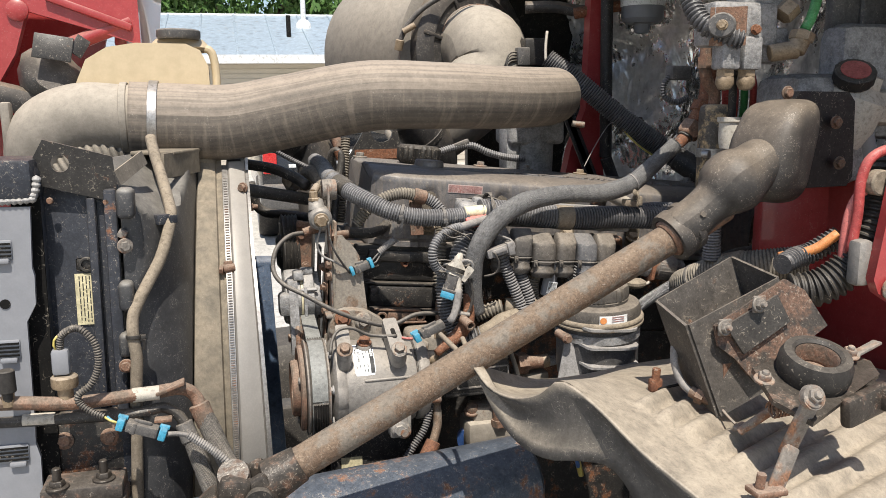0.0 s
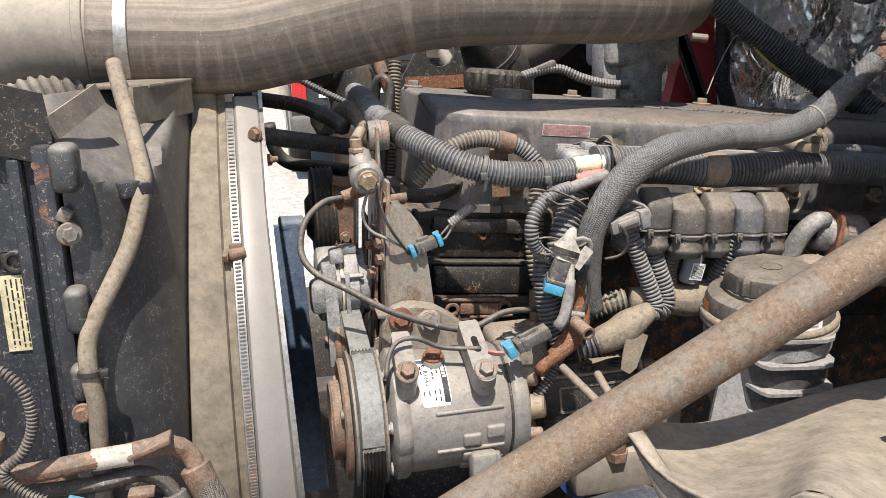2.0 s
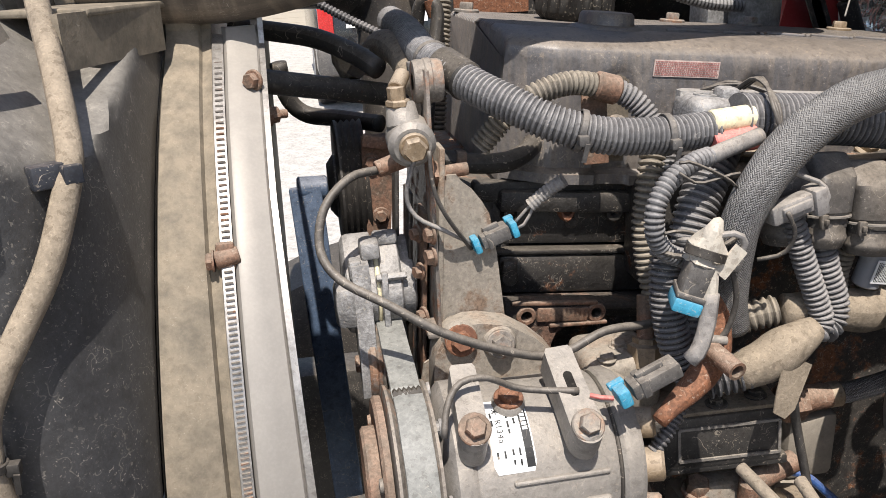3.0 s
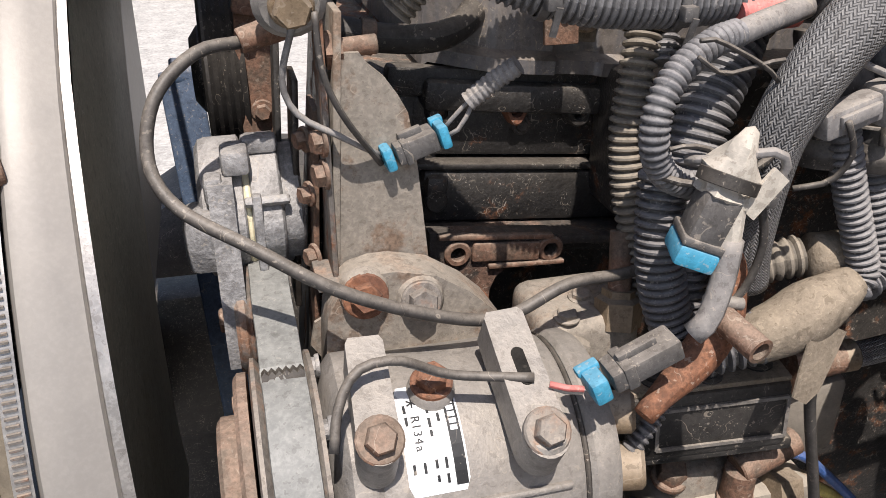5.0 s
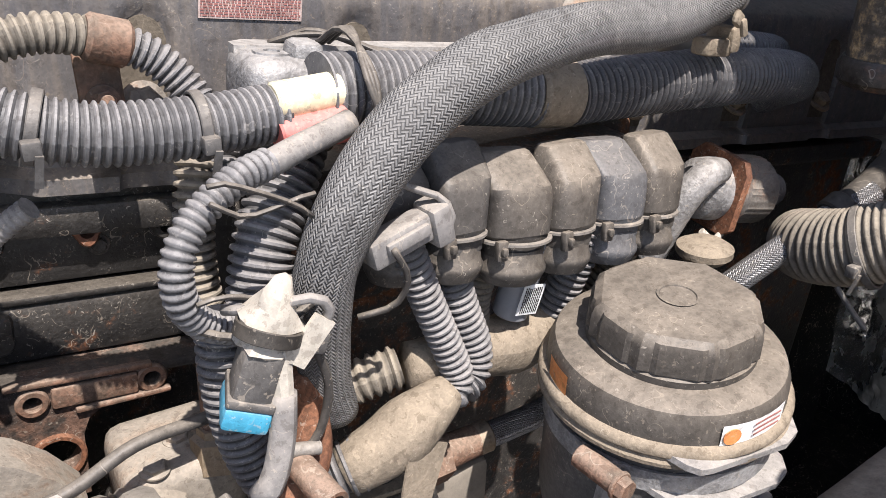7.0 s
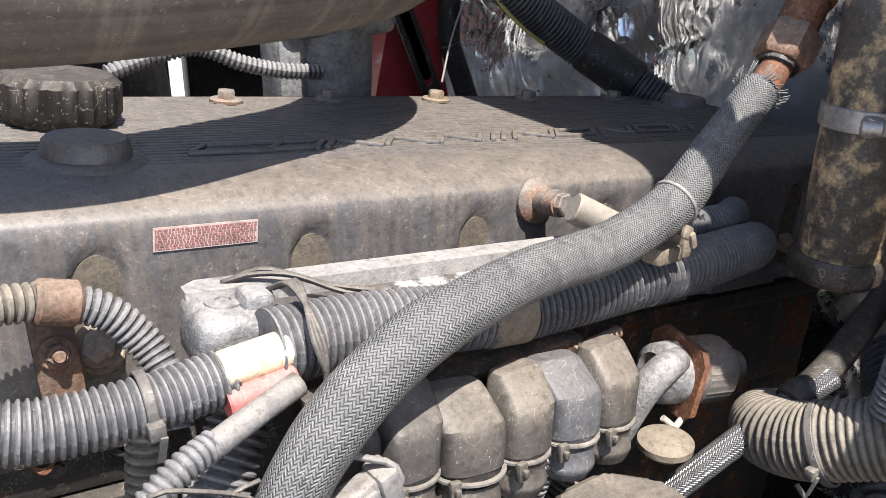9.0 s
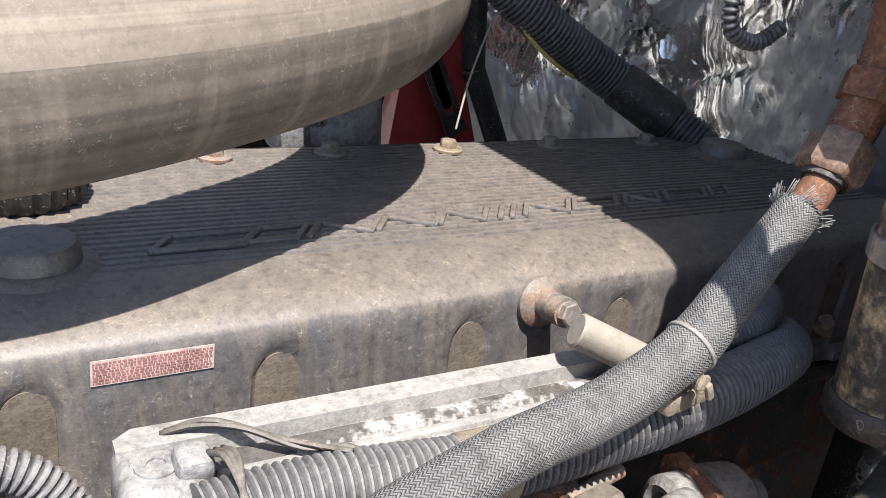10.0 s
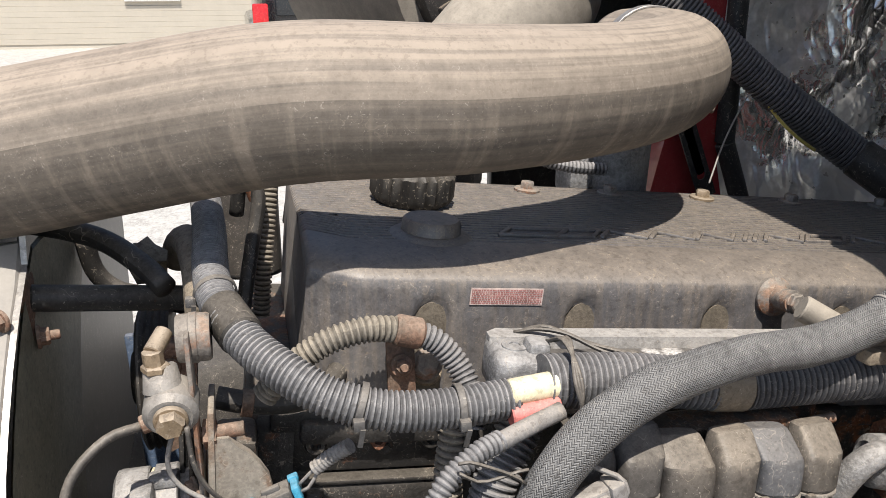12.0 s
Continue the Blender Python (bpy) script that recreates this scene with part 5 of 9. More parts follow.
def radiator():
    r = thing("radiator", "radiator with dark plastic side tank and steel side channel", "radiator")
    tank = part("side_tank", box((0.030, 0.26, 0.50), (-0.050, 1.180, 1.305), 0.012), M_SHROUD_DARK, r)
    for x, y, z, w, h in ((-0.0290, 1.000, 1.545, 0.020, 0.036), (-0.0350, 1.008, 1.435, 0.017, 0.036), (-0.0400, 1.012, 1.375, 0.014, 0.030)):
        part("tank_lug", box((w, 0.024, h), (x, y, z), 0.0065, 3), M_SHROUD_DARK, tank)
    part("tank_nut", join(hex_bolt((-0.0335, 1.006, 1.4945), (0.3, -1, 0), 0.0060, 0.006, 1.5), box((0.010, 0.010, 0.010), (-0.036, 1.010, 1.508), 0.002, turn=(0, 30, 0))), M_STEEL, tank)
    # steel channel with its pressed recess
    ch = part("channel", box((0.090, 0.012, 0.40), (-0.088, 1.040, 1.375), 0.003), M_CHAN, r, "blue-grey painted steel channel")
    for size, c in (((0.014, 0.03, 0.40), (-0.129, 1.028, 1.375)), ((0.014, 0.03, 0.38), (-0.048, 1.028, 1.37)), ((0.010, 0.02, 0.34), (-0.070, 1.030, 1.38))):
        part("channel_flange", box(size, c, 0.003), M_CHAN, ch)
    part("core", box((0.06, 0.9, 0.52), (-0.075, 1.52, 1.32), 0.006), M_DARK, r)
    part("lower_channel", box((0.084, 0.012, 0.10), (-0.092, 1.018, 1.245), 0.003), M_BLOCK, ch)
    part("top_bracket", join(plate([(-0.045, 0.030), (0.030, 0.030), (0.045, -0.012), (0.040, -0.022), (-0.045, -0.022), (-0.052, 0.0)], 0.004, facing((-0.080, 1.022, 1.577), (1, 0.10, -0.28), (0, -0.1, 1)), holes=[(-0.022, 0.008, 0.010)])), M_PAINT, ch)
    part("top_strap", plate([(0, -0.009), (0.072, -0.008), (0.072, 0.009), (0, 0.009)], 0.003, facing((-0.041, 1.022, 1.571), (0.040, 0.100, 0.032), (-0.5, -0.6, 0.7))), M_FENDER, ch, "dusty sloping strap")
    for x, z in ((-0.112, 1.548), (-0.052, 1.545)):
        part("rivet", lathe([(0, 0), (0.004, 0), (0.003, 0.003), (0, 0.003)], 12, along((x, 1.016, z), (x, 0.9, z))), M_RUST, ch)
    part("grommet", join(ring((-0.080, 1.032, 1.470), (0, 1, 0), 0.006, 0.003, 0.006), box((0.024, 0.003, 0.016), (-0.080, 1.034, 1.470), 0.003)), M_PAINT, ch)
    lab = part("data_plate", box((0.021, 0.001, 0.062), (-0.084, 1.0325, 1.428), 0.0), M_YLABEL, ch, "yellowed printed plate")
    lines(pose(-0.084, 1.0318, 1.428, 90, 90, 0), 0.056, 0.015, 4, M_INK, lab, bar=0.3)
    # lower mount: clamp block with two studs
    mb = thing("lower_mount", "rusty clamp block with two threaded studs", "mount")
    part("clamp_cap", box((0.088, 0.05, 0.018), (-0.090, 0.975, 1.218), 0.003), M_RUSTDARK, mb)
    part("clamp_pad", box((0.092, 0.052, 0.018), (-0.090, 0.975, 1.2003), 0.003), M_RUSTDARK, mb)
    part("clamp_base", box((0.086, 0.05, 0.03), (-0.090, 0.975, 1.1768), 0.004), M_RUSTDARK, mb)
    for x, y in ((-0.116, 0.957), (-0.068, 0.968)):
        part("stud", join(hex_bolt((x, y, 1.227), (0, 0, 1), 0.0085, 0.009, 1.5, 0.014)), M_OILY, mb)
    for x in (-0.115, -0.065):
        part("channel_bolt", hex_bolt((x, 1.011, 1.262), (0, -1, 0.1), 0.0075, 0.006, 1.4), M_RUST, ch)
    return r


def condenser():
    """The silver-grey stepped panel in front of the radiator, with its louvres."""
    c = thing("condenser_panel", "silver-grey pressed panel with small louvres", "panel")
    out = [(-0.30, 1.12), (-0.139, 1.12), (-0.137, 1.255), (-0.141, 1.272), (-0.140, 1.30), (-0.1395, 1.415), (-0.129, 1.435), (-0.128, 1.468), (-0.130, 1.477), (-0.127, 1.545), (-0.30, 1.545)]
    part("panel", plate(out, 0.006, pose(0, 0.992, 0, 90, 0, 0)), M_PANEL, c)
    for z in (1.498, 1.385, 1.262):
        lv = part("louvre", box((0.034, 0.004, 0.022), (-0.165, 0.985, z), 0.002), M_PANEL, c)
        for k in range(4):
            part("slot", box((0.032, 0.002, 0.0022), (-0.165, 0.9825, z + 0.007 - 0.0045 * k)), M_DARK, lv)
        part("catch", box((0.018, 0.006, 0.006), (-0.160, 0.982, z - 0.012), 0.002), M_PANEL, lv)
    part("hole", lathe([(0, 0), (0.0055, 0), (0.0055, 0.001), (0, 0.001)], 16, along((-0.160, 0.9858, 1.437), (-0.160, 0.9, 1.437))), M_DARK, c)
    part("header", join(box((0.20, 0.08, 0.045), (-0.222, 1.02, 1.575), 0.006), box((0.09, 0.05, 0.04), (-0.165, 1.01, 1.570), 0.008)), M_CHAN, c, "dark blue-grey header bar")
    tagged(part("weld", tube_bead([(-0.30, 0.985, 1.552), (-0.14, 0.985, 1.552), (-0.122, 0.985, 1.56), (-0.118, 0.985, 1.575)], 0.005), M_ALU_OX, c), kind="stuff")
    part("mesh_strip", box((0.030, 0.004, 0.46), (-0.136, 1.010, 1.325)), M_DARK, c, "dark core mesh in the gap")
    return c


def tube_bead(pts, r):
    """A lumpy bead along a line, as a bmesh."""
    c, _ = curve_points(pts, 0.006)
    bm = bmesh.new()
    for p in c:
        bm = join(bm, lathe([(0, -r), (r * 0.8, -r * 0.5), (r, 0), (r * 0.8, r * 0.5), (0, r)], 8, Matrix.Translation(p)))
    return bm


def shroud():
    """Fan shroud: a dark flank, a tan face beyond its seam, the slotted band and the pale ring, all round about the fan."""
    s = thing("fan_shroud", "dusty olive-grey fan shroud with pale metal ring and band", "fan shroud")

    def bow(z):
        """The shroud is round: it comes forward at the fan's height and falls back above."""
        return 0.36 - math.sqrt(0.36 ** 2 - min(0.325, abs(z - 1.24)) ** 2)

    def bowed(x, y, z):
        return x, y - 0.120 + bow(z), z

    def seam(z):
        return Vector((0.030 + 0.046 * (z - 1.27), 1.060 + bow(z), z))

    def sheet(rows, thick):
        bm = bmesh.new()
        outer = [[bm.verts.new(p) for p in row] for row in rows]
        inner = [[bm.verts.new(Vector(p) + Vector((-0.3 * thick, thick, 0))) for p in row] for row in rows]
        n = len(rows[0])
        for a, b in zip(outer, outer[1:]):
            for k in range(n - 1):
                bm.faces.new((a[k], a[k + 1], b[k + 1], b[k]))
        for a, b in zip(inner, inner[1:]):
            for k in range(n - 1):
                bm.faces.new((a[k], b[k], b[k + 1], a[k + 1]))
        for k in range(n - 1):
            bm.faces.new((outer[0][k], inner[0][k], inner[0][k + 1], outer[0][k + 1]))
            bm.faces.new((outer[-1][k], outer[-1][k + 1], inner[-1][k + 1], inner[-1][k]))
        for e in (0, n - 1):
            for i in range(len(rows) - 1):
                bm.faces.new((outer[i][e], outer[i + 1][e], inner[i + 1][e], inner[i][e]))
        return bm

    def wall(plan, z0, z1, thick, spread=0.0):
        return sheet([[bowed(x + spread * max(0.0, 1.47 - z) * (x - 0.0875) / 0.0295, y, z) for x, y in plan] for z in np.linspace(z0, z1, 24)], thick)

    # the dark flank: bowed in plan, its top rolled back into a dusty shoulder
    rows = []
    for z in np.linspace(1.06, 1.592, 60):
        row = []
        for k in range(25):
            u = k / 24
            e = seam(z)
            p = Vector((-0.037, 1.008, z)) * (1 - u) ** 2 + Vector((0.019, 1.026, z)) * (2 * u * (1 - u)) + e * u * u
            top = 1.553 - 0.040 * step(u, 0.0, 0.55) + 0.09 * step(u, 0.55, 1.0)
            roll = max(0.0, z - top + 0.006 * math.sin(9 * u))
            p += Vector((-0.55, 1.9, 0.0)) * roll * (1 - u ** 3)
            p.y += 0.010 * (1 - u) ** 8
            row.append(p)
        rows.append(row)
    part("flank", sheet(rows, 0.004), M_SHROUD_DARK, s, "dark dusty moulded flank")
    # the tan face between the seam and the band
    rows = []
    for z in np.linspace(1.06, 1.592, 30):
        a, b = seam(z) + Vector((0.0022, 0.001, 0)), Vector(bowed(0.0690, 1.186, z))
        rows.append([a + Vector((-0.001, 0.006, 0)), a, a.lerp(b, 0.3) + Vector((0, -0.003, 0)), a.lerp(b, 0.7) + Vector((0, -0.003, 0)), b, b + Vector((0.002, 0.006, 0)), Vector(bowed(0.0785, 1.188, z))])
    part("side_wall", sheet(rows, 0.010), M_SHROUD, s, "tan dust-covered face")
    band = part("adjuster_band", wall([(0.0790, 1.1805), (0.0868, 1.1815)], 1.06, 1.57, 0.002), M_SILVER, s, "slotted metal clamp band")
    bm = bmesh.new()
    for k in range(150):
        bm = join(bm, box((0.0052, 0.0012, 0.0011), bowed(0.0829, 1.1803, 1.075 + 0.0032 * k), turn=(0, 0, 8)))
    tagged(part("band_texture", bm, M_STEEL, band), kind="stuff")
    part("band_screw", join(rod(bowed(0.075, 1.180, 1.440), bowed(0.090, 1.182, 1.442), 0.006), hex_bolt(bowed(0.075, 1.180, 1.440), (-1, 0, 0), 0.006, 0.005, 1.2), box((0.012, 0.006, 0.018), bowed(0.082, 1.182, 1.442), 0.002)), M_RUST, band)
    part("ring", wall([(0.0875, 1.185), (0.0895, 1.181), (0.093, 1.180), (0.103, 1.184), (0.111, 1.188), (0.114, 1.196)], 1.06, 1.575, 0.006, 0.045), M_RING, s, "pale flat metal ring")
    part("ring_edge", wall([(0.1130, 1.186), (0.1170, 1.186)], 1.06, 1.585, 0.02, 0.045), M_SILVER, s)
    part("inner_ring", wall([(0.112, 1.23), (0.116, 1.34), (0.117, 1.46)], 1.06, 1.56, 0.012), M_SHROUD_IN, s, "olive inner shroud wall")
    part("ring_bolt", join(hex_bolt(bowed(0.108, 1.180, 1.540), (-0.6, -0.8, 0), 0.006, 0.007, 1.3)), M_RUST, s)
    part("top_flange", join(plate([(0, 0), (0.125, 0), (0.125, 0.032), (0, 0.032)], 0.004, facing((0.004, 1.118, 1.563), (0.040, 0.116, 0), (0, 0, 1))), box((0.06, 0.14, 0.005), (0.012, 1.22, 1.594), 0.002, turn=(0, 0, -18))), M_SHROUD, s)
    part("back_plate", box((0.02, 0.80, 0.55), (0.060, 1.70, 1.30), 0.004), M_SHROUD_DARK, s)
    return s


def overflow_tube():
    t = thing("overflow_tube", "tan dusty coolant overflow tube clipped down the radiator side", "tube")
    tube("tube", [(-0.010, 1.150, 1.615), (-0.0044, 1.130, 1.594), (0.0059, 1.097, 1.563), (0.0145, 1.065, 1.5346), (0.0165, 1.0513, 1.5223), (0.0122, 1.0398, 1.5019), (0.003, 1.0263, 1.4742), (-0.0115, 1.0132, 1.4476), (-0.0229, 1.0028, 1.4265), (-0.0287, 0.9948, 1.410), (-0.0287, 0.988, 1.388), (-0.0263, 0.9886, 1.3645), (-0.0286, 0.9929, 1.334), (-0.033, 1.000, 1.26), (-0.040, 1.010, 1.12)], 0.0070, M_TAPE, t, seg=18)
    part("clip", join(box((0.024, 0.010, 0.0125), (0.0090, 1.046, 1.5195), 0.0015, turn=(0, 0, 35)), box((0.010, 0.016, 0.010), (0.0160, 1.048, 1.5195), 0.001, turn=(0, 0, 35))), M_CHAN, t, "grey metal clip")
    tie("cable_tie", (-0.0283, 0.987, 1.390), (0, 0.1, 1), 0.0073, t, M_RUBBER)
    part("bolt", hex_bolt((-0.0400, 1.003, 1.351), (0, -1, 0), 0.006, 0.006, 1.4), M_RUST, t)
    return t


def ac_lines():
    a = thing("refrigerant_pipes", "rusty air-conditioning pipes crossing in front of the radiator", "pipes")
    hi = tube("upper_pipe", [(-0.30, 0.958, 1.334), (-0.17, 0.960, 1.331), (-0.095, 0.966, 1.323), (-0.02, 0.98, 1.322), (0.020, 0.99, 1.322), (0.036, 0.996, 1.310), (0.044, 0.99, 1.292)], 0.0078, M_RUST, a, seg=16)
    tube("lower_pipe", [(-0.30, 0.985, 1.305), (-0.10, 0.985, 1.298), (-0.03, 0.985, 1.298), (0.0, 0.99, 1.300), (0.018, 0.99, 1.287), (0.026, 0.985, 1.272)], 0.0065, M_PAINT, a, seg=14)
    part("pipe_label", ring((-0.018, 0.98, 1.322), (1, 0.1, 0), 0.0079, 0.0006, 0.030), M_WHITE, hi)
    part("pipe_label", ring((-0.135, 0.985, 1.3005), (1, 0, -0.03), 0.0066, 0.0006, 0.034), M_WHITE, a)
    part("pipe_bracket", box((0.034, 0.02, 0.004), (0.010, 0.98, 1.328), 0.001, turn=(0, -20, 0)), M_RUST, a)
    part("pipe_bracket", box((0.02, 0.014, 0.004), (0.0, 0.98, 1.289), 0.001), M_RUST, a)
    u = tube("suction_hose", [(0.044, 0.99, 1.292, 0.0105), (0.052, 0.985, 1.272, 0.012), (0.072, 0.965, 1.232, 0.0115), (0.10, 0.95, 1.19, 0.0115)], 0.0115, M_BRAID_FINE, a, "woven-covered hose", seg=16)
    part("crimp", rod((0.040, 0.993, 1.300), (0.050, 0.987, 1.274), 0.0125, 0.0118, 18), M_RUST, u)
    v = tube("liquid_hose", [(0.026, 0.985, 1.272, 0.009), (0.034, 0.98, 1.25, 0.0105), (0.048, 0.965, 1.21, 0.0105), (0.062, 0.955, 1.17, 0.0105)], 0.0105, M_BRAID_FINE, a, seg=16)
    part("crimp", rod((0.022, 0.988, 1.280), (0.030, 0.982, 1.258), 0.0105, 0.0112, 18), M_GREYPL, v)
    sv = part("service_cap", join(rod((-0.158, 0.955, 1.345), (-0.158, 0.955, 1.370), 0.0095, 0.0088, 20), rod((-0.158, 0.957, 1.330), (-0.158, 0.955, 1.347), 0.006)), M_RUBBER, a, "black service port cap")
    part("valve_stem", rod((-0.1582, 0.957, 1.328), (-0.1582, 0.957, 1.346), 0.0066), M_BRASS, sv)
    # pressure switch with its plug
    s = thing("pressure_switch", "pressure switch with pale grey plug on a rusty pipe", "switch")
    part("base", join(rod((-0.102, 0.968, 1.324), (-0.102, 0.968, 1.344), 0.0085), lathe([(0, 0), (0.0135, 0), (0.0145, 0.003), (0.0145, 0.012), (0.012, 0.014), (0, 0.014)], 22, pose(-0.102, 0.968, 1.342))), M_BRASS, s)
    part("plug", box((0.019, 0.016, 0.030), (-0.104, 0.968, 1.372), 0.004), M_PANEL, s, "pale grey plastic plug")
    tube("conduit", [(-0.104, 0.966, 1.388), (-0.100, 0.962, 1.404), (-0.082, 0.955, 1.412), (-0.066, 0.952, 1.395), (-0.063, 0.952, 1.370), (-0.072, 0.952, 1.348), (-0.086, 0.953, 1.336), (-0.085, 0.952, 1.326), (-0.072, 0.948, 1.316), (-0.060, 0.945, 1.311)], 0.0042, M_WIRE, s, seg=12, rib=0.003, depth=0.0012)
    for k, (m, dx) in enumerate(((M_YELLOW, 0.0), (M_BLUE, 0.003))):
        tube("wire", [(-0.060 + dx, 0.945, 1.311), (-0.052 + dx, 0.942, 1.306 - 0.002 * k), (-0.045, 0.940, 1.304)], 0.0014, m, s, seg=8)
    tube("wire", [(-0.108, 0.965, 1.386), (-0.110, 0.963, 1.395), (-0.105, 0.962, 1.403)], 0.0013, M_YELLOW, s, seg=8)
    plug_pair((-0.047, 0.938, 1.306), (0.006, 0.934, 1.288), 0.011, "weatherproof wire connector with blue seals hanging by the pipes")
    w = thing("switch_lead", "dusty grey wire lead taped to the hose", "wire")
    tube("lead", [(0.006, 0.934, 1.288), (0.022, 0.945, 1.282), (0.038, 0.95, 1.272), (0.060, 0.948, 1.255), (0.072, 0.945, 1.243)], 0.0028, M_WIRE_GREY, w, seg=10)
    tube("sleeve", [(0.028, 0.948, 1.280), (0.05, 0.948, 1.262), (0.068, 0.945, 1.246), (0.072, 0.945, 1.236)], 0.0052, M_WIRE_GREY, w, seg=12, rib=0.003, depth=0.001)
    return a


def plug_pair(a, b, w, label, body=None, ends=(0.10, 0.93)):
    """A two-way sealed connector: grey shells, blue seals, latch."""
    a, b = Vector(a), Vector(b)
    c = thing("wire_connector", label, "connector")
    n = (b - a).length
    m = along(a, b)
    part("shell", join(at(box((w * 1.5, w * 1.05, n * 0.62), (0, 0, n * 0.52), w * 0.15), m), at(box((w * 0.4, w * 0.5, n * 0.35), (0, w * 0.6, n * 0.50), w * 0.1), m), at(box((w * 1.66, w * 1.2, n * 0.10), (0, 0, n * 0.36), w * 0.1), m)), body or M_GREYPL, c)
    for f in ends:
        part("seal", join(at(box((w * 1.62, w * 1.2, n * 0.15), (0, 0, n * f), w * 0.16), m), at(box((w * 0.5, w * 0.4, n * 0.2), (w * 0.55, w * 0.5, n * f), w * 0.1), m)), M_BLUE, c, "blue plastic seal")
    return c


def coolant_tank():
    t = thing("coolant_tank", "yellowed translucent coolant expansion tank with grey cap", "coolant tank")
    part("body", plate([(-0.118, 1.60), (-0.118, 1.690), (-0.104, 1.722), (-0.075, 1.740), (-0.035, 1.747), (0.035, 1.747), (0.055, 1.738), (0.066, 1.715), (0.070, 1.60)], 0.16, pose(0, 1.46, 0, 90, 0, 0)), M_TANK, t)
    part("shoulder", rod((0.024, 1.37, 1.74), (0.024, 1.37, 1.758), 0.048, 0.040, 28), M_TANK, t)
    part("cap", lathe([(0, 0), (0.030, 0), (0.032, 0.003), (0.032, 0.012), (0.030, 0.014), (0, 0.014)], 40, pose(0.024, 1.34, 1.756), lambda a, i: 1 + 0.03 * math.sin(20 * a)), M_GREYPL, t)
    tube("hose", [(0.062, 1.32, 1.742), (0.072, 1.32, 1.735), (0.077, 1.32, 1.70), (0.074, 1.31, 1.64)], 0.0062, M_TANK, t, seg=12)
    return t


def steering_shaft():
    s = thing("steering_shaft", "dusty rusted steering shaft with universal joint and rubber boot", "steering shaft")
    part("shaft", rod((0.138, 0.842, 1.272), (0.585, 0.835, 1.511), 0.0180, 0.0180, 30, 0.002), M_SHAFT, s)
    part("inner_shaft", rod((0.57, 0.835, 1.503), (0.64, 0.835, 1.545), 0.0225, 0.0225, 24), M_RUST, s)
    y = part("yoke", join(rod((0.112, 0.842, 1.258), (0.150, 0.842, 1.278), 0.024, 0.020, 26, 0.004), box((0.030, 0.012, 0.036), (0.103, 0.823, 1.258), 0.006, turn=(0, -28, 0)), box((0.030, 0.012, 0.036), (0.103, 0.862, 1.258), 0.006, turn=(0, -28, 0)), box((0.034, 0.058, 0.030), (0.078, 0.842, 1.262), 0.008, turn=(0, 10, 0))), M_OILY, s, "dark oily universal joint")
    part("bearing_cap", lathe([(0, 0), (0.014, 0), (0.015, 0.002), (0.015, 0.012), (0, 0.012)], 24, along((0.102, 0.822, 1.252), (0.102, 0.75, 1.245))), M_PAINT, y)
    part("bearing_cap", lathe([(0, 0), (0.015, 0), (0.016, 0.003), (0.016, 0.010), (0, 0.010)], 24, along((0.078, 0.835, 1.272), (0.074, 0.80, 1.31))), M_OILY, y)
    part("lower_yoke", join(box((0.040, 0.055, 0.030), (0.060, 0.842, 1.232), 0.008, turn=(0, 50, 0)), rod((0.07, 0.842, 1.235), (0.04, 0.842, 1.17), 0.026, 0.03, 24)), M_OILY, s)
    b = thing("shaft_boot", "large dusty moulded rubber boot over the steering shaft", "boot")
    part("collar", join(lathe([(0.0235, -0.004), (0.029, -0.004), (0.030, 0.002), (0.030, 0.010), (0.0275, 0.012), (0.0275, 0.016), (0.030, 0.018), (0.030, 0.026), (0.027, 0.030)], 34, along((0.577, 0.836, 1.507), (0.64, 0.84, 1.545))), hex_bolt((0.597, 0.809, 1.534), (0, -1, 0.4), 0.004, 0.005, 1.2)), M_BOOT, b)
    tube("bellows", [(0.580, 0.833, 1.514, 0.0250), (0.600, 0.829, 1.529, 0.0240), (0.616, 0.827, 1.543, 0.0242), (0.624, 0.826, 1.550, 0.0262), (0.631, 0.825, 1.557, 0.0325), (0.642, 0.825, 1.567, 0.0365), (0.655, 0.825, 1.575, 0.0365), (0.664, 0.825, 1.580, 0.0330), (0.674, 0.826, 1.586, 0.0300), (0.690, 0.828, 1.594, 0.030)], 0.03, M_BOOT, b, "dusty wrinkled rubber neck", seg=36, sag=0.07, step=0.005)
    # the squarish bell that meets the bulkhead plate
    bm = bmesh.new()
    seg = 36
    rows = []
    for x, y, z, wide, high, n in ((0.664, 0.826, 1.588, 0.018, 0.020, 2.0), (0.669, 0.826, 1.594, 0.030, 0.032, 2.4), (0.677, 0.829, 1.600, 0.037, 0.044, 2.8), (0.688, 0.833, 1.603, 0.041, 0.053, 3.2), (0.705, 0.840, 1.604, 0.044, 0.058, 3.6), (0.730, 0.850, 1.603, 0.046, 0.061, 4.0), (0.752, 0.858, 1.602, 0.047, 0.062, 4.2), (0.762, 0.863, 1.602, 0.046, 0.059, 4.2), (0.768, 0.866, 1.602, 0.042, 0.052, 4.0), (0.790, 0.876, 1.604, 0.041, 0.050, 4.0)):
        row = []
        x = min(x, 0.690 + 0.58 * (x - 0.690))
        for k in range(seg):
            a = 2 * math.pi * (k + 0.5) / seg
            c, d = math.cos(a), math.sin(a)
            u, v = wide * math.copysign(abs(c) ** (2 / n), c), high * math.copysign(abs(d) ** (2 / n), d)
            f = 1 + 0.035 * noise.noise(Vector((x * 40, u * 40, v * 40)))
            lean = 0.16 * v
            row.append(bm.verts.new((x + u * 0.40 * f + lean, y - u * 0.90 * f, z + v * f)))
        rows.append(row)
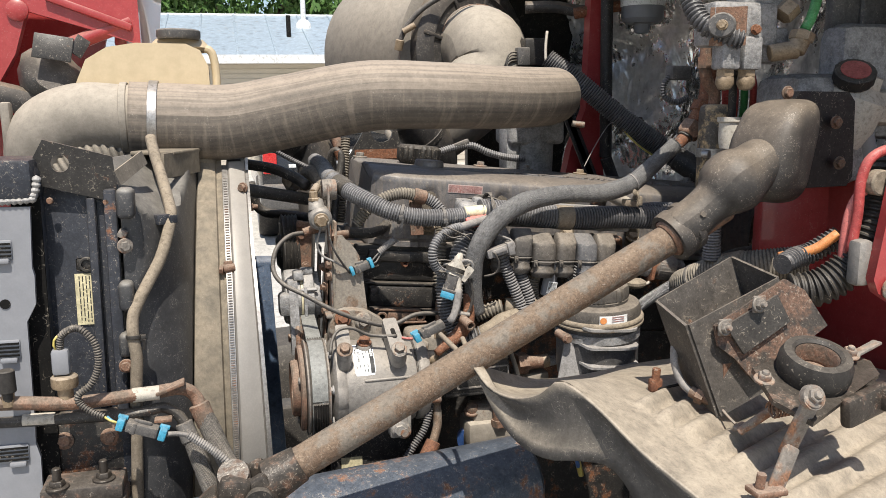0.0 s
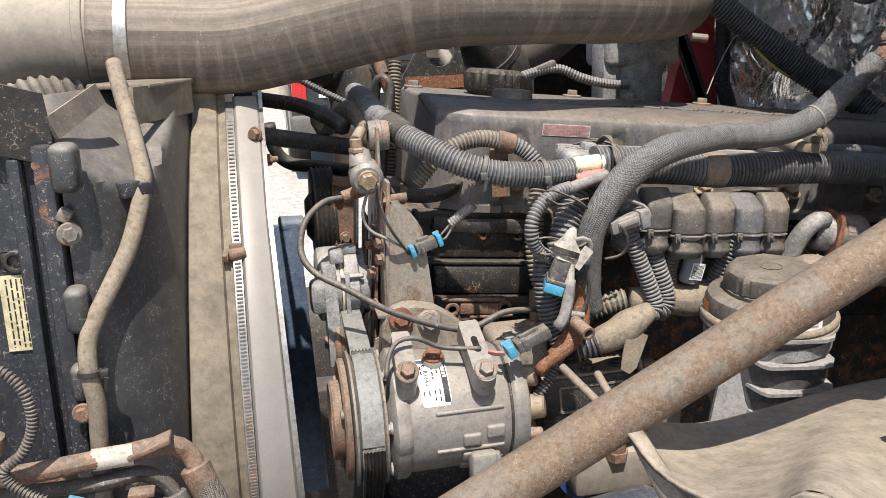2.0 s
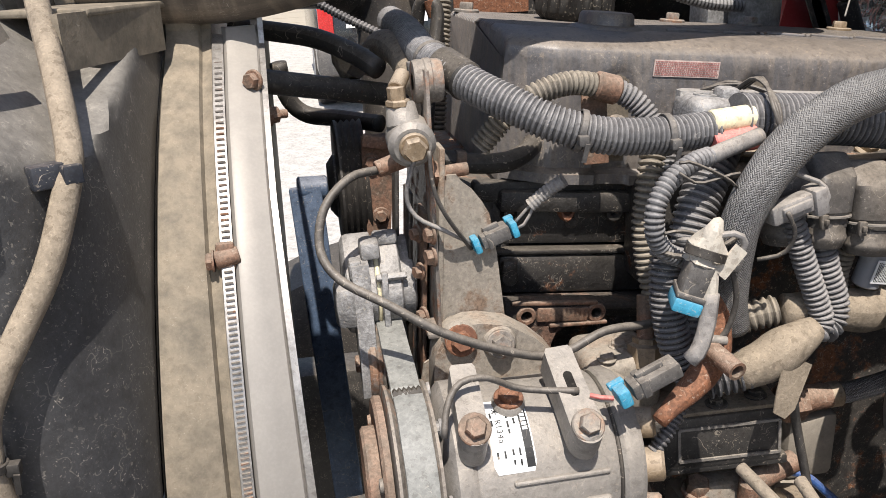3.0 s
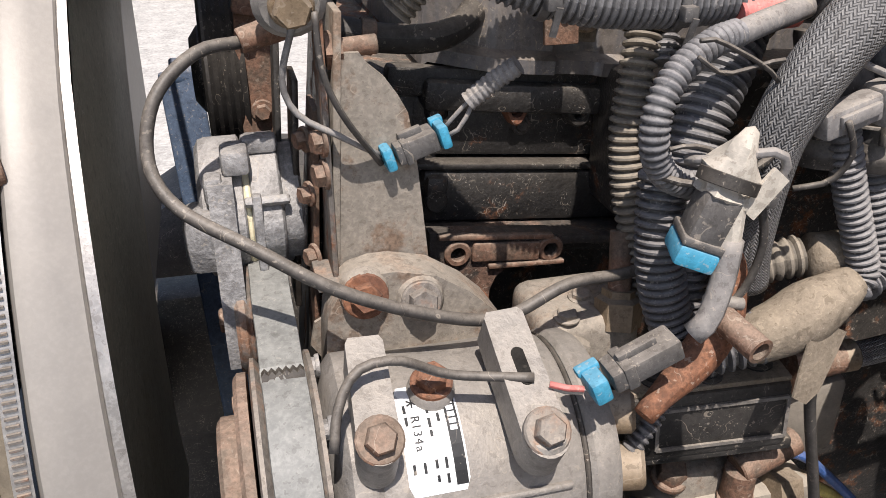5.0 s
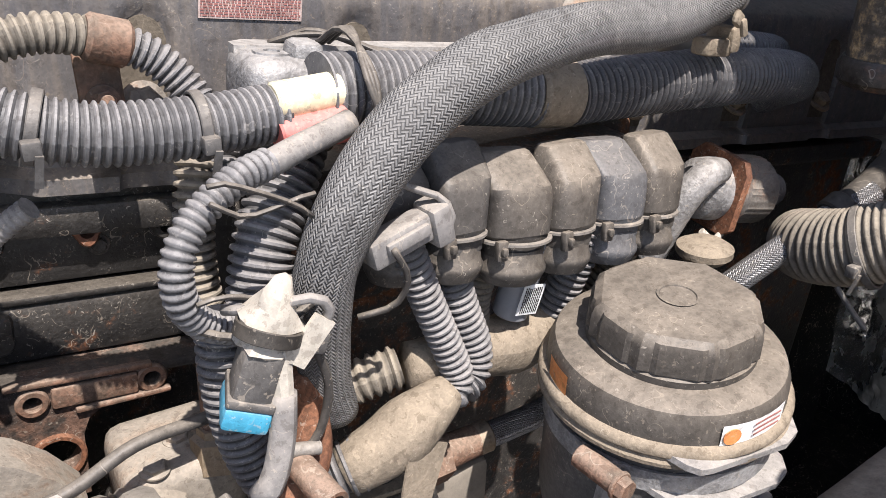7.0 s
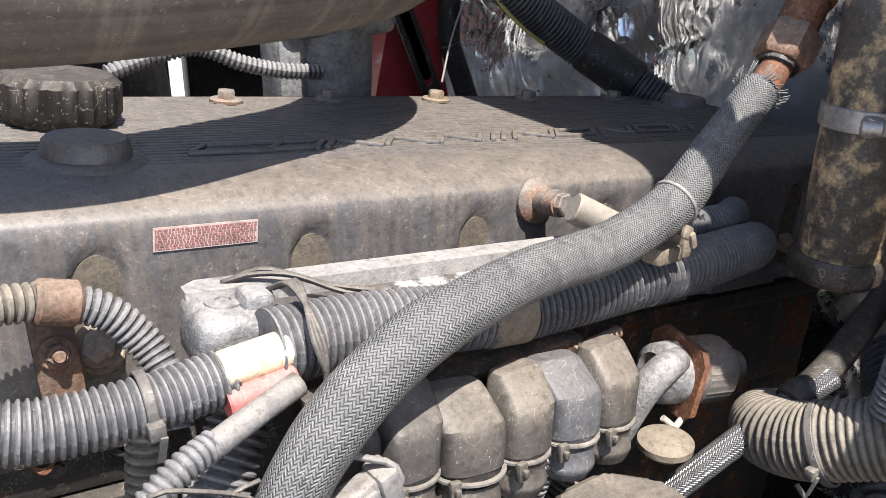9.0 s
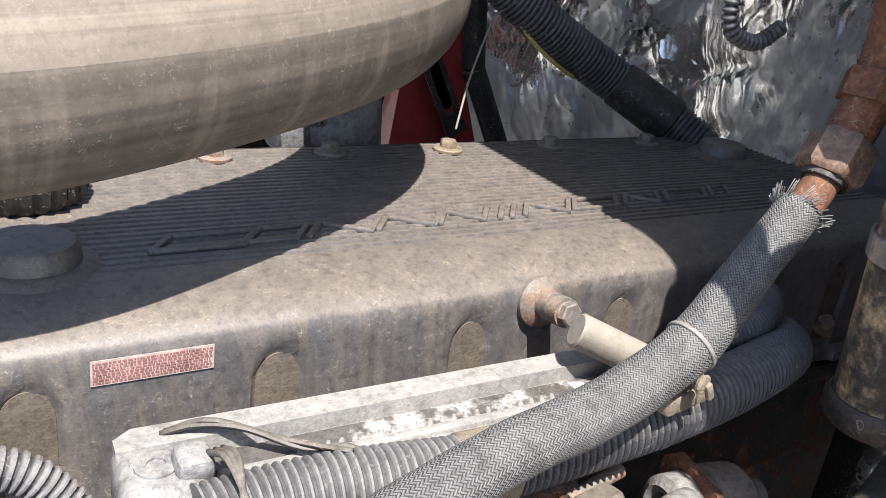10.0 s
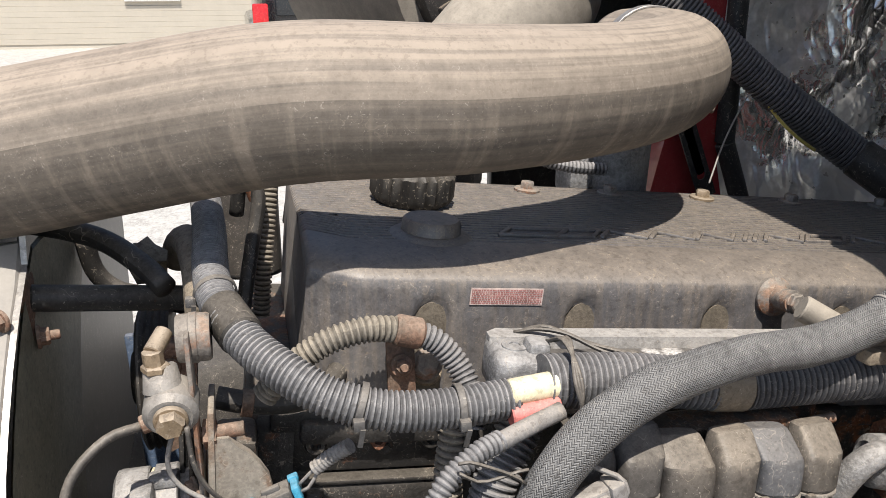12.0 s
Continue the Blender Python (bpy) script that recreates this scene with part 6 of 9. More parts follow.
    for p, q in zip(rows, rows[1:]):
        for k in range(seg):
            bm.faces.new((p[k], p[(k + 1) % seg], q[(k + 1) % seg], q[k]))
    bm.faces.new(rows[-1])
    bm.faces.new(list(reversed(rows[0])))
    bmesh.ops.recalc_face_normals(bm, faces=bm.faces)
    part("bell", bm, M_BOOT, b, "square-shouldered rubber bell", sharp=60)
    return s


intake_pipe()
leaning(radiator, condenser, shroud, overflow_tube, ac_lines, coolant_tank, steering_shaft)


# ---- wiring and hoses on the engine's side ----
def main_loom():
    l = thing("wiring_loom", "thick dusty ribbed wiring conduit along the engine", "wiring loom")
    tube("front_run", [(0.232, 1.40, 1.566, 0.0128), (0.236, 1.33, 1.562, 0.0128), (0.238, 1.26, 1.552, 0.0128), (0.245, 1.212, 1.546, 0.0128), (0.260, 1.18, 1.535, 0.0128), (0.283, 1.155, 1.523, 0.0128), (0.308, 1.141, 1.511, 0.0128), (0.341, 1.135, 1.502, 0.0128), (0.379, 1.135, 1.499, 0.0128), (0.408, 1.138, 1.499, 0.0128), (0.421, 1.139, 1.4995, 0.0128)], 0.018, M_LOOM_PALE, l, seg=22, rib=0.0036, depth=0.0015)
    part("cream_wire", rod((0.415, 1.135, 1.505), (0.447, 1.137, 1.506), 0.0085, 0.0088, 18), M_CREAM, l, "cream cable showing in the gap")
    part("red_wire", rod((0.415, 1.131, 1.491), (0.447, 1.131, 1.493), 0.0085, 0.0088, 18), M_PINK, l, "faded red cable showing in the gap")
    tube("rear_run", [(0.441, 1.146, 1.503, 0.0185), (0.47, 1.147, 1.501, 0.0181), (0.505, 1.145, 1.498, 0.0178), (0.56, 1.140, 1.490, 0.0174)], 0.0178, M_LOOM_PALE, l, seg=24, rib=0.0042, depth=0.0018)
    part("tape_wrap", rod((0.556, 1.140, 1.491), (0.583, 1.139, 1.488), 0.0182, 0.0182, 26), M_TAPE, l)
    tube("middle_run", [(0.583, 1.139, 1.488, 0.0174), (0.633, 1.137, 1.487, 0.0174), (0.68, 1.136, 1.486, 0.0174)], 0.0174, M_LOOM, l, seg=24, rib=0.0042, depth=0.0018)
    # tail and parallel runs use the darker conduit, painting in the cab's shade
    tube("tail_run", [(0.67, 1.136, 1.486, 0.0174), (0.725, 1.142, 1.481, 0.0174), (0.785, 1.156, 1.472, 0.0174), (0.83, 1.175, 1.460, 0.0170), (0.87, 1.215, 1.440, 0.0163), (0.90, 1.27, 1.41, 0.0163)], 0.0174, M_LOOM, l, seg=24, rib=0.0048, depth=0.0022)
    tube("parallel_run", [(0.70, 1.170, 1.490, 0.0118), (0.756, 1.175, 1.488, 0.0126), (0.816, 1.19, 1.478, 0.0126), (0.876, 1.23, 1.46, 0.0126)], 0.0126, M_LOOM, l, seg=18, rib=0.0046, depth=0.002)
    tie("cable_tie", (0.323, 1.1375, 1.5065), (0.95, -0.2, -0.28), 0.0132, l)
    tie("cable_tie", (0.383, 1.1352, 1.4992), (1, 0, 0), 0.0132, l)
    tie("cable_tie", (0.241, 1.235, 1.548), (0.2, -1, -0.3), 0.0132, l)
    part("tape_patch", rod((0.2445, 1.214, 1.5465), (0.257, 1.185, 1.5370), 0.0142, 0.0142, 22), M_PAINT, l)
    part("clip", join(box((0.026, 0.012, 0.010), (0.668, 1.120, 1.509), 0.002, turn=(0, 8, 10)), box((0.008, 0.02, 0.014), (0.681, 1.124, 1.512), 0.002)), M_TAPE, l)
    for k in range(3):
        tube("wrap_wire", [(0.452 + 0.003 * k, 1.170, 1.520), (0.455 + 0.002 * k, 1.148, 1.530), (0.457 - 0.002 * k, 1.122, 1.515), (0.455 + 0.001 * k, 1.116, 1.495), (0.452 + 0.003 * k, 1.126, 1.472 + 0.002 * k)], 0.0014, M_WIRE, l, seg=8)
    return l


def braided_hose():
    h = thing("braided_hose", "grey woven-sleeved hose ending in a rusty fitting", "hose")
    tube("sleeve", [(0.424, 1.100, 1.365, 0.0105), (0.4170, 1.0960, 1.3920, 0.0118), (0.4148, 1.0900, 1.4351, 0.0130), (0.4196, 1.0870, 1.4579, 0.0136), (0.4297, 1.0860, 1.4775, 0.0142), (0.4428, 1.0870, 1.4930, 0.0145), (0.4616, 1.0890, 1.5074, 0.0146), (0.4904, 1.0930, 1.5206, 0.0142), (0.5256, 1.0980, 1.5270, 0.0132), (0.5626, 1.1040, 1.5292, 0.0128), (0.6048, 1.1100, 1.5272, 0.0130), (0.6381, 1.1150, 1.5300, 0.0134), (0.6705, 1.1185, 1.5400, 0.0134), (0.6937, 1.1220, 1.5560, 0.0127), (0.7164, 1.1260, 1.5725, 0.0120), (0.7385, 1.1290, 1.5885, 0.0116), (0.7440, 1.1298, 1.5925, 0.0126)], 0.018, M_BRAID, h, seg=32, step=0.004, sag=0.05)
    rnd = random.Random(5)
    m = along((0.7420, 1.1295, 1.5910), (0.7530, 1.1315, 1.5985))
    fr = bmesh.new()
    for k in range(60):
        a = rnd.uniform(0, 6.28)
        p = m @ Vector((0.0122 * math.cos(a), 0.0122 * math.sin(a), 0.0))
        q = m @ Vector((0.0165 * math.cos(a + 0.2), 0.0165 * math.sin(a + 0.2), rnd.uniform(0.002, 0.009)))
        fr = join(fr, rod(p, q, 0.0003, seg=4))
    tagged(part("frayed_end", fr, M_BRAID, h, "frayed strand ends"), kind="stuff")
    part("pipe", rod((0.738, 1.1285, 1.586), (0.7650, 1.1335, 1.6060), 0.0092, 0.0092, 20), M_ORANGE_RUST, h, "rusty pipe end")
    n = part("nut", lathe([(0, 0), (0.0150, 0), (0.0175, 0.003), (0.0175, 0.020), (0.0150, 0.023), (0, 0.023)], 6, along((0.7640, 1.1334, 1.6055), (0.7800, 1.1362, 1.6260), 15)), M_RUST, h, "rust-brown hex nut")
    part("collar", ring((0.7625, 1.1330, 1.6045), (0.62, 0.1, 0.78), 0.0100, 0.0020, 0.0035), M_PAINT, n)
    tube("rear_pipe", [(0.7760, 1.1355, 1.6220), (0.7890, 1.1370, 1.6420), (0.7985, 1.1388, 1.6600), (0.8030, 1.1410, 1.6800), (0.806, 1.143, 1.705), (0.812, 1.146, 1.73)], 0.0125, M_ORANGE_RUST, h, seg=18)
    part("rear_nut", lathe([(0, 0), (0.0165, 0), (0.0165, 0.015), (0, 0.015)], 6, along((0.7880, 1.1370, 1.6400), (0.7975, 1.1388, 1.6590))), M_ORANGE_RUST, h)
    part("strand_tie", ring((0.6700, 1.1185, 1.5398), (0.86, 0.08, 0.40), 0.0134, 0.0010, 0.0022), M_WIRE_GREY, h)
    part("tie_end", join(box((0.012, 0.004, 0.008), (0.6690, 1.1065, 1.5260), 0.002, turn=(0, 25, 20)), box((0.004, 0.003, 0.010), (0.672, 1.1045, 1.5215), 0.001, turn=(0, -20, 0))), M_TAPE, h)
    return h


def conduits():
    a = thing("upright_conduit", "broad upright ribbed conduit with pale worn ribs", "conduit")
    tube("sleeve", [(0.436, 1.155, 1.485, 0.0148), (0.424, 1.145, 1.468, 0.0152), (0.408, 1.134, 1.445, 0.0148), (0.400, 1.128, 1.420, 0.0144), (0.397, 1.122, 1.395, 0.0136)], 0.0144, M_LOOM_PALE, a, seg=24, rib=0.0046, depth=0.0022)
    part("cuff", ring((0.436, 1.155, 1.485), (0.6, 0.45, 0.65), 0.0150, 0.0018, 0.006), M_TAPE, a)
    b = thing("upright_conduit", "narrow ribbed conduit running down the block", "conduit")
    tube("sleeve", [(0.394, 1.178, 1.478), (0.388, 1.170, 1.455), (0.384, 1.166, 1.425), (0.386, 1.160, 1.392), (0.393, 1.152, 1.36), (0.398, 1.14, 1.335)], 0.0100, M_LOOM_TAN, b, seg=18, rib=0.0048, depth=0.0022)
    part("cuff", ring((0.394, 1.178, 1.478), (0.2, 0.3, 0.9), 0.0102, 0.0016, 0.006), M_TAPE, b)
    c = thing("branch_conduit", "grey ribbed branch conduit looping off the loom", "conduit")
    tube("sleeve", [(0.402, 1.110, 1.488), (0.386, 1.103, 1.486), (0.368, 1.096, 1.477), (0.358, 1.091, 1.464), (0.357, 1.090, 1.448), (0.364, 1.094, 1.434), (0.374, 1.098, 1.426), (0.386, 1.100, 1.421)], 0.0068, M_LOOM_PALE, c, seg=16, rib=0.0036, depth=0.0012)
    tube("tail", [(0.445, 1.122, 1.496), (0.43, 1.118, 1.493), (0.416, 1.113, 1.491), (0.400, 1.109, 1.487)], 0.0058, M_WIRE_GREY, c, seg=14)
    d = thing("upright_conduit", "lower ribbed conduit with split open end", "conduit")
    tube("sleeve", [(0.380, 1.116, 1.420, 0.0128), (0.378, 1.112, 1.400, 0.0126), (0.379, 1.108, 1.375, 0.0124), (0.385, 1.103, 1.348, 0.0120), (0.396, 1.096, 1.325, 0.0116)], 0.0124, M_LOOM, d, seg=22, rib=0.0042, depth=0.0018)
    part("rim", ring((0.380, 1.116, 1.4205), (0.1, 0.15, 1), 0.0105, 0.0025, 0.003), M_LOOM_PALE, d)
    tube("inner_sleeve", [(0.402, 1.118, 1.405), (0.398, 1.114, 1.38), (0.397, 1.108, 1.355), (0.402, 1.10, 1.33)], 0.0100, M_LOOM, d, seg=18, rib=0.0048, depth=0.002)
    e = thing("lower_conduit", "thin ribbed conduit running down behind the compressor", "conduit")
    tube("sleeve", [(0.392, 1.094, 1.338), (0.386, 1.090, 1.324), (0.374, 1.084, 1.306), (0.362, 1.079, 1.294), (0.350, 1.078, 1.278), (0.349, 1.080, 1.255), (0.338, 1.070, 1.217), (0.318, 1.064, 1.19), (0.295, 1.060, 1.158)], 0.0054, M_LOOM, e, seg=14, rib=0.0036, depth=0.0014)
    lw = thing("loose_leads", "thin dusty grey wires strung across the branch conduits", "wire")
    for line in ([(0.3699, 1.0860, 1.4921), (0.3763, 1.0860, 1.4923), (0.3890, 1.0860, 1.4866), (0.4028, 1.0860, 1.4791), (0.4102, 1.0860, 1.4725)], [(0.3612, 1.0840, 1.4470), (0.3705, 1.0840, 1.4479), (0.3810, 1.0840, 1.4452), (0.3903, 1.0840, 1.4386), (0.3975, 1.0840, 1.4294)], [(0.3708, 1.0870, 1.4851), (0.3824, 1.0870, 1.4777), (0.3930, 1.0870, 1.4782), (0.4051, 1.0870, 1.4808), (0.4121, 1.0870, 1.4814)]):
        tube("wire", line, 0.0011, M_WIRE, lw, seg=8)
    # taped junction with branches to the sensor plugs
    t = thing("taped_branch", "tan cloth-taped wiring branch with ribbed tails", "wiring loom")
    tube("front_tape", [(0.4260, 1.0965, 1.3310, 0.0125), (0.4337, 1.0945, 1.3345, 0.0142), (0.4482, 1.0930, 1.3400, 0.0160), (0.4597, 1.0915, 1.3485, 0.0156), (0.4741, 1.0915, 1.3567, 0.0128), (0.4829, 1.0925, 1.3614, 0.0090)], 0.0136, M_TAPE, t, seg=24, sag=0.14)
    tube("rear_tape", [(0.4690, 1.1135, 1.3670, 0.0122), (0.4813, 1.1120, 1.3655, 0.0134), (0.5085, 1.1150, 1.3625, 0.0150), (0.5366, 1.1170, 1.3580, 0.0170), (0.5568, 1.1180, 1.3615, 0.0165), (0.5782, 1.1200, 1.3692, 0.0125)], 0.0136, M_TAPE, t, seg=24, sag=0.12)
    tube("upper_sleeve", [(0.4300, 1.1270, 1.3545, 0.0109), (0.4368, 1.1240, 1.3574, 0.0110), (0.4502, 1.1190, 1.3633, 0.0114), (0.4660, 1.1146, 1.3672, 0.0116)], 0.0114, M_LOOM_TAN, t, seg=20, rib=0.0052, depth=0.0020)
    tube("lower_sleeve", [(0.4060, 1.1010, 1.3255, 0.0138), (0.4189, 1.0985, 1.3290, 0.0142), (0.4330, 1.0955, 1.3335, 0.0146)], 0.0142, M_LOOM, t, seg=22, rib=0.0054, depth=0.0028)
    part("loose_flap", join(plate([(-0.013, 0.022), (0.012, 0.020), (0.010, -0.014), (0.004, -0.022), (-0.007, -0.020), (-0.010, -0.006)], 0.0012, facing((0.4560, 1.0765, 1.3255), (1, 0.1, -0.45), (0.35, 0.22, 1)))), M_TAPE, t, "loose hanging tape end")
    tails = [((0.4585, 1.101, 1.448), (0.4612, 1.1000, 1.4407), (0.4717, 1.0990, 1.4120), (0.4825, 1.0970, 1.3846), (0.4880, 1.0940, 1.3660), (0.4830, 1.0910, 1.3570), (0.4730, 1.0920, 1.3600)), ((0.4861, 1.1080, 1.4345), (0.4943, 1.1060, 1.4024), (0.5032, 1.1030, 1.3748), (0.5010, 1.1000, 1.3600), (0.4922, 1.0970, 1.3543)), ((0.5227, 1.1120, 1.4276), (0.5159, 1.1180, 1.4073), (0.5145, 1.1220, 1.3855), (0.5175, 1.1220, 1.3635)), ((0.5811, 1.1050, 1.4257), (0.5713, 1.1100, 1.3970), (0.5626, 1.1150, 1.3683), (0.5496, 1.1170, 1.3525)), ((0.6162, 1.1080, 1.4205), (0.6099, 1.1150, 1.3942), (0.5965, 1.1200, 1.3674), (0.5731, 1.1200, 1.3473))]
    for k, p in enumerate(tails):
        tube("tail", p, (0.0084, 0.0097, 0.0096, 0.0103, 0.0100)[k], M_LOOM_PALE if k in (0, 1, 3) else M_LOOM_TAN, t, seg=20, rib=0.0042, depth=0.0018)
    s = part("labelled_tail", rod((0.5425, 1.1065, 1.4340), (0.5325, 1.1125, 1.3800), 0.0098, 0.0098, 20), M_PANEL, t, "grey scuffed tail with a barcode sticker")
    bar = part("barcode", plate([(-0.0072, -0.009), (0.0072, -0.009), (0.0072, 0.009), (-0.0072, 0.009)], 0.0006, facing((0.5362, 1.1005, 1.3935), (0.96, 0.05, -0.20), (0.18, -0.10, 0.98))), M_LABEL, s, "white barcode sticker")
    lines(facing((0.5362, 1.0996, 1.3935), (0.18, -0.10, 0.98), (-0.96, -0.05, 0.20)), 0.015, 0.012, 9, M_INK, bar, bar=0.45)
    return a


def hood_shell(w, tilt):
    """A moulded plug hood: rounded square below, its upper front sloping back to a narrow crown."""
    bm = bmesh.new()
    seg = 32
    rows = []
    for h, back, half, wide, n in ((-0.027, 0.0, 0.0135, 0.90, 2.6), (-0.018, 0.0, 0.0142, 0.94, 2.8), (-0.0165, 0.0, 0.0150, 1.0, 3.0), (-0.008, 0.0, 0.0150, 1.0, 3.4), (0.003, 0.0002, 0.0150, 1.0, 4.2), (0.007, 0.0010, 0.0143, 0.99, 5.0), (0.013, 0.0040, 0.0115, 0.97, 5.0), (0.019, 0.0074, 0.0082, 0.95, 5.0), (0.0215, 0.0085, 0.0070, 0.91, 4.5), (0.0225, 0.0088, 0.0055, 0.82, 4.0)):
        row = []
        for k in range(seg):
            a = 2 * math.pi * (k + 0.5) / seg
            c, s = math.cos(a), math.sin(a)
            row.append(bm.verts.new((w * 0.5 * wide * math.copysign(abs(c) ** (2 / n), c) + tilt * max(0.0, h) * 0.25, back + half * math.copysign(abs(s) ** (2 / n), s), h)))
        rows.append(row)
    for p, q in zip(rows, rows[1:]):
        for k in range(seg):
            bm.faces.new((p[k], p[(k + 1) % seg], q[(k + 1) % seg], q[k]))
    bm.faces.new(rows[-1])
    bm.faces.new(list(reversed(rows[0])))
    return bm


def sensor_plugs():
    """Six capped plugs in three pairs, standing along the engine's side."""
    data = [(0.4640, 1.116, 1.4615, 0.029, "dusty dark plug cap"), (0.4905, 1.110, 1.4590, 0.031, "dusty dark plug cap"), (0.5245, 1.106, 1.4515, 0.036, "tan-dusted plug cap"), (0.5560, 1.105, 1.4500, 0.030, "grey plug cap with seam"), (0.5905, 1.106, 1.4470, 0.032, "smooth dark grey plug cap"), (0.6190, 1.107, 1.4450, 0.030, "speckled grey plug cap")]
    for k, (x, y, z, w, lab) in enumerate(data):
        c = thing("plug_cap", lab + " on the engine side wiring", "plug cap", "plug caps along the engine")
        m = pose(x, y, z, -8, 4, (-7, 6, -5, 6, -5, 6)[k])
        part("hood", at(hood_shell(w, 1 if k % 2 else -1), m), (M_CAPS_DARK, M_CAPS_DARK, M_CAPS, M_CAPS, M_CAPS_BLUE, M_CAPS)[k], c, sharp=24)
        part("skirt", at(lathe([(w * 0.40, -0.004), (w * 0.47, 0), (w * 0.50, 0.002), (w * 0.50, 0.004), (w * 0.47, 0.006), (w * 0.45, 0.014)], 26, pose(0, 0, -0.038)), m), M_CAPS_BLUE if k == 4 else M_CAPS, c)
        part("band", at(lathe([(w * 0.50, 0), (w * 0.565, 0.0004), (w * 0.565, 0.0016), (w * 0.50, 0.002)], 28, pose(0, 0, -0.0205)), m), M_CAPS_PALE, c, "pale worn moulding ridge")
        part("latch", at(join(box((0.006, 0.004, 0.010), (-w * 0.40, -0.0145, -0.022), 0.001), box((0.003, 0.005, 0.004), (-w * 0.40, -0.0165, -0.022), 0.0008)), m), M_CAPS, c)
    part_row = thing("fuel_rail", "dark casting behind the plug caps", "casting")
    part("casting", box((0.30, 0.05, 0.09), (0.55, 1.225, 1.40), 0.008), M_BLOCK, part_row)
    part("rail", box((0.16, 0.03, 0.03), (0.55, 1.150, 1.445), 0.005), M_BLOCK, part_row)
    b = thing("bridge_connector", "grey latch connector tied to a conduit", "connector")
    part("shell", join(box((0.032, 0.012, 0.013), (0.4470, 1.084, 1.4555), 0.002, turn=(0, -14, 6)), box((0.010, 0.016, 0.019), (0.4660, 1.085, 1.4590), 0.002, turn=(0, -14, 6)), box((0.022, 0.003, 0.006), (0.4490, 1.0775, 1.4570), 0.001, turn=(0, -14, 6))), M_WIRE_GREY, b)
    tube("loop_wire", [(0.4440, 1.092, 1.482), (0.4550, 1.086, 1.476), (0.4680, 1.082, 1.470), (0.4720, 1.080, 1.460), (0.4660, 1.080, 1.451)], 0.0017, M_WIRE_GREY, b, seg=8)
    tube("loop_wire", [(0.440, 1.074, 1.456), (0.448, 1.076, 1.440), (0.445, 1.082, 1.425), (0.430, 1.088, 1.420)], 0.0015, M_WIRE, b, seg=8)
    return b


def control_module():
    """Slim cast housing lying along the cover's foot."""
    e = thing("control_module", "slim chalky cast aluminium housing under the rocker cover", "housing")
    n = 0.272
    m = pose(0.5520, 1.178, 1.4880, 0, 5.2, -2)

    def bar(size, off, bevel=0.0, seg=2, turn=(0, 0, 0)):
        return at(box(size, off, bevel, seg, turn), m)
    part("body", bar((n, 0.042, 0.026), (0, 0, -0.004), 0.005, 3), M_ALU_OX, e)
    part("back_rail", at(plate([(-n / 2, -0.007), (n / 2 - 0.006, -0.007), (n / 2, 0.0), (n / 2 - 0.006, 0.007), (-n / 2 + 0.008, 0.008), (-n / 2, 0.002)], 0.012), m @ pose(0, 0.013, 0.006)), M_RAIL, e, "pale worn rail")
    part("rail_strip", bar((n * 0.86, 0.014, 0.003), (0.014, -0.002, 0.0085), 0.001), M_FLAKED, e, "dark strip with flaked white paint")
    part("edge_strip", bar((n * 0.84, 0.0065, 0.006), (0.016, -0.0125, 0.0085), 0.0015), M_RAIL, e, "white worn edge")
    for k in range(22):
        part("edge_tooth", bar((0.0032, 0.0060, 0.003), (-0.060 + 0.0066 * k, -0.0065, 0.0092), 0.0010, 1, (0, 0, -25)), M_RAIL, e)
    part("end_block", join(bar((0.036, 0.044, 0.030), (-0.120, -0.004, 0.002), 0.008, 3), bar((0.016, 0.018, 0.012), (-0.108, -0.010, 0.018), 0.004)), M_ALU_OX, e)
    for x in (-0.122, 0.126):
        part("end_lug", at(join(lathe([(0, 0), (0.009, 0), (0.009, 0.010), (0.004, 0.010), (0.004, 0.004), (0, 0.004)], 18, pose(x, -0.006, 0.008)), box((0.018, 0.024, 0.018), (x, -0.010, 0.002), 0.005)), m), M_ALU_OX, e)
    part("plug_socket", bar((0.020, 0.016, 0.018), (-0.094, -0.022, 0.000), 0.003), M_RUBBER, e, "black toothed socket")
    for k in range(6):
        part("socket_tooth", bar((0.0016, 0.004, 0.006), (-0.102 + 0.0032 * k, -0.030, 0.008), 0.0003), M_CAPS_PALE, e)
    tube("tie_wire", [(0.438, 1.196, 1.516), (0.452, 1.190, 1.520), (0.470, 1.180, 1.519), (0.492, 1.166, 1.510), (0.510, 1.156, 1.512), (0.516, 1.150, 1.506)], 0.0016, M_WIRE, e, seg=8)
    tube("tie_wire", [(0.440, 1.198, 1.515), (0.458, 1.188, 1.522), (0.482, 1.174, 1.514), (0.500, 1.160, 1.512), (0.508, 1.150, 1.514)], 0.0016, M_WIRE, e, seg=8)
    return e


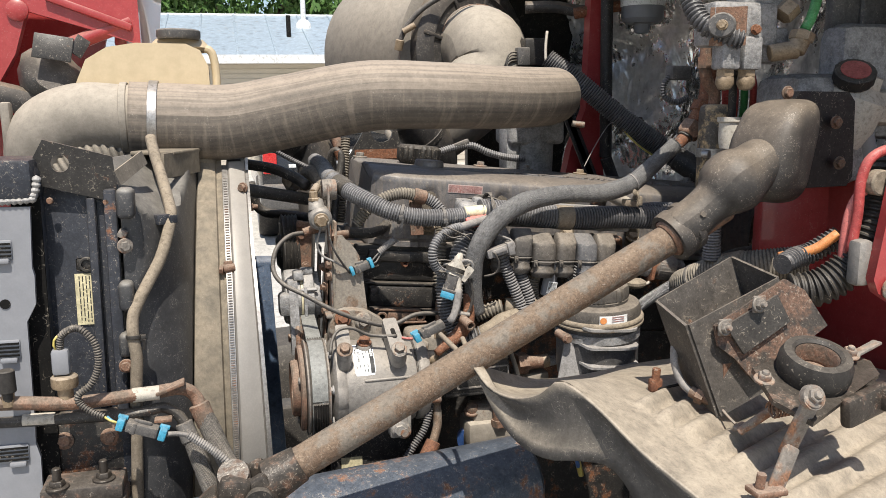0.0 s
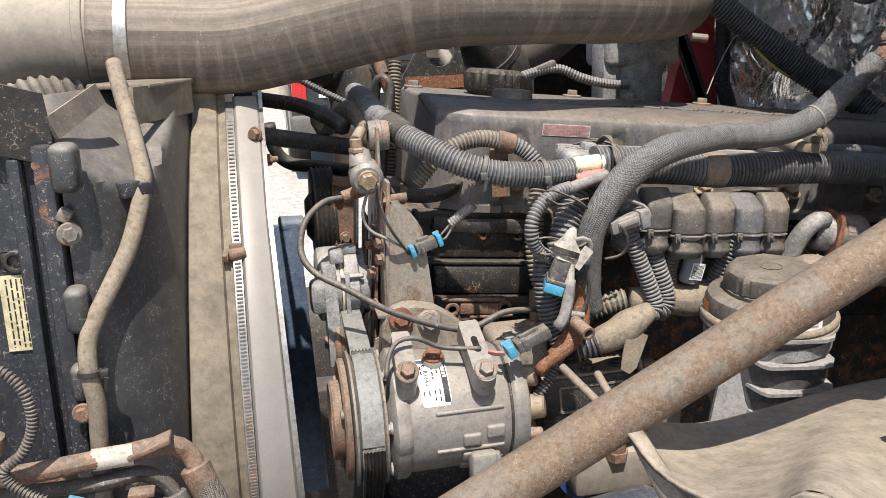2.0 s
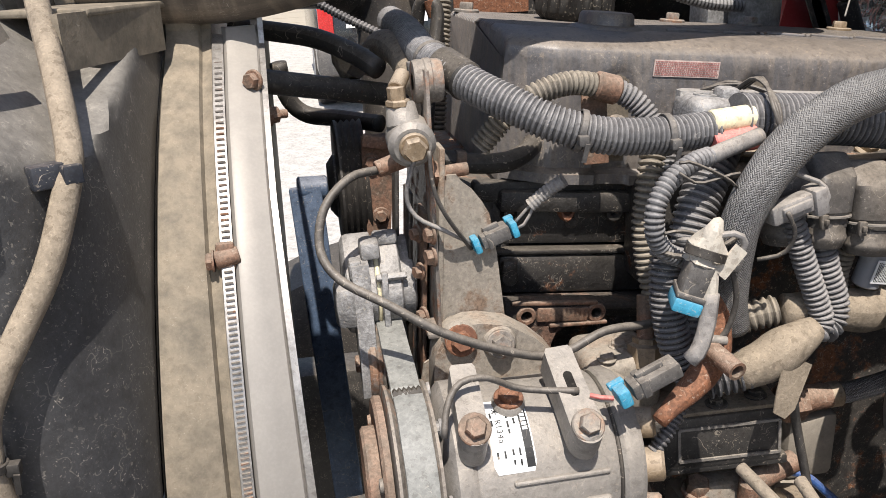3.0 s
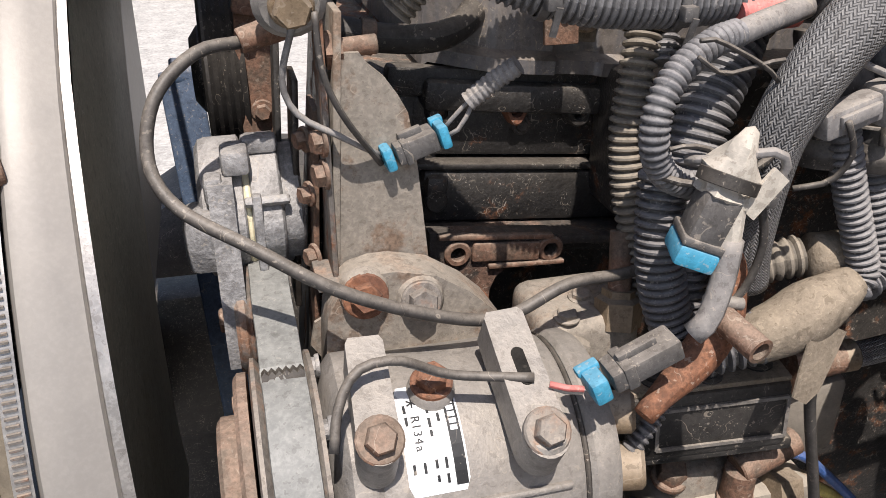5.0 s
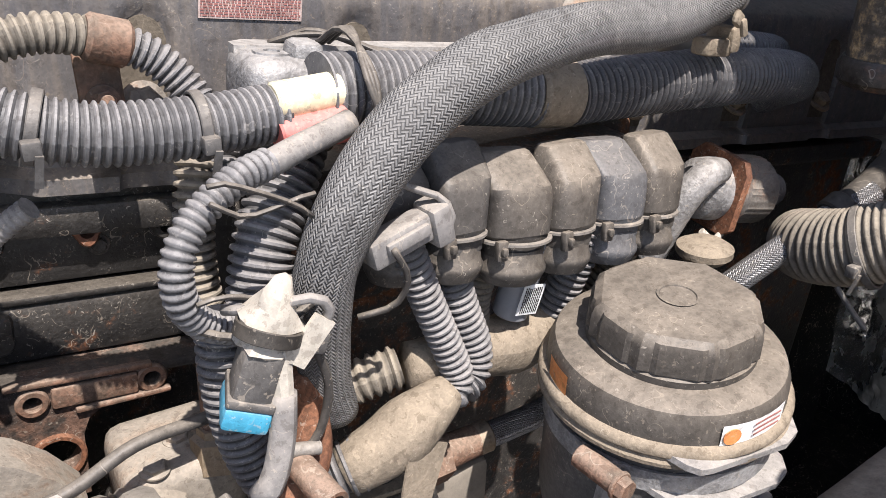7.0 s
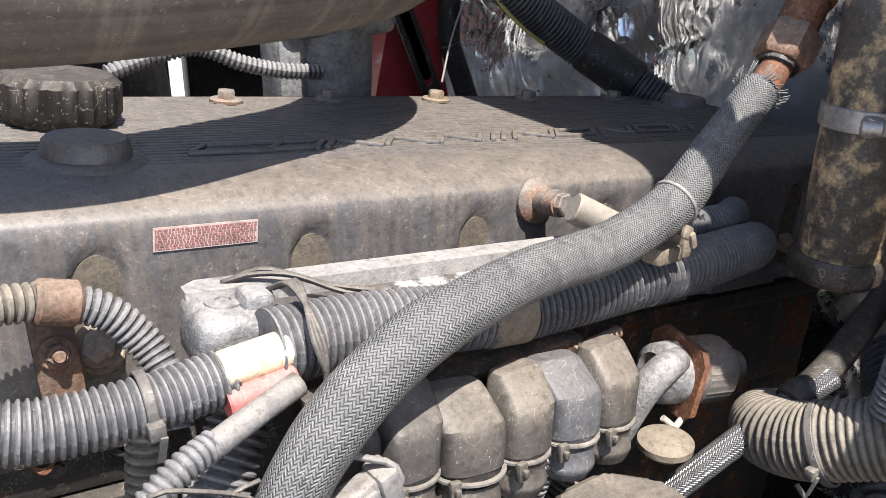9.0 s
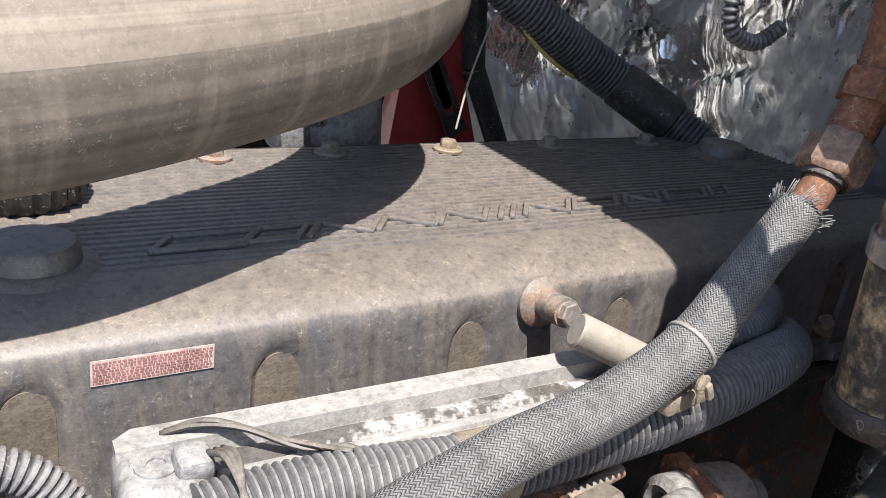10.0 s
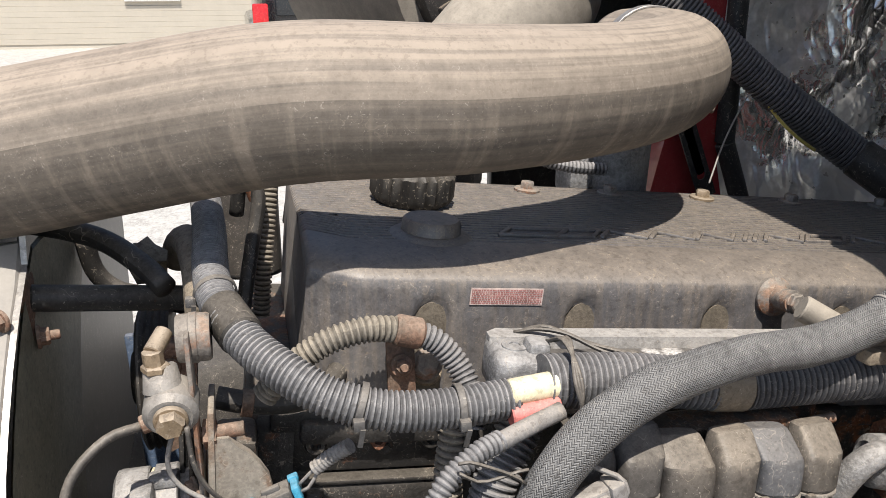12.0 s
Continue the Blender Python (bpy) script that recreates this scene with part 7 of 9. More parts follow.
def coolant_arc():
    c = thing("breather_hose", "ribbed hose arched over a rusty clamp bracket", "hose")
    tube("left_limb", [(0.268, 1.20, 1.487), (0.285, 1.196, 1.507), (0.308, 1.194, 1.523), (0.335, 1.196, 1.529), (0.360, 1.20, 1.525)], 0.0090, M_LOOM_TAN, c, seg=20, rib=0.0040, depth=0.0016)
    tube("right_limb", [(0.368, 1.20, 1.523), (0.385, 1.198, 1.513), (0.398, 1.192, 1.496), (0.404, 1.18, 1.478), (0.402, 1.17, 1.46)], 0.0090, M_LOOM_PALE, c, seg=20, rib=0.0040, depth=0.0018)
    part("clamp", rod((0.355, 1.199, 1.526), (0.374, 1.20, 1.520), 0.0108, 0.0108, 24, 0.002), M_RUST, c, "rusty pipe clamp")
    part("strap", box((0.020, 0.004, 0.055), (0.362, 1.215, 1.49), 0.001, turn=(-8, 0, 0)), M_RUST, c)
    part("bolt", hex_bolt((0.362, 1.212, 1.492), (0, -1, 0.3), 0.0055, 0.008, 1.5, 0.004), M_RUST, c)
    part("nut", hex_bolt((0.382, 1.222, 1.486), (0, -1, 0.3), 0.009, 0.006, 1.3), M_STEEL, c)
    return c


def connectors():
    plug_pair((0.252, 1.170, 1.422), (0.286, 1.171, 1.433), 0.0105, "grey sealed wire connector with blue ends before the bracket")
    w = thing("connector_lead", "grey twin wires from the valve to the connector", "wire")
    tube("wire", [(0.214, 1.158, 1.495), (0.207, 1.166, 1.466), (0.213, 1.166, 1.449), (0.231, 1.160, 1.439), (0.252, 1.169, 1.424)], 0.0016, M_WIRE_GREY, w, seg=10)
    tube("wire", [(0.222, 1.150, 1.499), (0.224, 1.150, 1.472), (0.233, 1.152, 1.450), (0.252, 1.168, 1.420)], 0.0016, M_WIRE, w, seg=10)
    w2 = thing("sensor_lead", "short sleeved sensor lead under the loom", "wire")
    tube("wire", [(0.284, 1.170, 1.434), (0.290, 1.168, 1.442), (0.297, 1.166, 1.450)], 0.0012, M_WIRE_GREY, w2, seg=8)
    tube("wire", [(0.285, 1.168, 1.431), (0.292, 1.166, 1.436), (0.298, 1.165, 1.448)], 0.0012, M_WIRE_GREY, w2, seg=8)
    tube("sleeve", [(0.296, 1.166, 1.449), (0.306, 1.163, 1.458), (0.318, 1.157, 1.468)], 0.0052, M_WIRE_GREY, w2, seg=12, rib=0.003, depth=0.0006)
    # compressor lead
    w3 = thing("clutch_lead", "black clutch wire looping over the compressor", "wire")
    tube("wire", [(0.208, 1.06, 1.335), (0.212, 1.07, 1.350), (0.222, 1.078, 1.362), (0.240, 1.080, 1.363), (0.262, 1.080, 1.352), (0.285, 1.076, 1.349), (0.300, 1.070, 1.350)], 0.0023, M_WIRE, w3, seg=12)
    tube("red_core", [(0.306, 1.066, 1.348), (0.314, 1.062, 1.347), (0.320, 1.060, 1.347)], 0.0016, M_PINK, w3, seg=8)
    tube("white_core", [(0.306, 1.068, 1.346), (0.314, 1.064, 1.344), (0.320, 1.061, 1.345)], 0.0016, M_WHITE, w3, seg=8)
    plug_pair((0.320, 1.060, 1.347), (0.372, 1.062, 1.368), 0.0105, "grey sealed clutch connector with one blue end", M_GREYPL, ends=(0.10,))
    # taped white plug hanging on the braided hose
    p = thing("taped_plug", "grey plug wrapped in white tape with blue lock", "connector")
    m = along((0.373, 1.076, 1.400), (0.388, 1.071, 1.448))
    part("body", at(join(box((0.021, 0.017, 0.030), (0, 0, 0.019), 0.004), box((0.023, 0.019, 0.004), (0, 0, 0.009), 0.001)), m), M_GREYPL, p)
    part("lock", at(join(box((0.024, 0.019, 0.010), (0, 0, 0.002), 0.002), box((0.006, 0.004, 0.014), (-0.006, -0.010, 0.006), 0.001), box((0.006, 0.004, 0.014), (0.006, -0.010, 0.006), 0.001)), m), M_BLUE, p, "blue plastic lock")
    part("tape", at(lathe([(0.0112, 0.029), (0.0122, 0.032), (0.0105, 0.036), (0.0112, 0.041), (0.0080, 0.047), (0.0065, 0.054), (0.0030, 0.060), (0, 0.062)], 14, pose(0.002, 0, 0), lambda a, i: 1 + 0.22 * math.sin(2 * a + 1.7 * i) + 0.10 * math.sin(5 * a + i)), m), M_WHITE, p, "torn white tape")
    part("tape_tail", join(rod((0.386, 1.068, 1.430), (0.386, 1.066, 1.408), 0.0052, 0.0045, 9), box((0.010, 0.002, 0.022), (0.398, 1.066, 1.430), 0.0, turn=(0, 40, 0))), M_WHITE, p)
    part("strap", at(ring((0, 0, 0.037), (0.25, 0, 1), 0.0124, 0.001, 0.006), m), M_RUBBER, p)
    part("clamp_block", box((0.011, 0.010, 0.010), (0.401, 1.070, 1.428), 0.002, turn=(0, 20, 0)), M_GREYPL, p)
    tube("lead", [(0.386, 1.066, 1.410), (0.384, 1.064, 1.392), (0.378, 1.061, 1.374), (0.372, 1.062, 1.366)], 0.0056, M_WIRE_GREY, p, seg=12)
    tube("loop", [(0.372, 1.088, 1.440), (0.384, 1.074, 1.444), (0.398, 1.066, 1.449), (0.407, 1.066, 1.443), (0.405, 1.07, 1.43)], 0.0022, M_WIRE_GREY, p, seg=10)
    tube("loop", [(0.402, 1.072, 1.425), (0.409, 1.074, 1.40), (0.404, 1.076, 1.375), (0.392, 1.078, 1.365)], 0.0020, M_WIRE, p, seg=10)
    tube("loop", [(0.360, 1.094, 1.432), (0.375, 1.080, 1.431), (0.395, 1.075, 1.437), (0.41, 1.08, 1.441)], 0.0018, M_WIRE, p, seg=8)
    # the long black hose that droops across the front
    d = thing("vent_line", "thin black line drooping across the engine front", "hose")
    tube("line", [(0.192, 1.195, 1.478), (0.170, 1.186, 1.476), (0.150, 1.172, 1.460), (0.144, 1.160, 1.434), (0.155, 1.146, 1.416), (0.184, 1.130, 1.401), (0.217, 1.118, 1.382), (0.251, 1.116, 1.366), (0.288, 1.118, 1.353), (0.309, 1.120, 1.353), (0.338, 1.124, 1.363), (0.370, 1.130, 1.361), (0.385, 1.135, 1.36)], 0.0032, M_WIRE, d, seg=14)
    part("end_fitting", rod((0.190, 1.195, 1.478), (0.214, 1.20, 1.484), 0.0062, 0.0068, 14), M_RUST, d, "rusty end fitting")
    return p


def front_valve():
    """Small solenoid valve, its strap, and the hoses crossing to the fan side."""
    v = thing("solenoid_valve", "dusty metal solenoid valve with brass elbow on a flat strap", "valve")
    part("body", join(lathe([(0, 0), (0.0155, 0), (0.0165, 0.003), (0.0165, 0.020), (0.013, 0.024), (0, 0.024)], 24, along((0.213, 1.182, 1.505), (0.2125, 1.150, 1.499))), rod((0.209, 1.172, 1.512), (0.208, 1.176, 1.528), 0.012, 0.010, 20)), M_ALU, v)
    part("nut", hex_bolt((0.213, 1.157, 1.501), (0, -1, -0.15), 0.0085, 0.009, 1.2), M_BRASS, v)
    part("elbow", join(rod((0.206, 1.172, 1.520), (0.205, 1.172, 1.540), 0.0062, 0.0062, 8), rod((0.205, 1.172, 1.538), (0.212, 1.185, 1.546), 0.0058, 0.0055, 12), rod((0.206, 1.172, 1.526), (0.206, 1.172, 1.531), 0.0085, 0.0085, 6)), M_BRASS, v, "brass elbow")
    part("strap", join(box((0.003, 0.024, 0.19), (0.2255, 1.175, 1.455), 0.001), box((0.012, 0.03, 0.004), (0.221, 1.17, 1.36), 0.001)), M_STEEL, v, "flat steel strap")
    part("bushing", join(lathe([(0.006, -0.010), (0.014, -0.010), (0.015, -0.008), (0.015, 0.008), (0.014, 0.010), (0.006, 0.010)], 26, pose(0.2285, 1.185, 1.540, 0, 90, 0)), ring((0.2285, 1.185, 1.540), (1, 0, 0), 0.0125, 0.0032, 0.006)), M_STEEL, v)
    part("stud", join(rod((0.226, 1.180, 1.475), (0.254, 1.179, 1.477), 0.0048, 0.0048, 14), lathe([(0, 0), (0.0095, 0), (0.0095, 0.008), (0, 0.008)], 6, along((0.229, 1.18, 1.475), (0.25, 1.179, 1.476)))), M_RUST, v, "rusty threaded stud")
    for z in (1.435, 1.418):
        part("side_bolt", hex_bolt((0.224, 1.166, z), (-1, -0.2, 0), 0.006, 0.006, 1.3), M_RUST, v)
    r = thing("support_rod", "black painted support rod with flaking rust", "rod")
    part("rod", rod((0.112, 1.292, 1.534), (0.232, 1.335, 1.506), 0.0098, 0.0098, 22), M_PAINT, r)
    part("flange", join(box((0.006, 0.032, 0.055), (0.112, 1.290, 1.525), 0.004), hex_bolt((0.116, 1.282, 1.508), (1, 0.2, 0), 0.0065, 0.008, 1.3, 0.006)), M_RUST, r, "rusty flange")
    h = thing("heater_hose", "black rubber hoses crossing behind the shroud", "hose")
    tube("upper_hose", [(0.09, 1.36, 1.572), (0.128, 1.35, 1.566), (0.161, 1.33, 1.560), (0.190, 1.30, 1.548), (0.205, 1.28, 1.538)], 0.0084, M_RUBBER, h, seg=16)
    h2 = thing("heater_hose", "black rubber hose bending under the support rod", "hose")
    tube("lower_hose", [(0.125, 1.44, 1.53), (0.130, 1.445, 1.497), (0.147, 1.445, 1.478), (0.179, 1.43, 1.474), (0.216, 1.40, 1.471)], 0.0084, M_RUBBER, h2, seg=16)
    h3 = thing("vent_hose", "thin ribbed hose slanting behind the fan", "hose")
    tube("hose", [(0.118, 1.52, 1.610), (0.15, 1.51, 1.592), (0.19, 1.50, 1.568), (0.232, 1.48, 1.546)], 0.0048, M_LOOM, h3, seg=12, rib=0.004, depth=0.001)
    b = thing("bent_hose", "short dusty bent rubber hose above the valve", "hose")
    tube("hose", [(0.207, 1.372, 1.528), (0.212, 1.362, 1.543), (0.220, 1.345, 1.550), (0.228, 1.30, 1.545), (0.232, 1.25, 1.53)], 0.0132, M_TAPE, b, seg=20)
    k = thing("foil_wrap", "crumpled pinkish foil wrap on the hose", "wrap")
    part("wrap", lathe([(0.010, 0), (0.015, 0.004), (0.016, 0.018), (0.011, 0.026)], 9, along((0.183, 1.345, 1.545), (0.20, 1.31, 1.53)), lambda a, i: 1 + 0.18 * math.sin(4 * a + 2 * i)), M_TAPE, k)
    u = thing("steel_pipe", "rust-topped steel pipe bending down by the cover", "pipe")
    tube("pipe", [(0.256, 1.41, 1.552), (0.261, 1.405, 1.578), (0.270, 1.40, 1.582), (0.275, 1.395, 1.568), (0.268, 1.385, 1.535), (0.258, 1.37, 1.49), (0.252, 1.36, 1.45)], 0.0064, M_PAINT, u, seg=14)
    part("rusty_bend", ring((0.272, 1.40, 1.575), (0.3, 0, -1), 0.0065, 0.0008, 0.016), M_ORANGE_RUST, u)
    u2 = thing("ribbed_drop", "ribbed conduit dropping beside the cover end", "conduit")
    tube("sleeve", [(0.288, 1.43, 1.60), (0.284, 1.42, 1.565), (0.276, 1.405, 1.51), (0.270, 1.40, 1.46)], 0.0084, M_LOOM_TAN, u2, seg=14, rib=0.0045, depth=0.0018)
    x = thing("cross_hose", "black hose running behind the loom to the head", "hose")
    tube("hose", [(0.236, 1.225, 1.476), (0.262, 1.222, 1.470), (0.295, 1.224, 1.468), (0.318, 1.240, 1.474), (0.325, 1.26, 1.48)], 0.0080, M_RUBBER, x, seg=18)
    part("hose_clamp", ring((0.256, 1.222, 1.471), (1, 0, -0.2), 0.0082, 0.0014, 0.008), M_RUST, x)
    return v


def pump_group():
    """The black rectangular casting behind the compressor with its fittings."""
    g = thing("valve_block", "black cast block with dusty top and hex fittings", "casting")
    m = pose(0.4300, 1.1370, 1.2640, 0, -4, -9)
    part("block", at(join(box((0.098, 0.050, 0.046), (0, 0, 0), 0.004), box((0.104, 0.046, 0.008), (0.002, 0.0, -0.024), 0.002)), m), M_PAINT, g)
    part("top_plate", at(box((0.096, 0.048, 0.0035), (0, 0.001, 0.0245), 0.001), m), M_TAPE, g, "dust-caked top plate")
    part("frame", at(join(box((0.076, 0.0016, 0.0022), (0.008, -0.0258, 0.014)), box((0.076, 0.0016, 0.0022), (0.008, -0.0258, -0.014)), box((0.0022, 0.0016, 0.028), (-0.030, -0.0258, 0)), box((0.0022, 0.0016, 0.028), (0.046, -0.0258, 0))), m), M_CAPS_PALE, g, "worn pale frame line")
    for x, y in ((-0.028, -0.012), (0.002, -0.014), (0.034, -0.008), (-0.010, 0.012)):
        part("screw", at(hex_bolt((x, y, 0.0262), (0, 0, 1), 0.0058, 0.005, 1.45), m), M_PAINT, g)
    f = thing("oil_cooler", "dusty cast oil cooler head with brass fitting behind the compressor", "casting")
    k = pose(0.012, 0.035, -0.014)
    part("casting", at(join(box((0.060, 0.06, 0.05), (0.350, 1.132, 1.318), 0.010, 3), box((0.04, 0.03, 0.07), (0.35, 1.14, 1.30), 0.006), box((0.026, 0.03, 0.05), (0.330, 1.110, 1.312), 0.008, turn=(0, 20, 0))), k), M_BRKT, f)
    part("fitting", at(lathe([(0, 0), (0.0135, 0), (0.0135, 0.016), (0.010, 0.018), (0.010, 0.022), (0, 0.022)], 6, along((0.367, 1.110, 1.333), (0.369, 1.115, 1.36))), k), M_BRASS, f, "brass hex fitting")
    part("fitting_pipe", at(rod((0.368, 1.113, 1.353), (0.371, 1.123, 1.386), 0.0066, 0.0066, 14), k), M_RUST, f)
    for x, y in ((0.352, 1.128), (0.336, 1.110)):
        part("bolt", at(hex_bolt((x, y, 1.343), (0, -0.1, 1), 0.0058, 0.004, 1.3), k), M_BRKT, f)
    r = thing("rusty_pipe", "bright rusted bent pipe with open side nub", "pipe")
    tube("pipe", [(0.409, 1.096, 1.395, 0.0075), (0.408, 1.092, 1.3745, 0.0080), (0.4047, 1.086, 1.3586, 0.0095), (0.3938, 1.080, 1.3461, 0.0105), (0.380, 1.074, 1.3367, 0.0090), (0.3645, 1.068, 1.3289, 0.0065), (0.354, 1.064, 1.322, 0.0055)], 0.009, M_ORANGE_RUST, r, seg=18)
    part("nub", pipe_bm((0.3985, 1.048, 1.3610), (0.3940, 1.074, 1.3645), 0.0066, 0.0045), M_RUST, r)
    part("sleeve", rod((0.385, 1.076, 1.374), (0.404, 1.074, 1.370), 0.0032, 0.0032, 12), M_ALU, r)
    h = thing("fuel_hose", "steel-braided fuel hose with rusty hex end", "hose")
    part("end_nut", join(lathe([(0, 0), (0.0165, 0), (0.0165, 0.016), (0, 0.016)], 6, along((0.498, 1.145, 1.268), (0.52, 1.146, 1.268))), rod((0.512, 1.146, 1.268), (0.545, 1.148, 1.267), 0.0115, 0.010, 18)), M_RUST, h)
    tube("braid", [(0.540, 1.148, 1.267), (0.565, 1.145, 1.270), (0.60, 1.130, 1.290), (0.65, 1.106, 1.335), (0.687, 1.091, 1.367), (0.72, 1.082, 1.389), (0.753, 1.074, 1.408), (0.78, 1.07, 1.418)], 0.0085, M_STEELBRAID, h, seg=16)
    part("joint", rod((0.749, 1.075, 1.405), (0.761, 1.073, 1.411), 0.0118, 0.0125, 18), M_RUBBER, h)
    tube("rubber_run", [(0.757, 1.074, 1.409, 0.0098), (0.785, 1.075, 1.419, 0.0098), (0.83, 1.085, 1.428, 0.0098), (0.91, 1.11, 1.428, 0.0098)], 0.0105, M_RUBBER, h, seg=16)
    part("crimp", rod((0.540, 1.148, 1.267), (0.551, 1.147, 1.268), 0.0105, 0.0105, 18), M_BRASS, h)
    d = thing("drop_wire", "thin black wire hanging from the tape", "wire")
    tube("wire", [(0.460, 1.085, 1.335), (0.470, 1.09, 1.305), (0.482, 1.10, 1.275), (0.497, 1.10, 1.22), (0.512, 1.10, 1.165)], 0.0034, M_WIRE, d, seg=10)
    # rusty fittings low down
    m = thing("fitting_manifold", "rusty tan manifold with elbows and coloured tubes", "manifold")
    part("body", box((0.11, 0.06, 0.05), (0.47, 1.150, 1.164), 0.008), M_ELBOW, m)
    part("riser", box((0.05, 0.04, 0.05), (0.45, 1.15, 1.185), 0.006), M_BRKT, m)
    part("side_block", box((0.045, 0.05, 0.06), (0.53, 1.17, 1.22), 0.006), M_ELBOW, m)
    part("elbow", join(rod((0.463, 1.122, 1.185), (0.463, 1.122, 1.215), 0.010, 0.010, 16), rod((0.460, 1.122, 1.214), (0.502, 1.126, 1.226), 0.010, 0.009, 16), lathe([(0, 0), (0.013, 0), (0.013, 0.010), (0, 0.010)], 6, along((0.463, 1.122, 1.182), (0.463, 1.122, 1.22)))), M_RUST, m, "rusty elbow")
    part("fitting", join(lathe([(0, 0), (0.012, 0), (0.012, 0.020), (0, 0.020)], 6, along((0.490, 1.125, 1.188), (0.52, 1.13, 1.182))), rod((0.505, 1.13, 1.184), (0.525, 1.135, 1.178), 0.008)), M_BRASS, m)
    part("plug", hex_bolt((0.425, 1.14, 1.20), (0, -0.3, 1), 0.010, 0.012, 1.2), M_RUST, m)
    for x, z in ((0.455, 1.138), (0.485, 1.136)):
        part("bolt", hex_bolt((x, 1.134, z), (0, -1, 0.1), 0.008, 0.007, 1.3), M_RUST, m)
    tube("blue_tube", [(0.488, 1.126, 1.214), (0.5014, 1.13, 1.2125), (0.518, 1.13, 1.204), (0.531, 1.13, 1.192), (0.5656, 1.13, 1.156), (0.588, 1.13, 1.127), (0.60, 1.14, 1.09)], 0.0034, M_BLUETUBE, m, "blue air tube", seg=12)
    tube("yellow_tube", [(0.523, 1.134, 1.179), (0.540, 1.14, 1.166), (0.566, 1.14, 1.145), (0.594, 1.14, 1.11), (0.61, 1.15, 1.07)], 0.0046, M_YELLOW, m, "yellow air tube", seg=12)
    part("blue_cap", lathe([(0, 0), (0.022, 0), (0.0235, 0.003), (0.0235, 0.018), (0.020, 0.021), (0, 0.021)], 40, along((0.436, 1.155, 1.150), (0.400, 1.135, 1.148)), lambda a, i: 1 + 0.03 * math.sin(20 * a)), M_BLUETUBE, m, "blue ribbed cap")
    # hose below the compressor
    lh = thing("discharge_hose", "hose with rusty crimped end below the compressor", "hose")
    tube("pipe", [(0.350, 1.082, 1.262), (0.356, 1.080, 1.24), (0.356, 1.075, 1.215), (0.346, 1.065, 1.190)], 0.0062, M_SHAFT, lh, seg=12)
    part("crimp", rod((0.348, 1.066, 1.194), (0.330, 1.055, 1.165), 0.0105, 0.0115, 18), M_ORANGE_RUST, lh)
    part("lower_bracket", join(box((0.026, 0.02, 0.040), (0.296, 1.056, 1.232), 0.005), hex_bolt((0.296, 1.045, 1.226), (0, -1, 0), 0.0085, 0.006, 1.3)), M_ALU, lh)
    sp = thing("lower_bracket", "dark steel plate with faded sticker below the compressor", "bracket")
    part("plate", box((0.12, 0.02, 0.12), (0.27, 1.12, 1.165), 0.004), M_PAINT, sp)
    part("sticker", box((0.03, 0.001, 0.03), (0.238, 1.109, 1.150)), M_YLABEL, sp, "faded sticker")
    return g


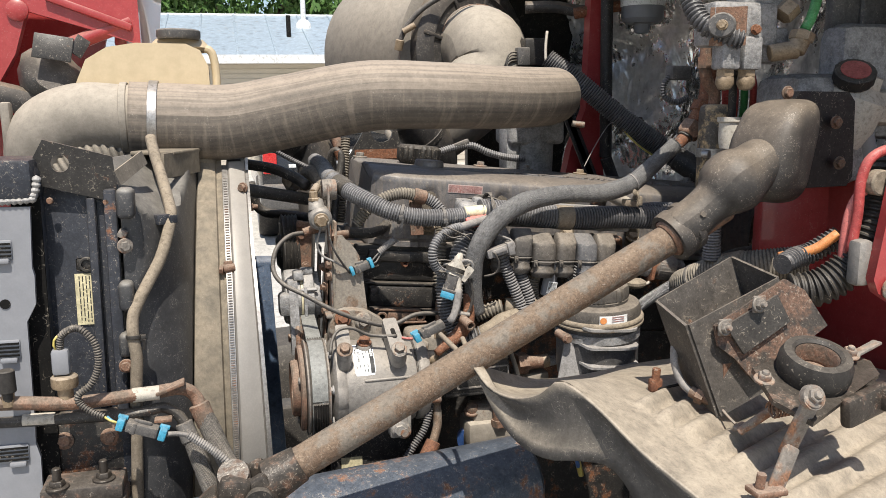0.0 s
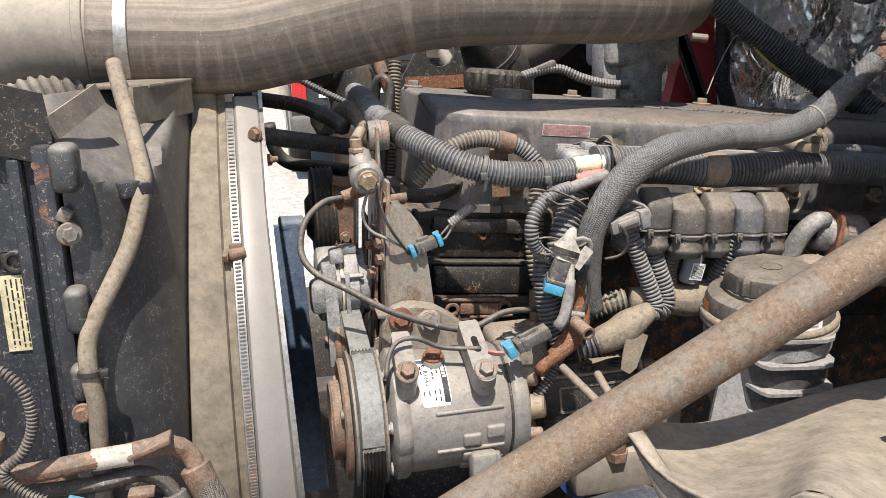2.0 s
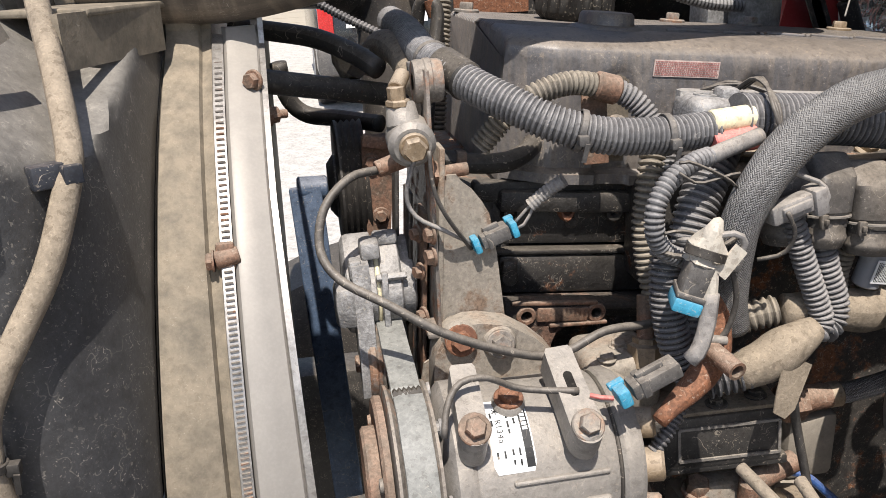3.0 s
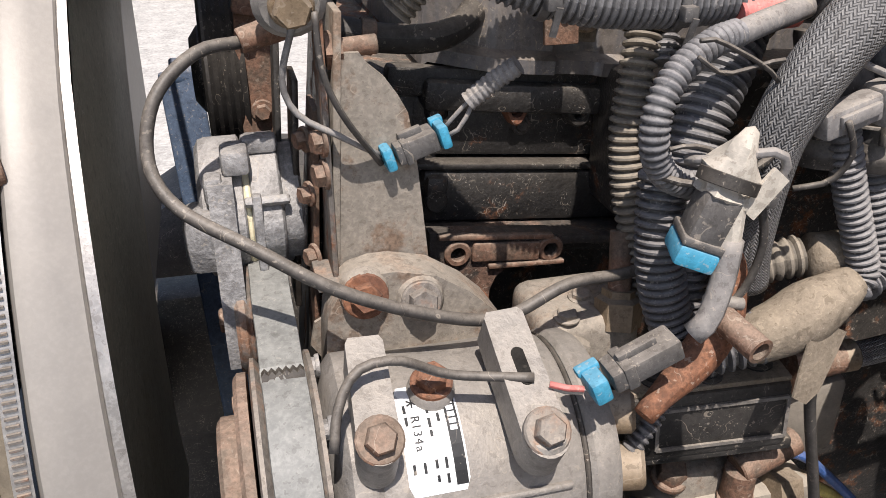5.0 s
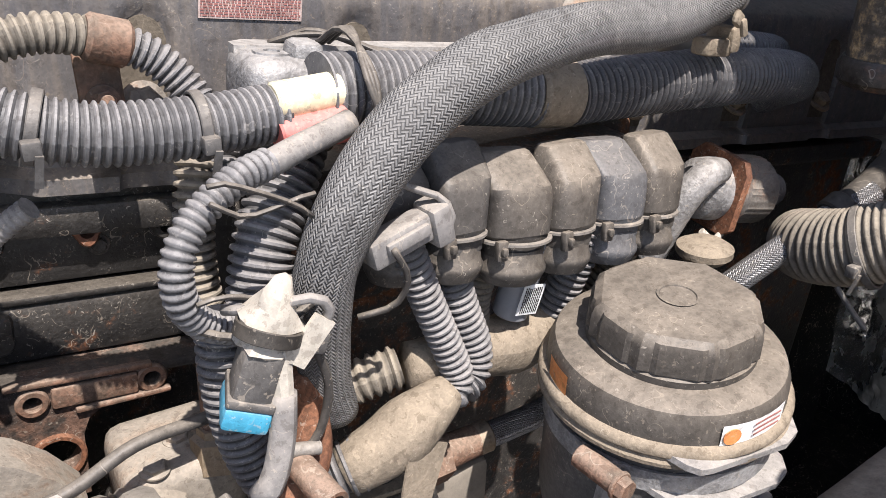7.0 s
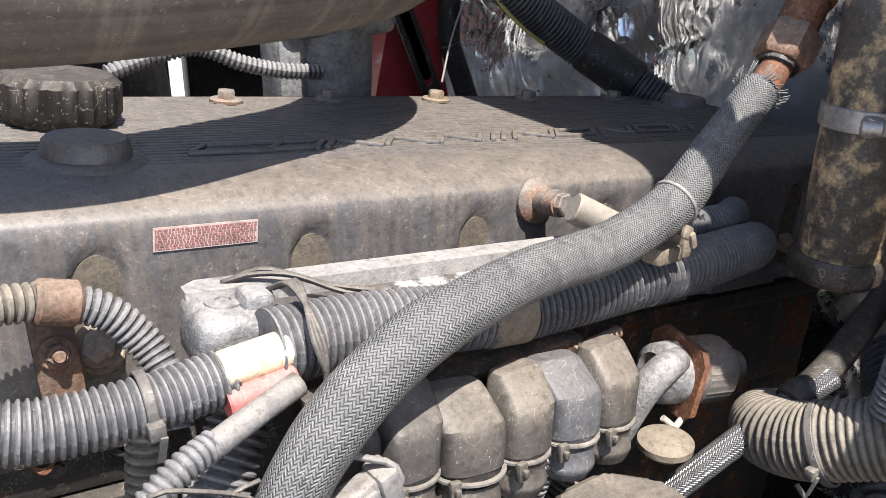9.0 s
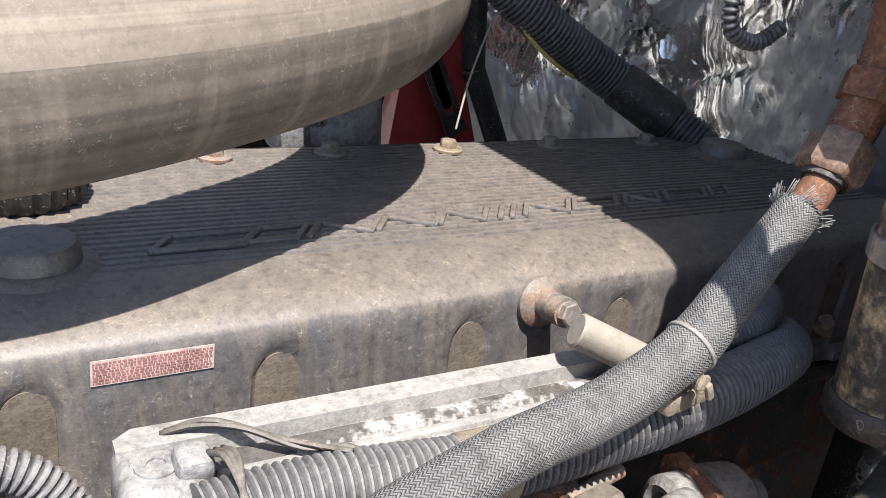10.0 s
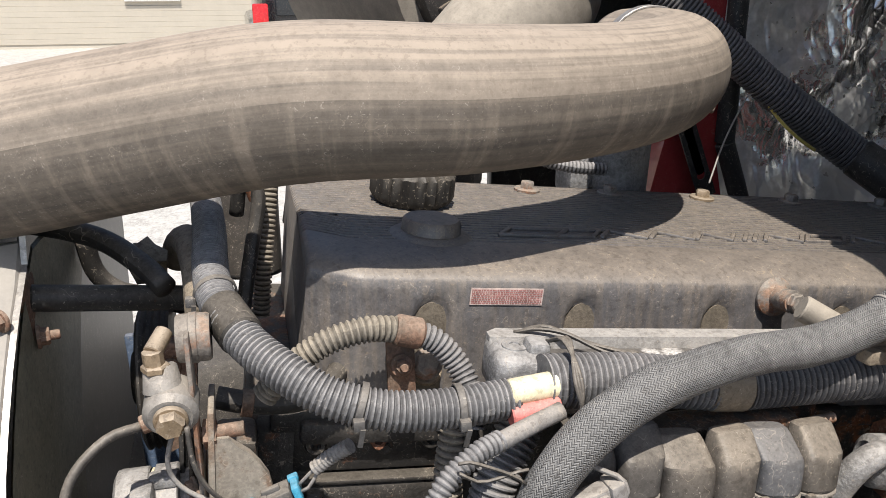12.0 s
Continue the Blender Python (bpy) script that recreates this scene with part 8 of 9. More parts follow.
def reservoir():
    """Power-steering reservoir: cap, dome, rim, clamp and ribbed filter body."""
    r = thing("steering_reservoir", "dusty black power-steering fluid reservoir with octagonal cap", "reservoir")
    o = pose(0.583, 1.046, 1.372, 3, -2, 0)

    def turned(prof, seg=48, wob=None):
        return lathe(prof, seg, o, wob)
    def facets(a, i):
        k = (a + radians(22.5)) % radians(45) - radians(22.5)
        return (math.cos(radians(22.5)) / math.cos(k) * 1.04 if i > 3 else 1.0) - (0.035 if 3 < i < 7 and abs(k) > radians(15) else 0.0)
    cap = part("cap", turned([(0.041, 0.014), (0.0425, 0.015), (0.0425, 0.0185), (0.0405, 0.020), (0.0435, 0.0205), (0.0430, 0.032), (0.0415, 0.036), (0.0375, 0.0385), (0, 0.039)], 96, facets), M_CAPS, r, "eight-sided black cap with finger lugs", sharp=28)
    part("cap_mark", turned([(0.0095, 0.0388), (0.0105, 0.0396), (0.0092, 0.0396), (0.0088, 0.0388)], 24), M_CAPS, cap)
    part("dome", turned([(0.041, 0.015), (0.051, 0.0145), (0.0570, 0.012), (0.0595, 0.006), (0.0600, -0.004)]), M_CAPS, r)
    part("rim", turned([(0.0600, -0.003), (0.0625, -0.004), (0.0640, -0.006), (0.0640, -0.008), (0.0622, -0.010), (0.0640, -0.012), (0.0640, -0.014), (0.060, -0.016), (0.057, -0.016)]), M_TAPE, r, "dusty rolled rim")
    part("body", turned([(0.0575, -0.016), (0.0575, -0.080), (0.0560, -0.092), (0.0500, -0.106), (0.0400, -0.114), (0.0250, -0.118), (0, -0.118)]), M_GREYPL, r, "grey plastic bowl")
    cl = part("clamp", turned([(0.0580, -0.022), (0.0595, -0.022), (0.0595, -0.034), (0.0580, -0.034)]), M_ALU_OX, r, "worm-drive clamp")
    part("clamp_screw", join(rod((0.520, 1.036, 1.345), (0.524, 1.010, 1.343), 0.0062, 0.0062, 12), hex_bolt((0.5235, 1.012, 1.343), (0.1, -1, 0), 0.006, 0.006, 1.2)), M_RUST, cl)
    # the pale cast bracket that carries it: an upright plate and a stack of rounded fins
    bm = bmesh.new()
    near = [bm.verts.new(p) for p in ((0.526, 1.021, 1.346), (0.501, 1.015, 1.225), (0.600, 0.994, 1.225), (0.592, 0.999, 1.346))]
    far = [bm.verts.new(v.co + Vector((0.002, 0.006, 0.0))) for v in near]
    bm.faces.new(near)
    bm.faces.new(far)
    for k in range(4):
        bm.faces.new((near[k], near[(k + 1) % 4], far[(k + 1) % 4], far[k]))
    br = part("mount_plate", bm, M_FIN, r, "pale cast mounting bracket")
    out = [(0.535, 1.019), (0.5385, 1.006), (0.5425, 0.992), (0.5465, 0.9865), (0.553, 0.9850), (0.600, 0.9815), (0.612, 0.9850), (0.6195, 0.994), (0.621, 1.006), (0.612, 1.030), (0.560, 1.040)]
    for k, z in enumerate((1.3565, 1.3305, 1.3030, 1.2760, 1.2490)):
        part("fin", plate([(x - 0.578, y - 1.0) for x, y in out], 0.0034, pose(0.578 + 0.002 * k, 1.0 + 0.001 * k, z, 5, 3, 0)), M_FIN, br)
    for a0, a1, mt, nm in ((-112, -74, M_LABEL, "label"), (-204, -186, M_LABEL_ORANGE, "label")):
        bm = bmesh.new()
        rows = []
        for k in range(7):
            t = radians(a0 + (a1 - a0) * k / 6)
            rows.append([bm.verts.new(o @ Vector((0.0606 * math.cos(t), 0.0606 * math.sin(t), z))) for z in (-0.003, 0.0085)])
        for p, q in zip(rows, rows[1:]):
            bm.faces.new((p[0], q[0], q[1], p[1]))
        lb = part(nm, bm, mt, r, "orange warning sticker" if mt is M_LABEL_ORANGE else "white and orange sticker")
        if mt is M_LABEL:
            t = radians(-107)
            n = Vector((math.cos(t), math.sin(t), 0))
            part("disc", at(lathe([(0, 0), (0.0045, 0), (0.0045, 0.0004), (0, 0.0004)], 18), o @ facing(n * 0.0608 + Vector((0, 0, 0.002)), (-math.sin(t), math.cos(t), 0), (0, 0, 1))), M_LABEL_ORANGE, lb)
            t = radians(-88)
            n = Vector((math.cos(t), math.sin(t), 0))
            for j in range(3):
                part("print", at(box((0.018, 0.0008, 0.0003), (0, 0.0045 - 0.003 * j, 0)), o @ facing(n * 0.0609 + Vector((0, 0, 0.002)), (-math.sin(t), math.cos(t), 0), (0, 0, 1))), M_INK_RED, lb)
    part("vent_knob", lathe([(0, 0), (0.013, 0), (0.017, 0.004), (0.017, 0.008), (0.012, 0.011), (0, 0.011)], 28, pose(0.668, 1.10, 1.386)), M_TAPE, r)
    return r


def regulator():
    """Chalky elbow with a rusty square flange and a knurled end cap, behind the plug caps."""
    g = thing("flange_fitting", "chalky cast elbow with rusty flange and knurled end cap", "fitting")
    way = Vector((0.95, -0.12, -0.15)).normalized()
    c = Vector((0.706, 1.133, 1.4125))
    m = along(c, c + way)
    part("flange", at(plate([(-0.024, -0.020), (-0.018, -0.025), (0.018, -0.025), (0.025, -0.016), (0.025, 0.018), (0.016, 0.026), (-0.020, 0.024), (-0.025, 0.016)], 0.005), m), M_ORANGE_RUST, g, "rusty square flange")
    part("mouth", at(lathe([(0.010, -0.004), (0.010, -0.015), (0.014, -0.017), (0.0195, -0.013), (0.0205, -0.002), (0.0205, 0.0), (0.010, 0.0), (0.010, -0.004)], 32), m), M_ALU_OX, g)
    tube("elbow", [(0.696, 1.121, 1.4305, 0.008), (0.682, 1.119, 1.4305, 0.0095), (0.669, 1.122, 1.4175, 0.010), (0.661, 1.128, 1.3955, 0.0105), (0.656, 1.134, 1.3735, 0.011)], 0.010, M_ALU_OX, g, seg=18)
    part("clip", tube_free(c + Vector((-0.02, -0.014, -0.020)), c + Vector((-0.012, -0.018, -0.028)), c + Vector((-0.002, -0.016, -0.024)), 0.0022), M_WHITE, g)
    part("end_cap", at(lathe([(0.0, 0.005), (0.0205, 0.005), (0.0205, 0.012), (0.0222, 0.013), (0.0222, 0.036), (0.0195, 0.040), (0, 0.040)], 72, None, lambda a, i: 1 + (0.018 * math.sin(30 * a) if i > 2 else 0)), m), M_STEEL, g, "knurled end cap")
    part("outlet", at(lathe([(0, 0.038), (0.011, 0.038), (0.011, 0.056), (0, 0.056)], 18), m), M_GREYPL, g)
    part("link_pipe", rod((0.62, 1.135, 1.452), (0.66, 1.14, 1.452), 0.004, 0.004, 12), M_STEEL, g)
    return g


main_loom()
braided_hose()
conduits()
sensor_plugs()
control_module()
coolant_arc()
connectors()
front_valve()
pump_group()
reservoir()
regulator()


# ---- fender side and cab side ----
def fender():
    f = thing("inner_fender", "dusty black ribbed plastic splash fender", "fender")
    # the top: a sheet ruled from its inner edge to the far edge of the arch, with ribs across it
    bm = bmesh.new()
    nu, nv = 130, 40
    edge, _ = curve_points([(0.333, 0.828, 1.378), (0.343, 0.795, 1.362), (0.358, 0.755, 1.362), (0.372, 0.720, 1.376), (0.383, 0.696, 1.396), (0.403, 0.665, 1.384), (0.426, 0.610, 1.356), (0.458, 0.555, 1.328), (0.50, 0.46, 1.285)], 0.001)
    far, _ = curve_points([(0.343, 0.848, 1.370), (0.405, 0.895, 1.338), (0.455, 0.925, 1.318), (0.52, 0.945, 1.312), (0.64, 0.965, 1.316), (0.80, 0.96, 1.316), (0.93, 0.85, 1.310), (1.05, 0.62, 1.300)], 0.001)
    grid = []
    for i in range(nu + 1):
        u = i / nu
        a = Vector(edge[round(u * (len(edge) - 1))])
        b = Vector(far[round(u * (len(far) - 1))])
        row = []
        for j in range(nv + 1):
            v = j / nv
            p = a.lerp(b, v)
            p.z -= 0.006 * math.sin(math.pi * v)
            on = step(v, 0.14, 0.18) * (1 - step(v, 0.55, 0.62)) * step(u, 0.46, 0.50)
            p.z += 0.0100 * on * abs(math.sin(u * math.pi * 19)) ** 1.2
            row.append(bm.verts.new(p))
        fall = 0.12 + 0.88 * step(u, 0.02, 0.30)
        row.append(bm.verts.new(b + Vector((0.01, 0.012, -0.05 * fall))))
        row.append(bm.verts.new(b + Vector((0.01, 0.014, -0.12 * fall))))
        grid.append(row)
    for i in range(nu):
        for j in range(nv + 2):
            bm.faces.new((grid[i][j], grid[i + 1][j], grid[i + 1][j + 1], grid[i][j + 1]))
    part("top", bm, M_FENDER, f, sharp=70)
    # the turned-down inner lip, with its scooped cut-out
    bm = bmesh.new()
    topl = [(0.333, 0.828, 1.378), (0.343, 0.795, 1.362), (0.358, 0.755, 1.362), (0.372, 0.720, 1.376), (0.383, 0.696, 1.396), (0.403, 0.665, 1.384), (0.426, 0.610, 1.356), (0.458, 0.555, 1.328), (0.50, 0.46, 1.285)]
    botl = [(0.337, 0.826, 1.370), (0.348, 0.785, 1.334), (0.362, 0.745, 1.314), (0.378, 0.707, 1.312), (0.398, 0.680, 1.320), (0.424, 0.655, 1.318), (0.446, 0.610, 1.270), (0.470, 0.555, 1.235), (0.505, 0.47, 1.19)]
    ta, _ = curve_points(topl, 0.012)
    n = len(ta)
    bc, _ = curve_points(botl, 0.002)
    bb = bc[np.linspace(0, len(bc) - 1, n).astype(int)]
    rows = []
    for k in range(7):
        w = k / 6
        rows.append([bm.verts.new(tuple(p * (1 - w) + q * w + np.array([0.012, -0.004, 0.0]) * math.sin(math.pi * w))) for p, q in zip(ta, bb)])
    for p, q in zip(rows, rows[1:]):
        for k in range(n - 1):
            bm.faces.new((p[k], p[k + 1], q[k + 1], q[k]))
    lip = part("lip", bm, M_FENDER, f, sharp=70)
    sol = lip.modifiers.new("thickness", "SOLIDIFY")
    sol.thickness = 0.0035
    part("support", box((0.02, 0.02, 0.35), (0.52, 0.78, 1.15), 0.003), M_PAINT, f)
    part("brace", join(rod((0.334, 0.830, 1.376), (0.318, 0.90, 1.392), 0.003), rod((0.338, 0.826, 1.374), (0.342, 0.89, 1.388), 0.003)), M_TAPE, f)
    c = thing("spring_clip", "rusty spring clip on a wire over the fender", "clip")
    part("clip", join(box((0.014, 0.008, 0.014), (0.516, 0.752, 1.362), 0.002), rod((0.516, 0.752, 1.367), (0.517, 0.752, 1.380), 0.0045)), M_ORANGE_RUST, c)
    tube("wire", [(0.494, 0.752, 1.350), (0.505, 0.752, 1.352), (0.516, 0.75, 1.357), (0.540, 0.735, 1.367), (0.556, 0.725, 1.374)], 0.0015, M_DARK, c, seg=8)
    return f


def hood_mount():
    """The steel bin bracket with its rubber ring mount, latch strap and springs."""
    b = thing("mount_bracket", "open black steel box bracket with rusty stepped plate", "bracket")
    # open-topped box of thin sheet, leaning
    tl, tf, tr, tn = Vector((0.513, 0.750, 1.455)), Vector((0.610, 0.768, 1.493)), Vector((0.625, 0.710, 1.481)), Vector((0.520, 0.702, 1.440))
    down = Vector((0.030, -0.012, -0.085))
    th = 0.003
    for p, q in ((tl, tf), (tf, tr), (tr, tn), (tn, tl)):
        bm = bmesh.new()
        nrm = (q - p).cross(down).normalized() * th
        vs = [bm.verts.new(v) for v in (p, q, q + down * 1.1, p + down * 1.1, p + nrm, q + nrm, q + down * 1.1 + nrm, p + down * 1.1 + nrm)]
        for fcs in ((0, 1, 2, 3), (4, 7, 6, 5), (0, 4, 5, 1), (1, 5, 6, 2), (2, 6, 7, 3), (3, 7, 4, 0)):
            bm.faces.new([vs[i] for i in fcs])
        part("box_wall", bm, M_BIN, b)
    part("gusset", plate([(0, 0), (0.035, -0.005), (0.040, -0.035), (-0.005, -0.045)], 0.004, facing((0.556, 0.695, 1.400), (0.8, 0.2, 0.1), (0.1, 0, 1))), M_RUST, b, "rusty gusset")
    # rusty face plate in front of the box, bent out at the foot
    fp = part("face_plate", plate([(0, 0), (0.090, 0.004), (0.104, -0.016), (0.110, -0.060), (0.012, -0.072), (0.004, -0.04), (-0.006, -0.02)], 0.004, facing((0.543, 0.694, 1.440), (0.90, 0.02, 0.43), (0.25, 0.15, 0.95))), M_RUSTDARK, b, "pitted rusty face plate")
    part("clamp_plate", plate([(0, 0), (0.064, 0.0), (0.064, -0.030), (0.004, -0.034)], 0.004, facing((0.551, 0.687, 1.441), (0.90, 0.02, 0.43), (0.25, 0.15, 0.95))), M_PAINT, fp)
    for p in ((0.548, 0.682, 1.440), (0.583, 0.679, 1.462)):
        part("bolt", join(hex_bolt(p, (0.1, -1, 0.25), 0.0055, 0.006, 1.4, 0.003), box((0.014, 0.003, 0.017), Vector(p) + Vector((0.002, 0.002, 0.0)), 0.001)), M_STEEL, fp)
    # base plate under the ring
    bp = part("base_plate", plate([(-0.056, -0.036), (0.066, -0.024), (0.078, -0.008), (0.062, 0.036), (-0.038, 0.040), (-0.062, 0.0)], 0.005, facing((0.588, 0.600, 1.406), (0.86, 0.30, 0.10), (-0.35, 0.9, 0.32))), M_OILY, b, "worn black base plate with rust edges")
    part("hook", join(box((0.06, 0.012, 0.028), (0.622, 0.574, 1.393), 0.005, turn=(0, -8, 15)), box((0.020, 0.036, 0.022), (0.645, 0.582, 1.396), 0.006, turn=(0, 0, 10))), M_OILY, b)
    axis = Vector((-0.05, -0.32, 0.95))
    seat = Vector((0.588, 0.604, 1.411))
    rg = part("ring_mount", lathe([(0.0175, 0.005), (0.0195, 0.025), (0.0225, 0.028), (0.029, 0.0265), (0.032, 0.019), (0.0325, 0.009), (0.030, 0.0), (0.0175, 0.0), (0.0175, 0.005), (0, 0.005)], 44, along(seat, seat + axis)), M_RUBBER, b, "heavy black rubber ring mount")
    part("ring_liner", lathe([(0.0, 0.006), (0.0172, 0.006), (0.0190, 0.0245), (0.0178, 0.022), (0.0168, 0.008)], 36, along(seat, seat + axis)), M_RUST, rg, "rusty inner liner")
    for p in ((0.540, 0.606, 1.412), (0.640, 0.618, 1.424)):
        part("base_bolt", hex_bolt(p, axis, 0.0062, 0.007, 1.5, 0.002), M_STEEL, bp)
    part("tab", box((0.034, 0.010, 0.003), (0.662, 0.622, 1.428), 0.001, turn=(0, -14, 12)), M_STEEL, b)
    s = thing("latch_strap", "flat dusty steel latch strap bolted to the mount", "strap")
    part("strap", join(box((0.017, 0.005, 0.062), (0.542, 0.558, 1.388), 0.002, turn=(20, 6, 0)), box((0.016, 0.005, 0.045), (0.530, 0.560, 1.348), 0.002, turn=(-10, 30, 0)), lathe([(0, -0.003), (0.0105, -0.003), (0.0105, 0.003), (0, 0.003)], 20, along((0.543, 0.547, 1.416), (0.543, 0.45, 1.45)))), M_STEEL, s)
    part("bolt", hex_bolt((0.543, 0.546, 1.417), (0, -0.85, 0.5), 0.0065, 0.006, 1.5, 0.002), M_STEEL, s)
    part("foot", join(box((0.03, 0.02, 0.006), (0.512, 0.556, 1.334), 0.002), rod((0.505, 0.556, 1.336), (0.506, 0.555, 1.350), 0.004)), M_RUST, s)
    w = thing("release_cable", "rusty release cable with spring and link", "cable")
    tube("sheath", [(0.548, 0.765, 1.425), (0.535, 0.748, 1.414), (0.526, 0.733, 1.392), (0.530, 0.722, 1.372), (0.540, 0.712, 1.362)], 0.0040, M_WIRE_GREY, w, seg=12)
    part("ferrule", join(rod((0.536, 0.717, 1.365), (0.556, 0.694, 1.356), 0.0060, 0.0052, 14), lathe([(0, 0), (0.009, 0), (0.009, 0.008), (0, 0.008)], 6, along((0.541, 0.712, 1.363), (0.556, 0.694, 1.356)))), M_RUST, w)
    tube("inner_wire", [(0.555, 0.695, 1.356), (0.556, 0.680, 1.350), (0.556, 0.664, 1.346)], 0.0016, M_STEEL, w, seg=8)
    part("link", join(box((0.020, 0.012, 0.006), (0.556, 0.655, 1.347), 0.002, turn=(0, 0, 30)), rod((0.540, 0.636, 1.352), (0.560, 0.612, 1.383), 0.0042)), M_STEEL, w)
    co = [(0.548 + 0.022 * k / 60, 0.604 - 0.004 * k / 60 + 0.0072 * math.cos(k * 0.75), 1.384 + 0.004 * k / 60 + 0.0072 * math.sin(k * 0.75)) for k in range(61)]
    tube("spring", co, 0.0011, M_RUST, w, seg=6, step=0.002)
    return b


def air_cleaner():
    a = thing("air_cleaner", "large dusty black air cleaner canister with intake elbow", "air cleaner")
    o = Vector((0.665, 2.0, 1.775))
    way = Vector((0.42, -0.91, 0.0)).normalized()
    m = along(o, o + way)
    part("drum", lathe([(0, -0.34), (0.19, -0.34), (0.205, -0.32), (0.205, -0.06), (0.198, -0.045), (0.198, 0.0), (0.17, 0.006), (0, 0.006)], 56, m), M_ELBOW, a)
    part("end_cover", lathe([(0.172, 0.0), (0.173, 0.030), (0.16, 0.040), (0.135, 0.046), (0.13, 0.040), (0.11, 0.040), (0.108, 0.046), (0, 0.046)], 56, m), M_BOOT, a, "dark moulded end cover")
    for k in (30, 75, 120, 165, 210, 300, 345):
        part("cover_rib", at(box((0.055, 0.010, 0.02), (0.135, 0, 0.036), 0.003), m @ pose(0, 0, 0, 0, 0, k)), M_BOOT, a)
    tube("intake_elbow", [(0.672, 1.965, 1.785, 0.098), (0.680, 1.93, 1.782, 0.098), (0.685, 1.89, 1.765, 0.096), (0.68, 1.86, 1.71, 0.092), (0.60, 1.83, 1.64, 0.082), (0.54, 1.84, 1.59, 0.075), (0.48, 1.86, 1.54, 0.072)], 0.1, M_ELBOW, a, "smooth dusty elbow", seg=40, step=0.012)
    part("elbow_clamp", ring((0.677, 1.945, 1.784), (0.2, -0.97, -0.10), 0.0985, 0.002, 0.012), M_STEEL, a)
    tube("sensor_line", [(0.48, 1.90, 1.79), (0.50, 1.895, 1.83), (0.54, 1.89, 1.87), (0.60, 1.88, 1.90), (0.66, 1.90, 1.90)], 0.006, M_WIRE, a, seg=12)
    part("sensor_fitting", join(rod((0.478, 1.90, 1.775), (0.482, 1.895, 1.798), 0.010), rod((0.488, 1.89, 1.815), (0.515, 1.885, 1.83), 0.007)), M_BRASS, a)
    mp = part("mount_plate", plate([(0.70, 1.62), (0.78, 1.66), (0.79, 1.82), (0.72, 1.90), (0.60, 1.96), (0.55, 1.96), (0.56, 1.62)], 0.008, pose(0, 2.02, 0, 90, 0, 0)), M_PAINT, a)
    part("bolt", hex_bolt((0.765, 2.01, 1.853), (0, -1, 0), 0.013, 0.01, 1.4), M_STEEL, mp)
    part("mount_leg", box((0.10, 0.06, 1.2), (0.62, 2.12, 1.10), 0.01), M_PAINT, a)
    return a


